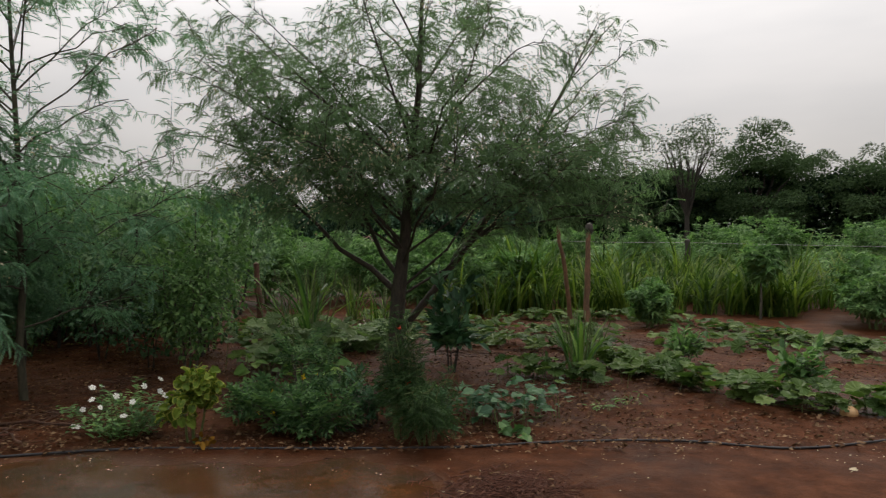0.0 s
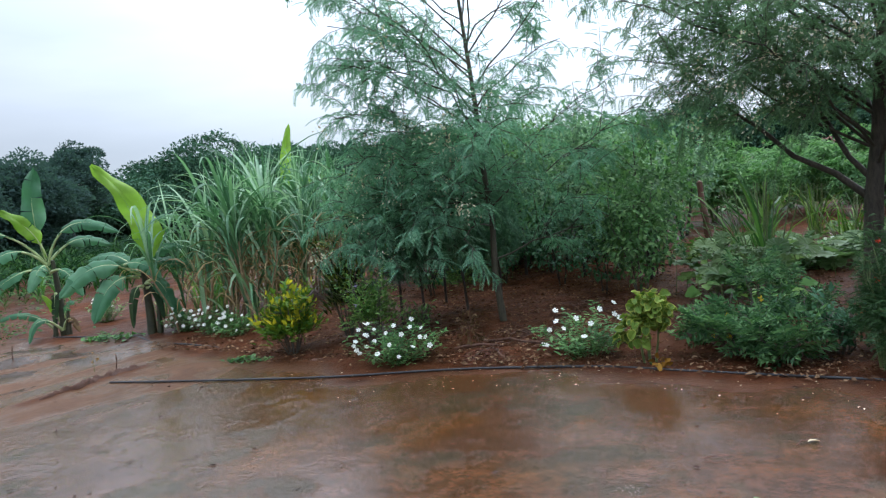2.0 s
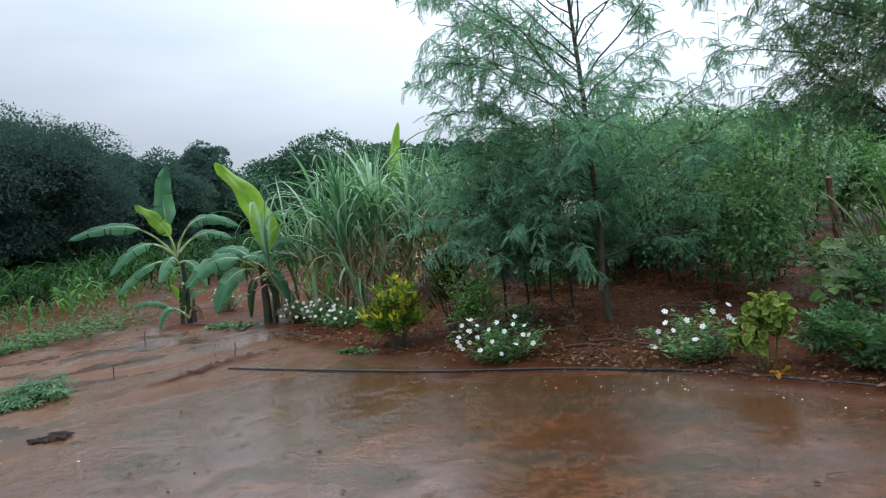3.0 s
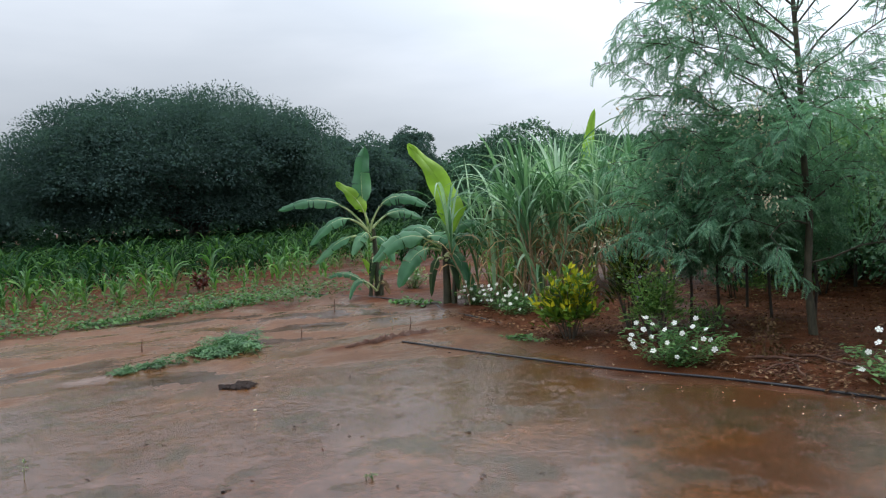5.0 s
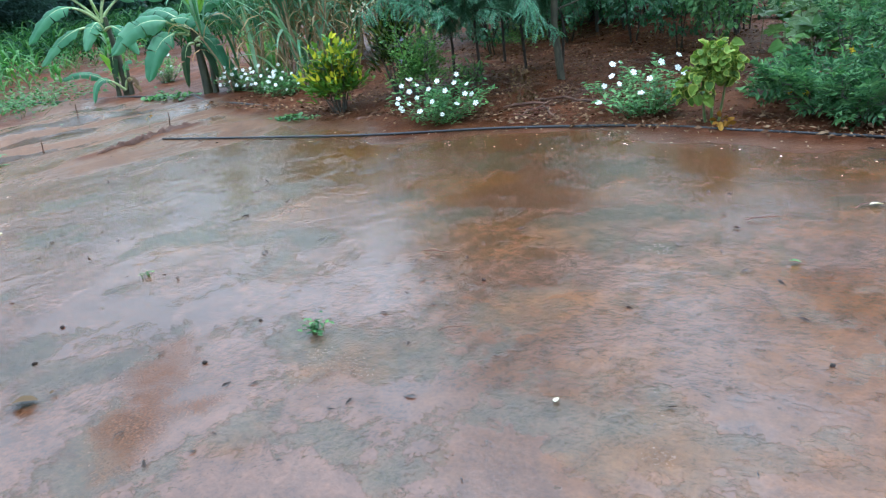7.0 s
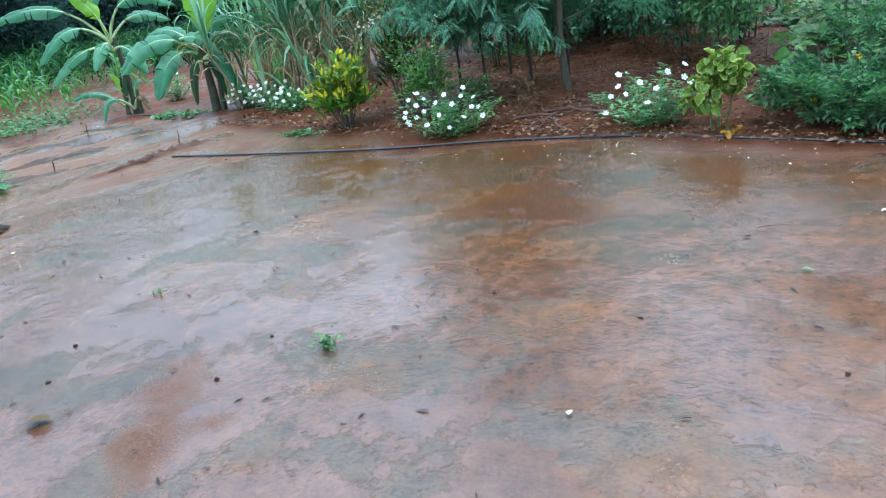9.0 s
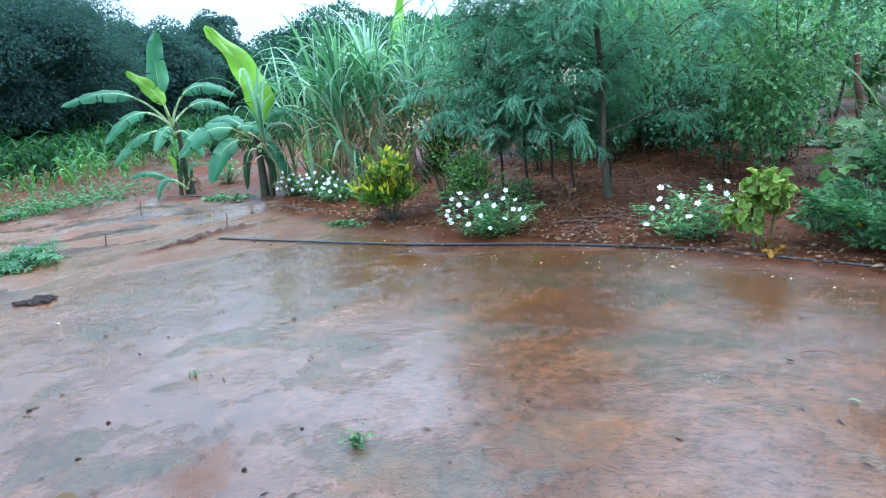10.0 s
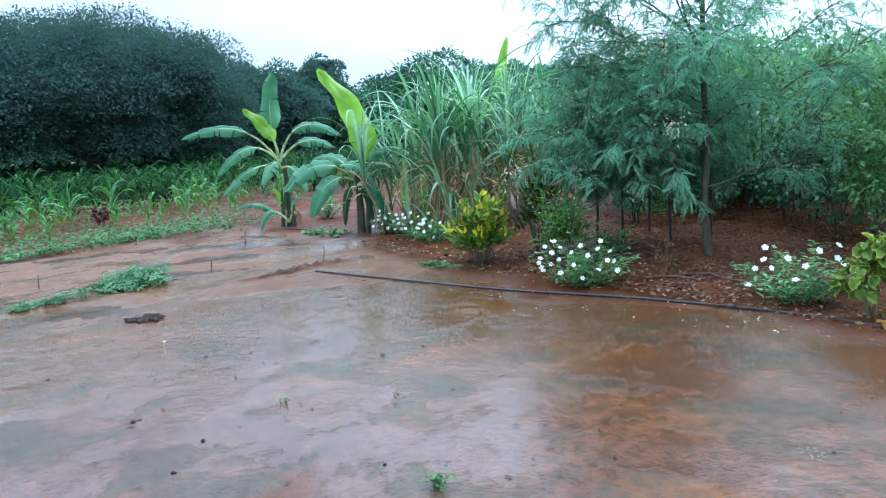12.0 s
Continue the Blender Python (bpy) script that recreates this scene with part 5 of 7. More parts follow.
# ---- maize ----
def maize_geo(h, n=8):
    g, st = Geo(), Geo()
    tubes(st, [(np.array([(0, 0, -0.02), (0.01, 0, h * 0.35), (0, 0.01, h * 0.7)]), np.array([0.014, 0.011, 0.006]))], 5)
    k = np.arange(n)
    pos = np.c_[np.zeros(n), np.zeros(n), h * (0.06 + 0.62 * k / n)]
    blades(g, pos, (k % 2) * np.pi + rng.random() * 3 + rng.normal(0, 0.4, n), h * (0.45 + 0.3 * np.sin(np.pi * (k + 1) / (n + 1))), 1.0 + 0.3 * rng.random(n), 1.4 + 1.0 * rng.random(n), 0.065 + 0.02 * rng.random(n), 5, 0.8)
    blades(g, np.array([(0, 0, h * 0.66)] * 2), rng.random(2) * 6, h * 0.42, 1.45, 0.6, 0.045, 5)
    return g, st


first = []
for k in range(6):
    g, st = maize_geo(0.62 + 0.07 * k)
    first.append((g.mesh("foliage", CORNNEAR), st.mesh("stalk", GREENSTEM, True)))


def maize(x, y, k):
    t = thing("maize_plant", "young maize plant with arching green leaves in red soil", "maize", (x, y, float(ground_z(x, y))), "maize field", rng.random() * 6.28, (0.7 if x > -16 else 0.9) * (0.6 + 0.65 * rng.random()))
    for me, name in zip(first[k % 6], ("foliage", "stalk")):
        new(name, me).parent = t


# the nearest rows stand one by one, the rest of the field is one sheet
field = Geo()
count = 0
for r in range(36):
    for q in range(90):
        x = -14.4 - 0.6 * r + 0.3 * rng.normal()
        y = -12.0 + 0.42 * q + 0.25 * rng.normal()
        x += -0.45 * (y > 2) * (y - 2) * (1 if y < 9 else 7 / (y - 2))
        if rng.random() < (0.6, 0.5, 0.35, 0.25)[min(r, 3)] or (x + 38.3) ** 2 + (y - 8.2) ** 2 < 9 or y > 24:
            continue
        if r < 8 and -3.5 < y < 9.5 and count < 110:
            maize(x, y, count)
            count += 1
            continue
        h = (0.5 if r < 4 else 0.7) + 0.5 * rng.random() + 0.35 * noise.noise(Vector((x * 0.5, y * 0.5, 3.0)))
        n = 7
        k = np.arange(n)
        pos = np.c_[np.full(n, x), np.full(n, y), h * (0.05 + 0.62 * k / n)]
        blades(field, pos, (k % 2) * np.pi + rng.random() * 3 + rng.normal(0, 0.4, n), h * (0.6 + 0.35 * rng.random(n)), 0.95 + 0.45 * rng.random(n), 1.4 + 1.3 * rng.random(n), 0.075, 3, 0.8)
# weeds between the rows
weeds = Geo()
n = 4200
wx, wy = -13.6 - 9 * rng.random(n) ** 1.3, -6 + 16 * rng.random(n)
keep = np.array([noise.noise(Vector((a * 0.8, b * 0.8, 9.0))) for a, b in zip(wx, wy)]) > 0.02
wx, wy = wx[keep] - 0.35 * np.clip(wy[keep] - 2, 0, 7), wy[keep]
place(weeds, *OVAL, np.c_[wx, wy, 0.02 + 0.16 * rng.random(len(wx))], np.c_[rng.normal(0, 1, (len(wx), 2)), 0.5 * rng.random(len(wx))], np.array([0, 0, 1]) + rng.normal(0, 0.3, (len(wx), 3)), 0.06 + 0.07 * rng.random(len(wx)))
stuff("field_weeds", weeds, VERGE, "low weeds between maize rows on red soil", "weeds")
stuff("maize_field", field, CORNSHADE, "field of young green maize in rows", "maize")


# ---- flower bed ----
def vinca(at, radius, height, flowers, size, label):
    """Periwinkle: glossy oval leaves on many stems, flat white five-petalled flowers on top."""
    t = thing("periwinkle", label, "flower plant", at, "white periwinkles")
    stems, leaf, tips = [], Geo(), []
    for k in range(int(70 * radius)):
        a, r = rng.random() * 6.28, radius * rng.random() ** 0.6
        e = np.array([np.cos(a) * r, np.sin(a) * r, height * (0.55 + 0.45 * rng.random()) * (1 - 0.35 * (r / radius) ** 2)])
        p = bend((e[0] * 0.25, e[1] * 0.25, -0.02), e, 0.03, 5, 0.01)
        stems.append((p, np.linspace(0.004, 0.002, 5)))
        tips.append(e)
        n = 24
        q = p[np.minimum((0.1 + 0.9 * rng.random(n)) * 4.99, 4).astype(int)] + rng.normal(0, 0.03, (n, 3))
        place(leaf, *OVAL, q, unit(np.c_[rng.normal(0, 1, (n, 2)), 0.15 + 0.3 * rng.random(n)]), np.tile([0, 0, 1.0], (n, 1)), 0.05 + 0.03 * rng.random(n))
    for m in stems:
        part("stem", tubes(Geo(), [m], 4), GREENSTEM, t)
    part("foliage", leaf, MIDLEAF, t, "glossy oval green leaves")
    # one flower: five rounded petals
    v, f = [(0, 0, -0.004)], []
    for k in range(5):
        a = 2 * np.pi * k / 5
        for da, r, z in ((-0.55, 0.36, 0.0), (-0.42, 0.52, 0.02), (0.0, 0.55, 0.03), (0.42, 0.52, 0.02), (0.55, 0.36, 0.0)):
            v.append((r * math.cos(a + da), r * math.sin(a + da), z))
        b = 1 + 5 * k
        f += [(0, b + i, b + i + 1) for i in range(4)]
    v, f = np.array(v), np.array(f)
    tips = np.array(tips)
    pick = []
    for k in range(flowers):
        a, lift = ((k * 0.618 + 0.05 * rng.random()) % 1) * np.pi * 1.15 + np.pi * 1.02, ((k + rng.random()) / flowers) ** 0.8
        r = radius * (1.02 - 0.45 * lift) * (0.75 + 0.25 * rng.random())
        pick.append((np.cos(a) * r, np.sin(a) * r * 0.9, height * (0.18 + 0.85 * lift)))
    pick = np.array(pick)
    for e in pick:
        g = Geo()
        nrm = unit(np.array([[rng.normal(0, 0.35) + 0.4, rng.normal(0, 0.35) - 0.6, 0.6]]))
        ah = unit(np.cross(nrm, rng.normal(0, 1, (1, 3))))
        place(g, v, f, (e + np.array([0, 0, 0.03]))[None], ah, nrm, size * (0.8 + 0.35 * rng.random()))
        part("flower", g, PETAL, t)


vinca((-4.36, 4.98, 0), 0.50, 0.40, 25, 0.045, "white-flowered periwinkle clump at the edge of the yard")
vinca((-2.58, 5.5, 0), 0.50, 0.44, 17, 0.046, "white-flowered periwinkle clump beside a black hose")
vinca((-8.35, 6.0, 0), 0.42, 0.36, 18, 0.046, "white-flowered periwinkle at the foot of the cane")
vinca((-7.72, 5.82, 0), 0.34, 0.30, 14, 0.046, "white-flowered periwinkle at the foot of the cane")
vinca((-9.05, 6.0, 0), 0.36, 0.34, 16, 0.046, "white-flowered periwinkle at the foot of the cane")
vinca((-12.2, 6.6, 0), 0.35, 0.45, 9, 0.046, "white-flowered periwinkle behind a banana plant")
vinca((-1.3, 10.9, 0), 0.40, 0.34, 12, 0.05, "white-flowered periwinkle in the vegetable patch")
vinca((-1.4, 9.9, 0), 0.35, 0.32, 10, 0.046, "white-flowered periwinkle in the vegetable patch")


def bush(name, at, radius, height, material, leaf, n, label, category="shrub", template=OVAL, stems=7, upright=0.4, flower=None, stem_mat=GREYBARK, low=0.08, tips=None):
    """A leafy bush on several stems from the ground."""
    t = thing(name, label, category, at)
    lines, ends = [], []
    for k in range(stems):
        a = 2 * np.pi * (k + rng.random()) / stems
        r = radius * (0.35 + 0.5 * rng.random())
        e = np.array([np.cos(a) * r, np.sin(a) * r, height * (0.7 + 0.28 * rng.random())])
        p = bend((np.cos(a) * 0.04, np.sin(a) * 0.04, -0.02), e, 0.04, 5, 0.015)
        lines.append((p, np.linspace(0.010, 0.003, 5)))
        for j in range(5):
            b = p[rng.integers(1, 5)]
            d = unit(np.array([rng.normal(), rng.normal(), 0.6 * rng.random()]))
            ends.append((np.array([b, b + d * radius * 0.3, b + d * radius * 0.5 + np.array([0, 0, 0.05])]), np.array([0.004, 0.003, 0.002])))
    for m in lines:
        part("stem", tubes(Geo(), [m], 5), stem_mat, t)
    part("branching", tubes(Geo(), ends, 4), stem_mat, t)
    d = unit(rng.normal(0, 1, (n, 3)))
    d[:, 2] = np.abs(d[:, 2]) * 1.25 - 0.25
    lump = 0.68 + 1.1 * np.array([noise.noise(Vector(q * 2.6 + np.array(at) * 3)) for q in d])
    rr = (0.45 + 0.55 * rng.random(n)) * lump
    pos = np.c_[d[:, :2] * rr[:, None] * radius, np.clip(height * 0.38 + d[:, 2] * rr * height * 0.66, low * height, None)]
    pos += rng.normal(0, 0.02, pos.shape)
    ahead = unit(np.c_[d[:, :2], np.full(n, upright)] + rng.normal(0, 0.45, (n, 3)))
    g = place(Geo(), *template, pos, ahead, np.tile([0, 0, 1.0], (n, 1)) + rng.normal(0, 0.3, (n, 3)), leaf * (0.6 + 0.7 * rng.random(n)))
    # leafy shoots that stand out of the mass
    for m, _ in lines:
        e = m[-1]
        k = 12
        out = unit(np.array([e[0], e[1], height * upright + 0.1 * height])) * height * (0.15 + 0.3 * rng.random())
        q = e - (e - m[2]) * rng.random((k, 1)) * 0.5 + out * rng.random((k, 1))
        place(g, *template, q, unit(out / (np.linalg.norm(out)) * 0.6 + rng.normal(0, 0.6, (k, 3))), np.tile([0, 0, 1.0], (k, 1)) + rng.normal(0, 0.3, (k, 3)), leaf * (0.6 + 0.6 * rng.random(k)))
    part("foliage", g, material, t)
    if tips:
        n2 = n // 2
        pick = np.argsort(-(pos[:, 2] + 0.12 * height * rng.random(n)))[: n2]
        place(gt := Geo(), *template, pos[pick] + np.array([0, 0, 0.05 * height]), unit(np.c_[d[pick, :2] * 0.5, np.full(n2, 1.0)] + rng.normal(0, 0.35, (n2, 3))), rng.normal(0, 1, (n2, 3)), leaf * (0.5 + 0.6 * rng.random(n2)))
        part("tip_foliage", gt, tips, t, "golden yellow young leaves")
    if flower:
        m, count, size, where = flower
        for k in range(count):
            q = pos[rng.integers(0, n)] * np.array([1.05, 1.05, 1.0]) + np.array([0, 0, where])
            g = place(Geo(), *CHIP, np.repeat(q[None], 7, 0), rng.normal(0, 1, (7, 3)), rng.normal(0, 1, (7, 3)), size)
            part("flower", g, m, t)
    return t


CASSIA = leaf_mat("paired_leaflet", (0.028, 0.076, 0.032), (0.064, 0.146, 0.060), (0.145, 0.262, 0.106), 0.42, 0.34, 4.0)
FERNLEAF = leaf_mat("thread_leaf", (0.021, 0.053, 0.022), (0.039, 0.092, 0.034), (0.075, 0.144, 0.055), 0.5, 0.2)
bush("golden_shrub", (-5.88, 5.1, 0), 0.44, 0.70, leaf_mat("olive_green_leaf", (0.045, 0.115, 0.018), (0.095, 0.19, 0.026), (0.18, 0.26, 0.03), 0.4, 0.3, 6.0), 0.10, 850, "bushy yellow-green shrub with golden leaf tips", upright=0.65, stems=11, tips=YELLOW)
bush("dark_shrub", (-5.85, 6.0, 0), 0.36, 1.15, leaf_mat("olive_dark_leaf", (0.012, 0.028, 0.008), (0.03, 0.055, 0.012), (0.16, 0.19, 0.02), 0.4, 0.2, 5.0), 0.13, 900, "upright dark and yellow-speckled leafy shrub", template=SLIM, upright=1.4, stems=8)
bush("green_shrub", (-5.12, 5.6, 0), 0.44, 0.88, FRESH, 0.055, 2000, "low small-leaved green shrub with a lilac flower", upright=0.5, flower=(leaf_mat("lilac_petal", (0.3, 0.25, 0.5), (0.36, 0.3, 0.55), (0.4, 0.35, 0.6)), 2, 0.035, 0.0))
bush("herb_tuft", (-5.0, 6.3, 0), 0.2, 0.28, MIDLEAF, 0.08, 160, "small green herb under the trees", "herb", template=SLIM)


def coleus(at):
    """A foliage plant with curled, yellow-edged leaves on bare stems."""
    t = thing("foliage_plant", "variegated yellow-green plant with curled leaves on bare stems", "plant", at)
    for k in range(4):
        a = 1.57 * k + 0.4
        p = bend((0.04 * np.cos(a), 0.04 * np.sin(a), -0.02), (0.11 * np.cos(a), 0.11 * np.sin(a), 0.42), 0, 5, 0.008)
        part("stem", tubes(Geo(), [(p, np.linspace(0.011, 0.006, 5))], 6), GREENSTEM, t, smooth=True)
    n = 230
    d = unit(rng.normal(0, 1, (n, 3)))
    pos = np.where(np.arange(n)[:, None] % 3 == 0, [(-0.07, -0.08, 0.30)], [(0.03, 0.03, 0.46)]) + d * np.array([0.13, 0.13, 0.14]) * (0.55 + 0.55 * rng.random((n, 1)))
    d = d[pos[:, 2] > 0.22]
    pos = pos[pos[:, 2] > 0.22]
    n = len(pos)
    ahead, up = unit(d * np.array([1, 1, 0.2]) + rng.normal(0, 0.7, (n, 3)) - np.array([0, 0, 0.3])), d + np.array([0, 0, 0.6]) + rng.normal(0, 0.35, (n, 3))
    size = 0.052 + 0.04 * rng.random(n)
    # a rounded, ruffled leaf with a paler margin
    k = np.arange(14)
    a = 2 * np.pi * k / 14

    def ring(r, wave):
        return np.c_[0.5 + r * np.cos(a), r * 0.9 * np.sin(a), 0.34 * np.abs(np.sin(a)) * (r / 0.5) ** 2 + wave * (-1.0) ** k - 0.4 * (0.5 + r * np.cos(a)) ** 2]

    blade = np.vstack([[(0.5, 0, -0.1)], ring(0.41, 0.02)])
    edge = np.vstack([ring(0.41, 0.02), ring(0.50, 0.08)])
    part("foliage", place(Geo(), blade, np.array([(0, 1 + q, 1 + (q + 1) % 14) for q in k]), pos, ahead, up, size), leaf_mat("ruffled_leaf", (0.06, 0.115, 0.018), (0.105, 0.180, 0.028), (0.17, 0.25, 0.042), 0.45, 0.3, 8.0), t, "ruffled yellow-green leaves")
    part("leaf_margin_foliage", place(Geo(), edge, np.array([f for q in k for f in ((q, 14 + q, 14 + (q + 1) % 14), (q, 14 + (q + 1) % 14, (q + 1) % 14))]), pos, ahead, up, size), COLEUS, t, "pale yellow leaf margins")


coleus((-1.94, 5.27, 0))
g = Geo()
n = 16
place(g, *ROUND, np.c_[rng.normal(0, 0.035, (n, 2)), 0.02 + 0.05 * rng.random(n)], rng.normal(0, 1, (n, 3)), np.array([0, 0, 1]) + rng.normal(0, 0.8, (n, 3)), 0.06)
ob = new("fallen_leaves", g.mesh("fallen_leaves", DEADLEAF))
ob.location = (-1.83, 5.17, 0.012)
tagged(ob, "small heap of yellowed fallen leaves by the hose", "leaves")

# green shrubs between the yard and the broad tree
for x, y, r, h, m, lf, n, tp, lab, fl in (
        (-1.32, 5.62, 0.34, 0.36, CASSIA, 0.20, 90, PINNATE, "leafy green shrub of paired leaflets at the yard's edge", (YFLOWER, 4, 0.03, 0.03)),
        (-0.98, 5.42, 0.24, 0.28, CASSIA, 0.19, 60, PINNATE, "low green shrub of paired leaflets leaning over the hose", None),
        (-1.20, 6.15, 0.22, 0.62, CASSIA, 0.16, 50, PINNATE, "tall twiggy green shrub with a yellow bloom", (YFLOWER, 2, 0.035, 0.03)),
        (-1.72, 6.10, 0.26, 0.34, MIDLEAF, 0.06, 420, OVAL, "leafy green bush with a small yellow bloom", (YFLOWER, 3, 0.035, 0.03)),
        (-0.62, 5.80, 0.30, 0.40, DARKLEAF, 0.07, 520, OVAL, "dense dark green bush", None),
        (-0.05, 5.75, 0.36, 0.36, DARKLEAF, 0.08, 700, SLIM, "low weedy green bush at the tree's foot", None),
        (-1.0, 7.0, 0.30, 0.22, CASSIA, 0.14, 70, PINNATE, "leafy green bush in the vegetable patch", None),
        (-0.25, 6.6, 0.32, 0.26, MIDLEAF, 0.07, 300, SLIM, "low weedy green bush", None)):
    bush("leafy_bush", (x, y, 0), r, h, m, lf, n, lab, template=tp, flower=fl)


bush("fern_bush", (-0.30, 5.36, 0), 0.17, 0.92, FERNLEAF, 0.10, 850, "soft dark thread-leaved bush with small red flowers", template=FROND_FINE, upright=0.9, stems=9, flower=(REDFLOWER, 6, 0.03, 0.0), stem_mat=GREENSTEM)
bush("fern_bush", (-0.10, 5.22, 0), 0.24, 0.58, FERNLEAF, 0.10, 700, "soft dark thread-leaved bush drooping over the hose", template=FROND_FINE, upright=0.2, stems=6, stem_mat=GREENSTEM)
bush("broadleaf_shrub", (0.20, 8.35, 0), 0.36, 0.98, DARKLEAF, 0.20, 300, "dark broad-leaved shrub on a thick short stem", template=OVAL, stems=5, low=0.4, stem_mat=DARKBARK)


def creeper(name, at, path, n, size, material, label, category="vine", template=LOBED, height=0.16, width=0.35, flower=0):
    """A creeping plant: stems along the ground with leaves held up on stalks."""
    t = thing(name, label, category, at)
    path = np.array(path, float)
    s = rng.random(n) * (len(path) - 1)
    i = s.astype(int).clip(0, len(path) - 2)
    xy = path[i] + (path[i + 1] - path[i]) * (s - i)[:, None] + rng.normal(0, width * 0.5, (n, 2))
    z = height * (0.35 + 0.75 * rng.random(n))
    pos = np.c_[xy, z]
    stalks = [(np.array([(p[0] + rng.normal(0, 0.03), p[1] + rng.normal(0, 0.03), 0.0), (p[0], p[1], p[2])]), np.array([0.004, 0.003])) for p in pos[: min(n, 200)]]
    run = bend((*path[0], 0.015), (*path[-1], 0.015), 0, 8, 0.0)
    k = np.linspace(0, len(path) - 1, 24)
    j = k.astype(int).clip(0, len(path) - 2)
    run = np.c_[path[j] + (path[j + 1] - path[j]) * (k - j)[:, None] + rng.normal(0, 0.03, (24, 2)), np.full(24, 0.025)]
    part("runner", tubes(Geo(), [(run, np.full(24, 0.007))], 5), GREENSTEM, t)
    for m in stalks[:40]:
        part("leaf_stalk", tubes(Geo(), [m], 4), GREENSTEM, t)
    a = rng.random(n) * 6.28
    nrm = np.array([0, 0, 1.0]) + rng.normal(0, 0.33, (n, 3)) + np.array([0.0, -0.25, 0])
    g = place(Geo(), *template, pos, np.c_[np.cos(a), np.sin(a), rng.normal(0, 0.2, n)], nrm, size * (0.55 + 0.75 * rng.random(n)))
    part("foliage", g, material, t)
    for q in range(flower):
        p = pos[rng.integers(0, n)] + np.array([0, 0, 0.05])
        part("flower", place(Geo(), *CHIP, np.repeat(p[None], 6, 0), rng.normal(0, 1, (6, 3)), np.tile([0, 0, 1.0], (6, 1)), 0.06), YFLOWER, t)
    return t


creeper("bean_vine", (0.55, 5.85, 0), [(-0.35, 0.05), (0.05, 0.0), (0.45, 0.22)], 180, 0.11, DARKLEAF, "low bean vine with pointed green leaves", template=ROUND, height=0.30, width=0.36)
creeper("bean_vine", (0.62, 5.42, 0), [(-0.1, 0.15), (0.05, -0.02), (0.1, -0.14)], 18, 0.12, MIDLEAF, "stray bean shoot lying across the hose", template=ROUND, height=0.1, width=0.08)
creeper("squash_vine", (2.6, 7.4, 0), [(-0.5, 1.5), (-0.1, 0.8), (0.2, 0.1), (0.35, -0.75)], 170, 0.20, SQUASH, "sprawling squash vine with broad lobed leaves", height=0.26, width=0.36)
creeper("squash_vine", (3.4, 6.15, 0), [(-0.3, 0.5), (0.1, 0.1), (0.8, -0.15), (1.5, -0.1)], 160, 0.19, SQUASH, "sprawling squash vine with broad lobed leaves", height=0.26, width=0.34)
creeper("squash_vine", (5.3, 12.2, 0), [(-1.2, 1.9), (-0.1, 0.3), (0.3, -1.0), (0.8, -2.1), (1.0, -2.6)], 210, 0.22, SQUASH, "long squash vine creeping over red soil", height=0.2, width=0.4)
creeper("squash_vine", (-1.3, 10.6, 0), [(-1.3, 1.6), (-0.4, 0.2), (0.3, -0.6), (0.6, 0.8)], 170, 0.27, PALESQUASH, "squash vine with pale broad leaves under the tree", height=0.3, width=0.6)
creeper("squash_vine", (1.6, 10.0, 0), [(-0.9, 0.8), (-0.1, 0.1), (0.6, -0.3), (0.9, 0.8)], 110, 0.20, SQUASH, "squash vine with broad leaves beside the poles", height=0.22, width=0.5)
creeper("squash_vine", (3.2, 13.9, 0), [(-1.6, 0.2), (0.1, 0.3), (1.5, 0.2)], 110, 0.22, SQUASH, "squash vine at the foot of tall grass", height=0.22, width=0.4)
creeper("squash_vine", (1.4, 7.7, 0), [(-0.6, 0.4), (0.1, 0.0), (0.6, -0.2)], 60, 0.2, SQUASH, "young squash vine on bare soil", height=0.25, width=0.4)
creeper("squash_vine", (-1.75, 8.1, 0), [(-0.5, 0.5), (0.0, 0.0), (0.5, 0.3)], 70, 0.24, PALESQUASH, "upright squash vine with pale broad leaves behind the bushes", height=0.62, width=0.4)
creeper("sweet_potato_vine", (-2.1, 7.6, 0), [(-0.3, 1.6), (0.2, 0.5), (0.9, -0.2)], 110, 0.17, FRESH, "pale green leafy vine beneath the trees", template=ROUND, height=0.34, width=0.5)
for x, y, w in ((-2.6, 12.6, 0.7), (0.2, 12.9, 0.6), (1.9, 11.9, 0.5), (-0.6, 14.2, 0.7), (-3.4, 11.0, 0.5), (4.4, 10.2, 0.5), (6.4, 8.6, 0.4)):
    creeper("squash_vine", (x, y, 0), [(-0.9, 0.3), (-0.2, -0.1), (0.5, 0.2), (1.0, -0.2)], int(130 * w), 0.2, SQUASH, "low squash vine spreading over littered soil", height=0.2, width=w)
bush("squash_shoot", (3.3, 8.9, 0), 0.26, 0.42, MIDLEAF, 0.12, 200, "small upright green plant among squash vines", "plant")
bush("squash_shoot", (3.8, 6.9, 0), 0.3, 0.5, MIDLEAF, 0.13, 240, "small upright green plant among squash vines", "plant")


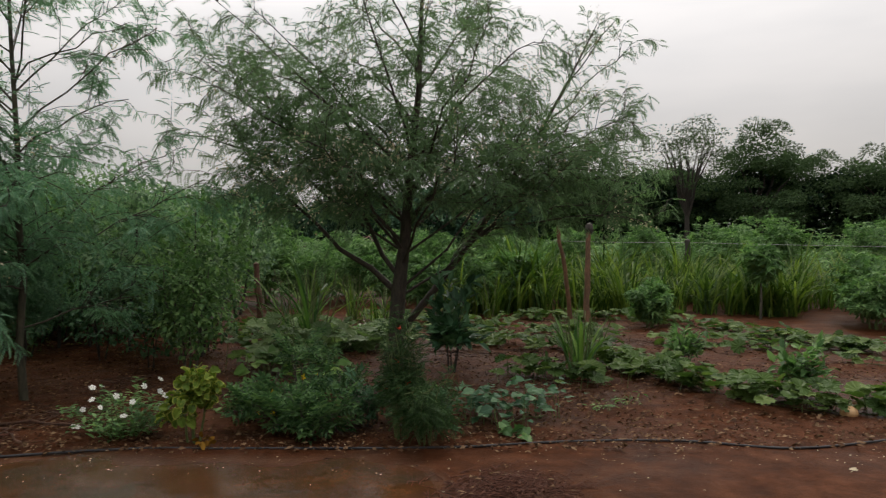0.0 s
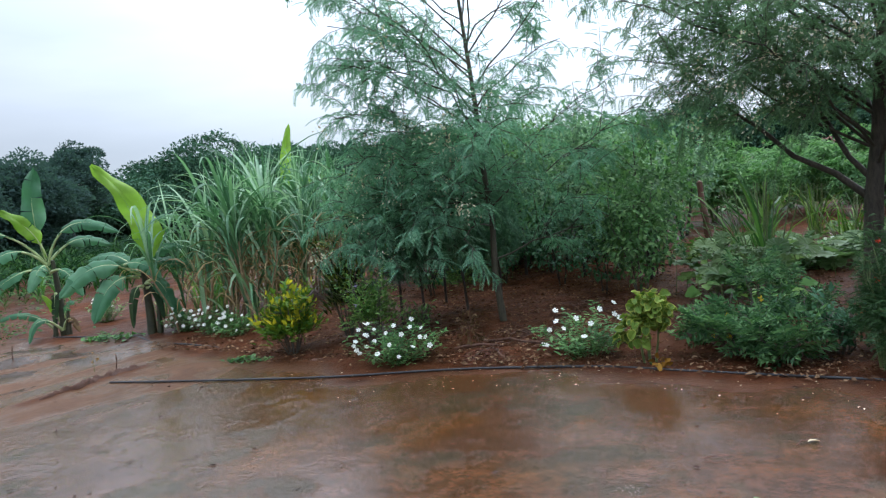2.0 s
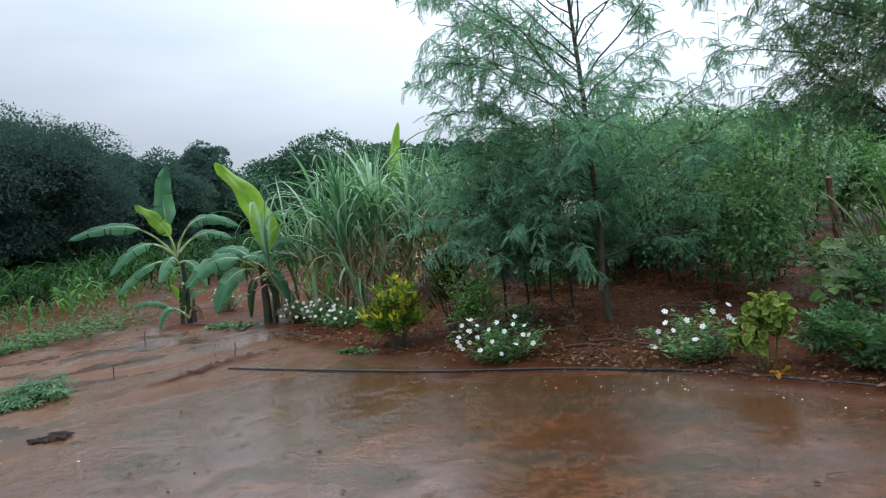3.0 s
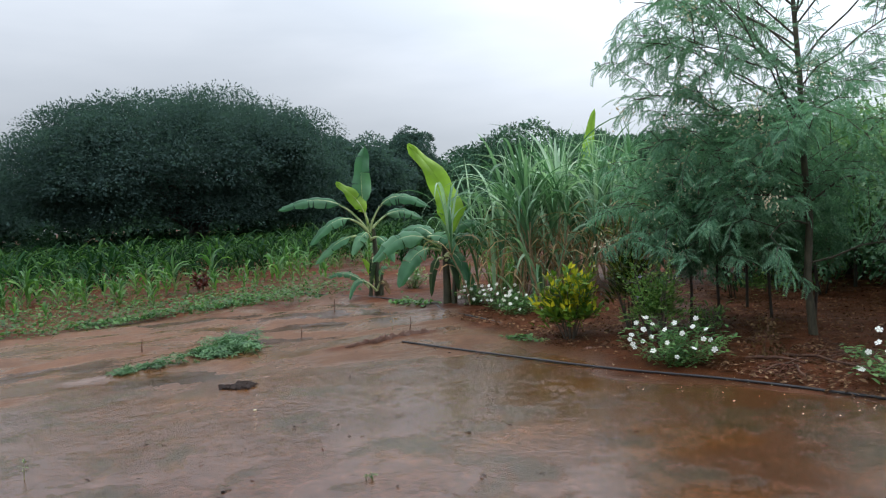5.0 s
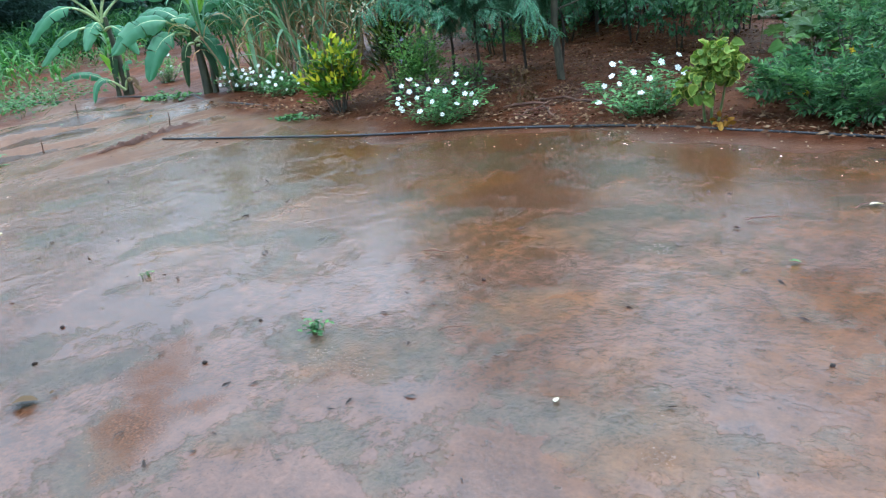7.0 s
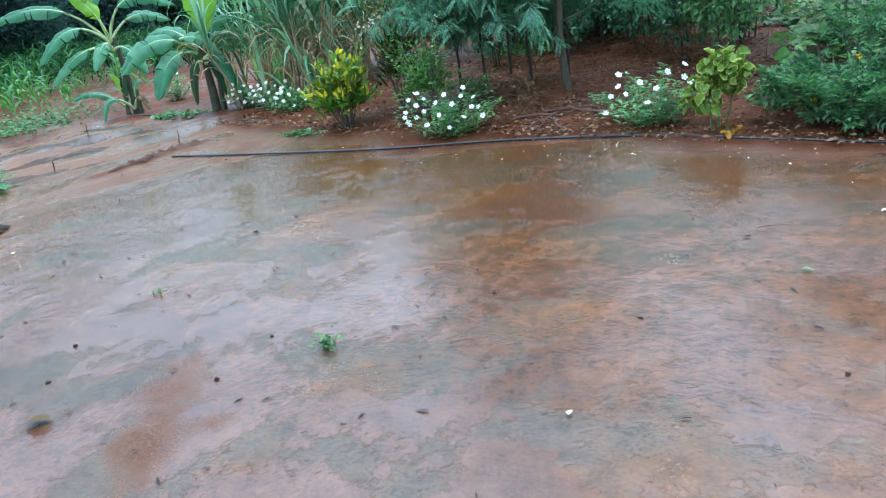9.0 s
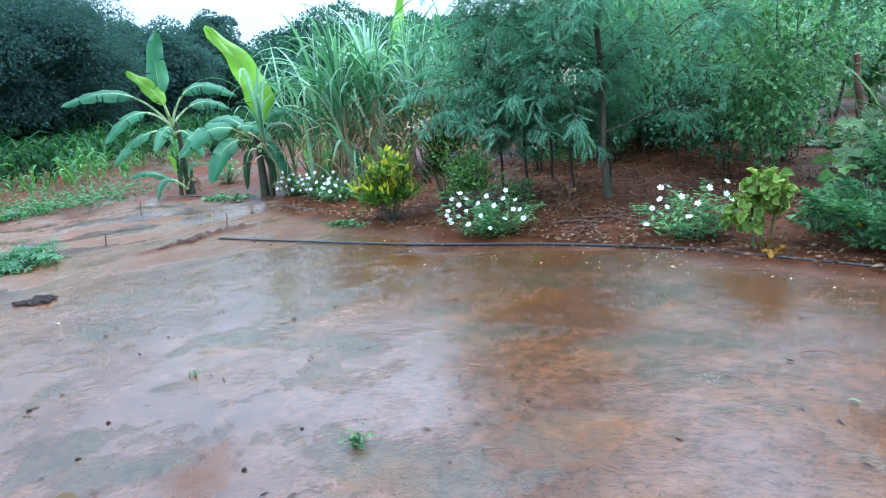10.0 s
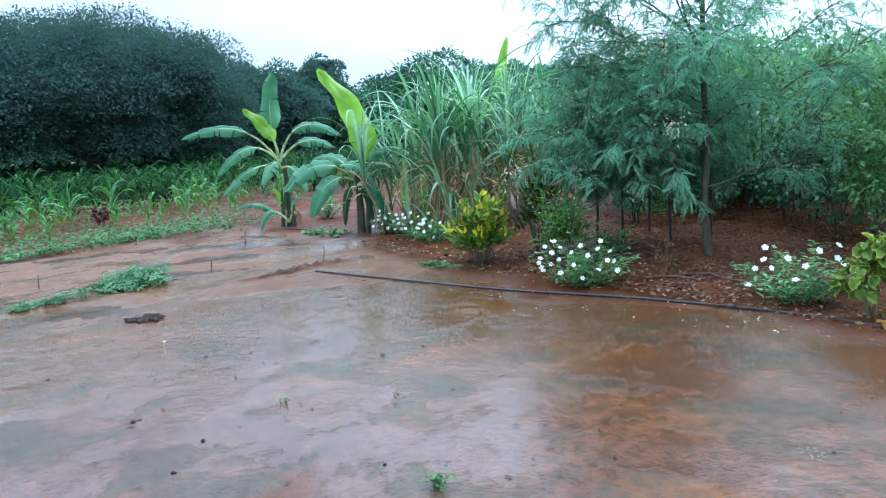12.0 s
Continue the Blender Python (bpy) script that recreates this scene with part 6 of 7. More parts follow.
def gourd(at):
    bm = bmesh.new()
    bmesh.ops.create_uvsphere(bm, u_segments=20, v_segments=12, radius=0.075)
    for v in bm.verts:
        a = math.atan2(v.co.y, v.co.x)
        v.co.xy *= 1 + 0.05 * math.cos(a * 9)
        v.co.z *= 0.86
    me = bpy.data.meshes.new("fruit")
    bm.to_mesh(me)
    for p in me.polygons:
        p.use_smooth = True
    me.materials.append(GOURDSKIN)
    t = thing("gourd", "pale orange squash fruit lying among vine leaves", "gourd", at)
    new("fruit", me).parent = t
    part("stalk", tubes(Geo(), [(np.array([(0, 0, 0.055), (0.012, 0, 0.078), (0.03, 0.01, 0.09)]), np.array([0.014, 0.010, 0.009]))], 7), GREENSTEM, t, smooth=True)


gourd((3.75, 5.98, 0.06))


# ---- poles, wire, small trees of the vegetable patch ----
def pole(at, top, r, label, knob=False, wood=None):
    t = thing("wooden_pole", label, "pole", at, "leaning poles")
    p = bend((0, 0, -0.1), top, 0, 8, 0.012)
    part("shaft", tubes(Geo(), [(p, np.linspace(r * 1.1, r * 0.8, 8) * (1 + 0.06 * np.sin(np.arange(8) * 2.0)))], 9), wood or POSTWOOD, t, smooth=True)
    if knob:
        part("stub", tubes(Geo(), [(bend(p[-1] - np.array([0, 0, 0.06]), p[-1] + np.array([0.02, 0.02, 0.14]), 0, 4, 0.01), np.array([r, r * 1.5, r * 1.4, r * 0.9]))], 8), DARKBARK, t, "dark knotted end", smooth=True)


pole((2.72, 13.4, 0), (-0.28, 0.0, 1.95), 0.045, "thin reddish wooden pole leaning in the garden")
pole((2.92, 13.05, 0), (0.12, 0.35, 1.85), 0.06, "stout reddish wooden pole with a knotted top", True)
pole((-3.55, 14.2, 0), (-0.10, 0, 1.2), 0.07, "short reddish wooden post among the plants", wood=TWIG)
pole((6.9, 18.6, 0.1), (0.0, 0.0, 1.6), 0.09, "dark wooden fence post with a strand of wire", wood=DARKBARK)
pole((16.5, 15.0, 0.0), (0.0, 0.0, 1.6), 0.07, "dark wooden fence post with a strand of wire", wood=DARKBARK)
t = thing("fence_wire", "single thin strand of fence wire", "wire", (6.9, 18.6, 1.64))
part("strand", tubes(Geo(), [(bend((-3.6, 0.5, 0.05), (0, 0, 0), -0.02, 6), np.full(6, 0.006)), (bend((0, 0, 0), (9.6, -3.6, -0.1), -0.06, 8), np.full(8, 0.006))], 5), WIRE, t)
small_tree("leafy_sapling", (6.95, 14.4, 0), 1.6, 0.5, 1, MIDLEAF, "slender sapling with umbrella-like leaves on a thin stem", leaves=200, leaf=0.24, template=PALM, low=0.62)
for x, y, h, r in ((8.7, 13.6, 1.25, 0.75), (9.9, 13.0, 1.2, 0.8), (8.2, 12.6, 1.0, 0.6), (10.8, 14.4, 1.4, 0.9), (12.2, 13.2, 1.3, 0.9), (4.1, 12.9, 0.75, 0.45), (9.2, 11.6, 0.8, 0.5), (0.9, 15.2, 1.3, 0.6), (1.9, 16.0, 1.4, 0.7), (-0.3, 15.4, 1.3, 0.6), (8.6, 20.5, 1.7, 1.2), (10.6, 22.0, 2.0, 1.4), (13.2, 20.5, 1.8, 1.3), (15.6, 19.0, 1.7, 1.2), (7.0, 23.0, 1.8, 1.2), (17.5, 21.5, 1.9, 1.4), (4.6, 23.5, 1.7, 1.2), (2.2, 22.0, 1.6, 1.2), (-4.2, 17.6, 1.8, 1.1), (-3.1, 16.8, 1.3, 0.8), (-2.1, 17.8, 1.4, 0.9), (-1.0, 17.0, 1.2, 0.8), (0.2, 18.2, 1.4, 0.9), (1.5, 18.8, 1.4, 0.9), (-2.8, 19.6, 1.6, 1.0), (-0.6, 20.0, 1.6, 1.0)):
    small_tree("cassava_plant", (x, y, float(ground_z(x, y))), h, r, 3, MIDLEAF, "bushy cassava plant with hand-shaped grey-green leaves", "cassava", leaves=int((420 if y < 16 else 420) * max(1.0, h) ** 1.5), leaf=0.165 if y < 16 else 0.175, template=PALM, low=0.15, group="cassava plants", bark=GREENSTEM)
bush("dark_bush", (7.6, 16.2, 0.04), 0.55, 0.85, DARKLEAF, 0.14, 500, "dark bush among tall grass")


def reed(at, n, h, label, mat=GRASS):
    t = thing("tall_grass_clump", label, "grass", at)
    pos = np.c_[rng.normal(0, 0.10, (n, 2)), np.zeros(n)]
    g = blades(Geo(), pos, rng.random(n) * 6.28, h * (0.6 + 0.5 * rng.random(n)), 1.2 + 0.3 * rng.random(n), 0.5 + 1.2 * rng.random(n), 0.028 if n > 12 else 0.055, 6, 0.4)
    part("foliage", g, mat, t)
    for x, y, _ in pos[:8]:
        part("stalk", tubes(Geo(), [(bend((x, y, -0.02), (x * 2.6, y * 2.6, h * 0.75), 0, 4, 0.01), np.linspace(0.012, 0.006, 4))], 5), GREENSTEM, t)


reed((-1.95, 10.4, 0), 26, 1.5, "tall clump of cane-like grass beneath the trees", CORNNEAR)
for x, y, h in ((-0.9, 12.2, 1.1), (0.4, 13.6, 1.2), (-1.6, 13.8, 1.3), (-2.6, 15.0, 1.4), (1.2, 14.6, 1.2)):
    reed((x, y, 0), 26, h, "tall clump of light green grass in the vegetable patch", GRASS)
reed((-2.25, 9.7, 0), 14, 1.2, "clump of cane-like grass beneath the trees", CORNNEAR)
reed((-1.72, 9.2, 0), 10, 1.65, "tall sparse maize stalks beneath the trees", CORNNEAR)
for x, y, n, h in ((-10.6, 7.5, 26, 1.0), (-9.9, 7.3, 22, 1.1), (-11.3, 8.5, 26, 1.0), (-10.4, 9.0, 26, 1.2), (-12.1, 8.8, 24, 0.9), (-11.0, 7.0, 16, 0.7)):
    reed((x, y, 0), n, h, "clump of tall grass behind the banana plants", CORNNEAR)
reed((1.72, 8.05, 0), 11, 1.0, "young maize shoots growing beside the poles", CORNNEAR)
reed((1.85, 8.7, 0), 9, 0.9, "young maize shoots growing beside the poles", CORNNEAR)

# belt of tall grass behind the squash
g = Geo()
for k in range(470):
    x = 0.4 + 12.1 * rng.random()
    y = 15.0 + 4.2 * rng.random() - np.clip(x - 7.2, 0, 9) * 0.25
    if 6.3 < x < 7.2 and y < 15:
        continue
    lush = noise.noise(Vector((x * 0.7, y * 0.9, 4.0)))
    if lush < -0.18:
        continue
    n = 15
    pos = np.c_[x + rng.normal(0, 0.09, n), y + rng.normal(0, 0.09, n), np.full(n, float(ground_z(x, y)) - 0.01)]
    blades(g, pos, rng.random(n) * 6.28, (0.75 + 1.1 * lush + 0.9 * rng.random() ** 1.5) * (0.6 + 0.6 * rng.random(n)), 1.25 + 0.25 * rng.random(n), 0.4 + 1.6 * rng.random(n), 0.036 + 0.03 * rng.random(), 5, 0.5)
stuff("tall_grass", g, GRASS, "belt of tall bright green fodder grass", "grass")
# weedy crops on the slope behind
g = Geo()
n = 30000
x, y = -26 + 76 * rng.random(n), 19 + 40 * rng.random(n) ** 1.2
lump = np.array([noise.noise(Vector((a * 0.5, b * 0.35, 2.0))) for a, b in zip(x, y)])
keep = lump > -0.12
x, y, lump = x[keep], y[keep], lump[keep]
z = ground_z(x, y) + (0.15 + 2.0 * np.clip(lump + 0.12, 0, 1)) * rng.random(len(x)) ** 0.6
place(g, *PALM, np.c_[x, y, z], np.c_[rng.normal(0, 1, (len(x), 2)), np.zeros(len(x))], np.array([0, -0.3, 1.0]) + rng.normal(0, 0.3, (len(x), 3)), 0.22 + 0.26 * rng.random(len(x)))
stuff("field_crops", g, MIDLEAF, "sloping field of leafy light-green crops", "crops")


# ---- weeds, litter ----
def weed_patch(name, at, outline, n, size, label, material, height=0.08, template=ROUND):
    t = thing(name, label, "weeds", at)
    o = np.array(outline, float)
    s = rng.random(n)
    p = o[0] + (o[1] - o[0]) * s[:, None] + rng.normal(0, 1, (n, 2)) * np.array(o[2])
    keep = np.array([noise.noise(Vector((a * 2.3 + at[0], b * 2.3 + at[1], 1.0))) for a, b in p]) > (-0.3 if height > 0.155 else -0.08)
    if n > 200:
        s, p = s[keep], p[keep]
        n = len(p)
    mound = np.exp(-((s - 0.70) / 0.25) ** 2)
    tuft = np.array([noise.noise(Vector((a * 3.1 + at[0], b * 3.1, 7.0))) for a, b in p])
    p = p + (p - (o[0] + (o[1] - o[0]) * s[:, None])) * (0.9 * mound - 0.3)[:, None]
    pos = np.c_[p, 0.015 + height * rng.random(n) * (0.35 + 0.65 * mound) * (1 + 1.4 * tuft).clip(0.2, 2)]
    place_up = np.array([0, 0, 1.0]) + rng.normal(0, 0.35, (n, 3))
    part("foliage", place(Geo(), *template, pos, np.c_[rng.normal(0, 1, (n, 2)), 0.1 + 0.2 * rng.random(n)], place_up, size * (0.6 + 0.7 * rng.random(n))), material, t)
    k = min(n // 6, 60)
    part("stem_growth", tubes(Geo(), [(bend((*q[:2] * 0.9, 0.0), q, 0.01, 3), np.array([0.004, 0.003, 0.002])) for q in pos[:k]], 4), GREENSTEM, t)
    return t


weed_patch("weed_patch", (-8.5, 1.98, 0), [(0.05, -0.25), (-0.05, 0.36), (0.17, 0.1)], 460, 0.09, "mat of grey-green creeping weeds on wet mud", BLUEWEED, 0.156, PALM)
weed_patch("weed_patch", (-8.2, 1.25, 0), [(0.16, -0.5), (-0.15, 0.5), (0.08, 0.1)], 220, 0.055, "thin mat of small grey-green weeds on wet mud", BLUEWEED, 0.07, PALM)
for a, b, w, n in (((-12.5, -1.6), (-12.3, 1.2), 0.18, 700), ((-12.3, 0.8), (-12.9, 3.0), 0.15, 900), ((-13.0, 2.8), (-13.1, 5.0), 0.24, 800), ((-13.3, -2.8), (-13.6, 1.5), 0.4, 500), ((-14.2, 3.0), (-14.0, 6.0), 0.5, 450), ((-14.7, -2.5), (-14.9, 2.0), 0.5, 800), ((-14.5, 1.5), (-14.4, 5.6), 0.5, 900)):
    c = ((a[0] + b[0]) / 2, (a[1] + b[1]) / 2)
    weed_patch("weed_verge", (*c, 0), [(a[0] - c[0], a[1] - c[1]), (b[0] - c[0], b[1] - c[1]), (w * 1.5, 0.3)], int(n * 1.5), 0.06, "low green weeds along the maize field's edge", VERGE, 0.17)
for x, y in ((-6.9, 10.6), (-7.4, 11.2), (-6.6, 9.8)):
    weed_patch("weed_patch", (x, y, 0), [(-0.5, -0.1), (0.5, 0.1), (0.25, 0.3)], 420, 0.10, "light green grassy weeds under the trees", FRESH, 0.3, SLIM)
weed_patch("weed_patch", (-6.3, 4.75, 0), [(-0.2, -0.05), (0.2, 0.05), (0.06, 0.05)], 130, 0.05, "small mat of green weeds on mud", MIDLEAF, 0.05)
weed_patch("weed_patch", (-10.1, 5.4, 0), [(-0.4, -0.1), (0.3, 0.15), (0.12, 0.1)], 160, 0.08, "small green weeds by the banana", MIDLEAF, 0.09)
weed_patch("weed_patch", (1.7, 6.35, 0), [(-0.2, -0.1), (0.2, 0.1), (0.08, 0.08)], 90, 0.07, "small green seedling on bare soil", MIDLEAF, 0.14, SLIM)
weed_patch("seedling", (-2.26, 1.66, 0), [(-0.02, 0), (0.02, 0), (0.02, 0.02)], 60, 0.030, "tiny green weed growing through the wet earth", VERGE, 0.05, OVAL)
weed_patch("seedling", (-3.68, 1.63, 0), [(-0.01, 0), (0.01, 0), (0.015, 0.015)], 26, 0.024, "tiny weed tuft in the wet earth", VERGE, 0.018, SLIM)
for x, y in ((-9.39, 1.23), (-8.6, 3.0), (-7.78, 4.13), (-10.4, 4.2)):
    t = thing("plant_stub", "short dry stem standing in the mud", "stem", (x, y, -0.01), "dry stubs")
    part("stem", tubes(Geo(), [(bend((0, 0, -0.02), (0.02, 0.01, 0.14 + 0.08 * rng.random()), 0, 4, 0.004), np.array([0.010, 0.008, 0.007, 0.005]))], 6), TWIG, t, smooth=True)
bush("red_leaf_plant", (-16.1, 3.4, 0), 0.2, 0.42, leaf_mat("dark_red_leaf", (0.05, 0.012, 0.012), (0.09, 0.022, 0.018), (0.14, 0.04, 0.03)), 0.12, 120, "small dark red-leaved plant among the weeds", "plant", stems=4)
t = thing("seedling", "thin stalk with a few narrow leaves in wet mud", "plant", (-5.11, -0.06, 0))
part("stem", tubes(Geo(), [(bend((0, 0, -0.01), (0.01, 0.01, 0.12), 0, 3), np.array([0.003, 0.002, 0.0015]))], 5), GREENSTEM, t)
part("foliage", place(Geo(), *SLIM, np.c_[rng.normal(0, 0.012, (8, 2)), 0.03 + 0.09 * rng.random(8)], rng.normal(0, 1, (8, 3)), np.tile([0, 0, 1.0], (8, 1)), 0.03), MIDLEAF, t)
t = thing("seedling", "thin young plant with a few pale leaves on mud", "plant", (-8.0, 4.0, 0))
part("foliage", place(Geo(), *OVAL, np.c_[rng.normal(0, 0.02, (9, 2)), 0.12 + 0.12 * rng.random(9)], rng.normal(0, 1, (9, 3)), np.tile([0, 0, 1.0], (9, 1)), 0.06), DEADLEAF, t)
part("stem", tubes(Geo(), [(bend((0, 0, -0.01), (0.01, 0, 0.22), 0, 3), np.array([0.004, 0.003, 0.002]))], 5), GREENSTEM, t)


def lump(name, at, r, flat, material, label, category, n=1, rough=0.35):
    bm = bmesh.new()
    for k in range(n):
        made = bmesh.ops.create_icosphere(bm, subdivisions=3, radius=r * (1 if k == 0 else 0.35 + 0.3 * rng.random()))
        off = Vector((0, 0, 0)) if k == 0 else Vector((rng.normal(0, r * 0.6), rng.normal(0, r * 0.6), 0))
        for v in made["verts"]:
            d = noise.fractal(v.co * (2.2 / r) + off * 9, 1.0, 2.0, 3)
            v.co *= 1 + rough * d
            v.co.z *= flat
            v.co += off
    me = bpy.data.meshes.new(name)
    bm.to_mesh(me)
    for p in me.polygons:
        p.use_smooth = True
    me.materials.append(material)
    ob = new(name, me)
    ob.location = at
    return tagged(ob, label, category)


pat = lump("dung_pat", (-6.5, 1.68, 0.0), 0.08, 0.75, DUNG, "dark crumbled dung pat on the muddy yard", "dung", 11, 0.7)
pat.rotation_euler, pat.scale = (0, 0, 1.02), (1.25, 0.75, 0.9)
lump("pale_chip", (-5.62, 1.54, 0.004), 0.013, 0.5, CREAM, "small pale chip on wet mud", "chip", 1)
for x, y in ((-5.35, 4.88), (-9.9, 5.25), (-9.6, 5.35)):
    lump("soil_clod", (x, y, 0.015), 0.05, 0.5, CLOD, "small red clod of earth", "clod", 3)


def hose(points, r, label):
    """A black irrigation pipe lying on the earth."""
    t = thing("irrigation_hose", label, "hose", (0, 0, 0))
    p = np.array(points, float)
    k = np.linspace(0, len(p) - 1, 16 * (len(p) - 1))
    i = k.astype(int).clip(0, len(p) - 2)
    f = (k - i)[:, None]
    q = [p[np.clip(i + d, 0, len(p) - 1)] for d in (-1, 0, 1, 2)]
    line = 0.5 * (2 * q[1] + (q[2] - q[0]) * f + (2 * q[0] - 5 * q[1] + 4 * q[2] - q[3]) * f ** 2 + (3 * q[1] - q[0] - 3 * q[2] + q[3]) * f ** 3)
    line = np.c_[line, np.full(len(line), r + 0.004)]
    part("pipe", tubes(Geo(), [(line, np.full(len(line), r))], 10), RUBBER, t, smooth=True)
    d = unit(line[0] - line[1])
    part("end_rim", tubes(Geo(), [(np.array([line[0] - d * 0.015, line[0] + d * 0.012]), np.full(2, r * 1.06))], 10), RUBBER, t, "cut open end", smooth=True)


hose([(-7.25, 3.75), (-6.05, 4.04), (-4.72, 4.40), (-3.71, 4.80), (-3.0, 5.0), (-2.3, 5.13), (-1.64, 5.12), (-0.77, 5.11), (0.11, 5.12), (1.02, 5.26), (1.94, 5.27), (2.73, 5.05), (3.57, 5.24), (4.6, 5.6)], 0.0102, "long black polythene irrigation pipe along the yard's edge")
hose([(-0.05, 3.92), (0.35, 3.93), (0.76, 3.92), (1.08, 3.81), (1.4, 3.6), (1.8, 3.2), (2.4, 2.9)], 0.012, "black polythene pipe half under dry twigs")
hose([(-14.2, 4.6), (-12.58, 5.06), (-11.6, 5.4), (-10.6, 5.55), (-9.76, 5.62), (-8.9, 5.35), (-8.0, 5.3), (-7.3, 5.2)], 0.014, "thin black irrigation pipe past the banana plants")


def litter(name, centre, spread_xy, n, length, label, r=0.003):
    t = thing(name, label, "twigs", (*centre, 0.0))
    lines = []
    for k in range(n):
        a, ln = rng.random() * 3.14, length * (0.4 + 0.8 * rng.random())
        p = rng.normal(0, 1, 2) * np.array(spread_xy)
        h = 0.09 * np.exp(-(p[0] / spread_xy[0]) ** 2 - (p[1] / spread_xy[1]) ** 2) * rng.random() + 0.008
        d = np.array([np.cos(a), np.sin(a), rng.normal(0, 0.08)]) * ln / 2
        c = np.array([*p, h])
        lines.append((np.array([c - d, c + rng.normal(0, 0.012, 3), c + d]).clip([-9, -9, 0.005], 9), np.array([r, r * 0.9, r * 0.6]) * (0.6 + rng.random())))
    part("branching", tubes(Geo(), lines, 4), TWIGRED if r < 0.0035 else TWIG, t)
    m = min(n // 3, 200)
    pos = np.c_[rng.normal(0, 1, (m, 2)) * np.array(spread_xy), 0.008 + 0.05 * rng.random(m)]
    part("dry_foliage", place(Geo(), *SLIM, pos, np.c_[rng.normal(0, 1, (m, 2)), np.zeros(m)], np.array([0, 0, 1]) + rng.normal(0, 0.3, (m, 3)), 0.03 + 0.04 * rng.random(m)), LITTER, t)


litter("twig_heap", (0.47, 4.15), (0.19, 0.19), 1500, 0.13, "low heap of dark red-brown twigs and straw over a hose", 0.0026)
litter("twig_heap", (-3.55, 5.35), (0.18, 0.12), 60, 0.3, "dry twigs lying on red soil")
for x, y, w, n in ((-3.3, 6.1, 0.5, 90), (-4.6, 6.4, 0.5, 70), (-2.4, 6.9, 0.5, 80), (-3.4, 7.6, 0.6, 90), (-5.2, 5.9, 0.35, 50), (1.0, 7.0, 0.5, 80), (2.0, 8.9, 0.6, 110), (4.4, 8.0, 0.6, 90), (0.3, 9.6, 0.6, 90), (3.0, 10.6, 0.7, 90)):
    litter("twig_litter", (x, y), (w, w * 0.6), n, 0.34, "loose dry twigs and straw strewn on the soil", 0.004)
for a, b, r in (((-3.28, 5.25), (-3.62, 5.5), 0.012), ((-3.9, 5.85), (-3.0, 5.72), 0.016), ((-3.2, 5.95), (-2.8, 5.9), 0.012), ((-3.62, 5.2), (-3.5, 5.85), 0.008), ((-4.0, 5.5), (-3.5, 5.6), 0.02)):
    t = thing("fallen_branch", "dry fallen branch on the flower bed's soil", "branch", (*a, 0.018), "fallen branches")
    d = (b[0] - a[0], b[1] - a[1], 0.02)
    part("wood", tubes(Geo(), [(bend((0, 0, 0), d, 0.03, 6, 0.012), np.linspace(r, r * 0.5, 6))], 6), TWIG, t, smooth=True)
t = thing("dead_stem", "dry brown weed stalk standing in the bed", "stem", (-3.85, 5.55, 0))
part("stem", tubes(Geo(), [(bend((0, 0, -0.02), (0.03, 0.02, 0.42), 0, 5, 0.01), np.linspace(0.006, 0.003, 5))], 5), TWIG, t)
part("dry_foliage", place(Geo(), *CHIP, np.c_[rng.normal(0.02, 0.06, (150, 2)), 0.03 + 0.36 * rng.random(150)], rng.normal(0, 1, (150, 3)), rng.normal(0, 1, (150, 3)), 0.045), DRYBROWN, t)

# leaf litter and shed petals
g = Geo()
n = 30000
x, y = -8.5 + 14 * rng.random(n), 5.0 + 9.5 * rng.random(n) ** 1.3
ok = ~inside_yard(x, y) & (y > 5.0 + np.where(x < -3.5, (x + 3.5) * 0.30, 0))
x, y = x[ok], y[ok]
place(g, *LEAF4, np.c_[x, y, 0.02 + 0.035 * rng.random(len(x))], np.c_[rng.normal(0, 1, (len(x), 2)), rng.normal(0, 0.15, len(x))], np.array([0, 0, 1]) + rng.normal(0, 0.4, (len(x), 3)), 0.018 + 0.052 * rng.random(len(x)) ** 1.5)
n = 16000
x, y = -6.5 + 8.5 * rng.random(n), 4.6 + 5.5 * rng.random(n) ** 1.2
ok = y > np.interp(x, [-6.5, -4.7, -3, 3], [4.7, 4.75, 5.15, 5.3])
x, y = x[ok], y[ok]
place(g, *CHIP, np.c_[x, y, 0.018 + 0.03 * rng.random(len(x))], np.c_[rng.normal(0, 1, (len(x), 2)), rng.normal(0, 0.2, len(x))], np.array([0, 0, 1]) + rng.normal(0, 0.5, (len(x), 3)), 0.012 + 0.03 * rng.random(len(x)))
stuff("leaf_litter", g, LITTER, "dry fallen leaves and bits on red soil", "litter")
g = Geo()
n = 430
x = -5.2 + 8.6 * rng.random(n)
y = np.interp(x, [-7.25, -4.7, -3, 0, 4], [3.75, 4.4, 5.0, 5.1, 5.2]) + rng.normal(-0.1, 0.32, n)
place(g, *CHIP, np.c_[x, y, np.full(n, 0.012)], np.c_[rng.normal(0, 1, (n, 2)), np.zeros(n)], np.array([0, 0, 1]) + rng.normal(0, 0.15, (n, 3)), 0.010 + 0.014 * rng.random(n))
stuff("fallen_petals", g, CREAM, "pale shed petals scattered along the yard's edge", "petals")
g = Geo()
n = 480
x, y = -7.2 + 7.5 * rng.random(n), 0.2 + 4.7 * rng.random(n)
ok = inside_yard(x, y)
x, y = x[ok], y[ok]
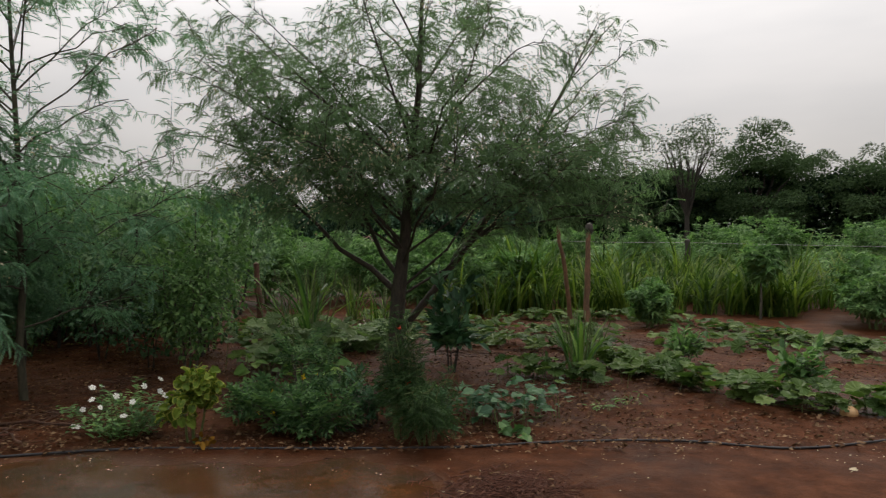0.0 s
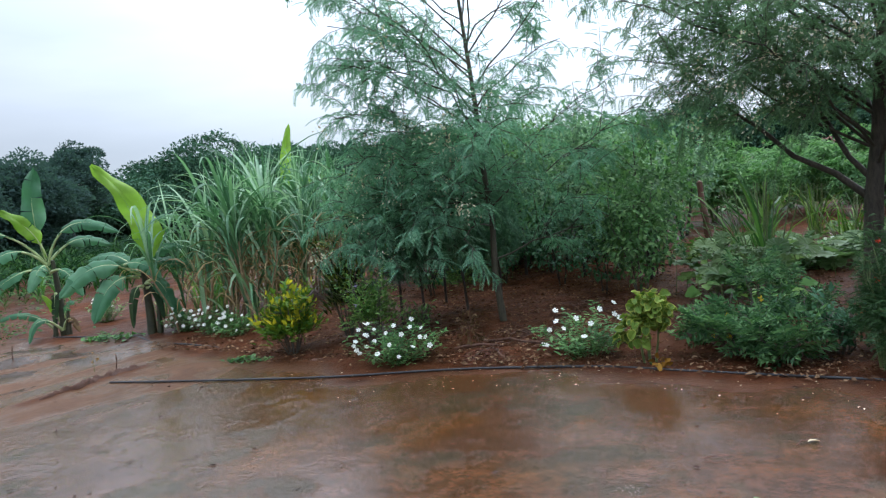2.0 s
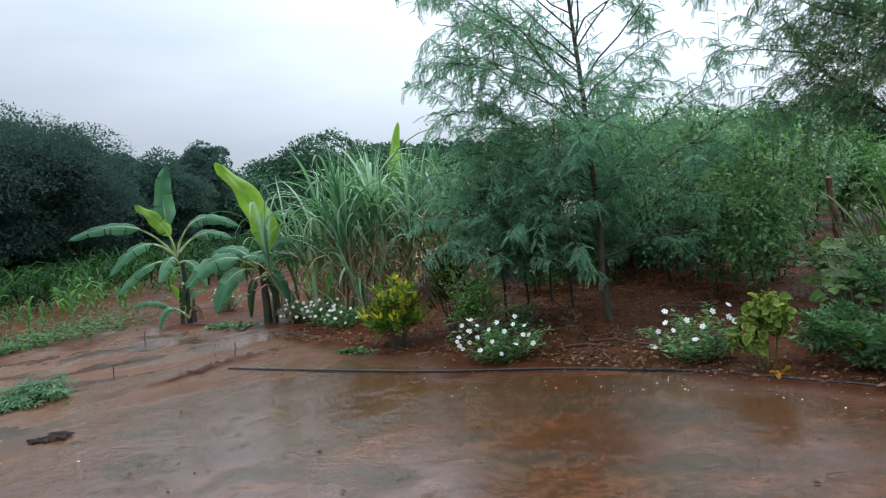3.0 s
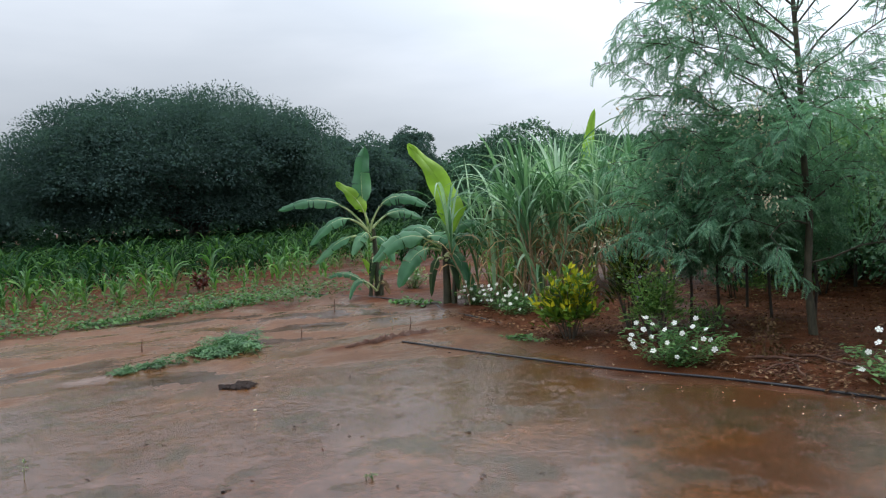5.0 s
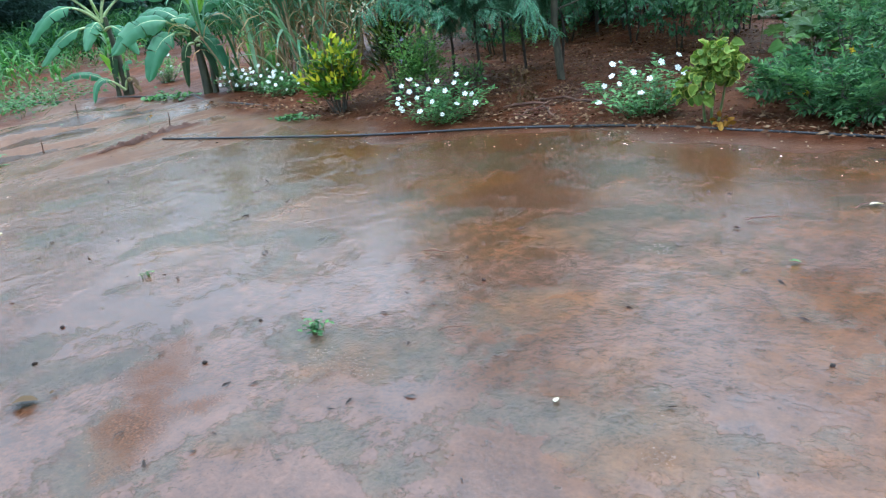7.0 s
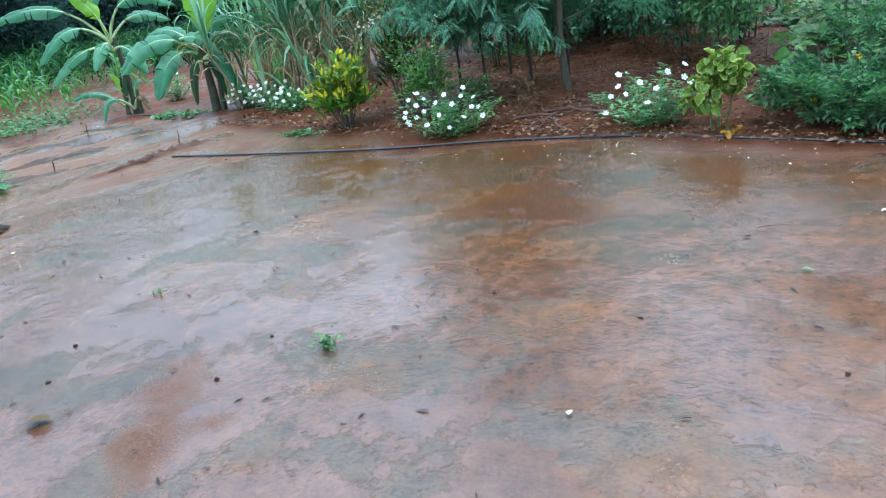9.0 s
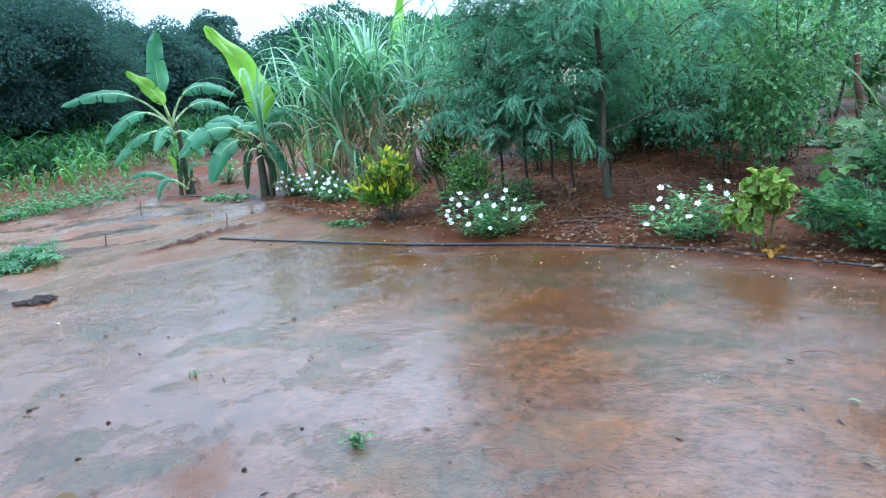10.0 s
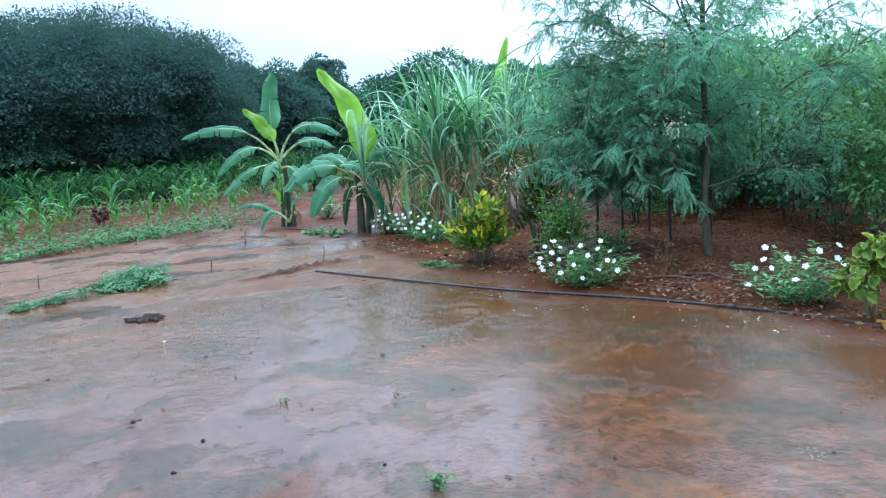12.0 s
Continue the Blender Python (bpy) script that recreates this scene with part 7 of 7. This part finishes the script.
place(g, *SLIM, np.c_[x, y, np.full(len(x), 0.006)], np.c_[rng.normal(0, 1, (len(x), 2)), 0.1 * np.ones(len(x))], np.array([0, 0, 1]) + rng.normal(0, 0.5, (len(x), 3)), 0.016 + 0.042 * rng.random(len(x)) ** 2)
stuff("debris", g, DUNG, "dark bits of litter on the wet earth", "litter")


# ---- small things lying on the wet yard ----
def fallen_leaf(at, size, turn, material, label):
    """A single curled leaf on the ground."""
    g = Geo()
    place(g, *ROUND, np.array([(-size / 2, 0, 0.0)]), np.array([(1.0, 0, 0.1)]), np.array([(0, 0.25, 1.0)]), size)
    ob = new("fallen_leaf", g.mesh("fallen_leaf", material))
    ob.location, ob.rotation_euler = at, (0, 0, turn)
    tagged(ob, label, "leaf", "fallen leaves")


PALELEAF = leaf_mat("bleached_leaf", (0.45, 0.38, 0.26), (0.55, 0.47, 0.34), (0.62, 0.55, 0.42), 0.6, 0.2)
fallen_leaf((-0.61, 3.89, 0.012), 0.07, 0.6, PALELEAF, "pale bleached leaf on the wet yard")
fallen_leaf((-1.12, 1.74, 0.010), 0.03, 1.9, PALELEAF, "small pale leaf scrap on wet earth")
fallen_leaf((2.91, 4.53, 0.012), 0.06, 2.4, PALELEAF, "pale bleached leaf on bare red soil")
fallen_leaf((-2.92, 0.71, 0.014), 0.11, 0.9, DRYBROWN, "curled brown dead leaf on the wet yard")
fallen_leaf((-2.89, 0.81, 0.010), 0.03, 2.0, DRYBROWN, "small brown leaf scrap on wet earth")
fallen_leaf((-0.76, 3.09, 0.012), 0.05, 0.2, MIDLEAF, "fresh green leaf scrap on wet earth")
for x, y, ln, turn in ((-1.04, 3.53, 0.13, 0.5), (-0.66, 3.86, 0.10, 1.0), (-2.33, 2.55, 0.16, 0.1), (-1.75, 1.95, 0.10, 0.7)):
    t = thing("dry_twig", "thin dry brown twig on the wet yard", "twig", (x, y, 0.008), "loose twigs", turn)
    part("stem", tubes(Geo(), [(bend((-ln / 2, 0, 0), (ln / 2, 0, 0.006), 0.006, 6, 0.003), np.linspace(0.0035, 0.0018, 6))], 5), TWIG, t)
for x, y, r in ((-3.24, 0.87, 0.011), (-2.51, 1.27, 0.010), (-2.6, 1.62, 0.008), (-1.91, 2.39, 0.009), (-0.44, 2.35, 0.008), (-3.5, 1.1, 0.010), (-4.05, 0.9, 0.011)):
    lump("soil_crumb", (x, y, 0.004), r, 0.7, DUNG, "small dark crumb of earth on the wet yard", "crumb", 4)
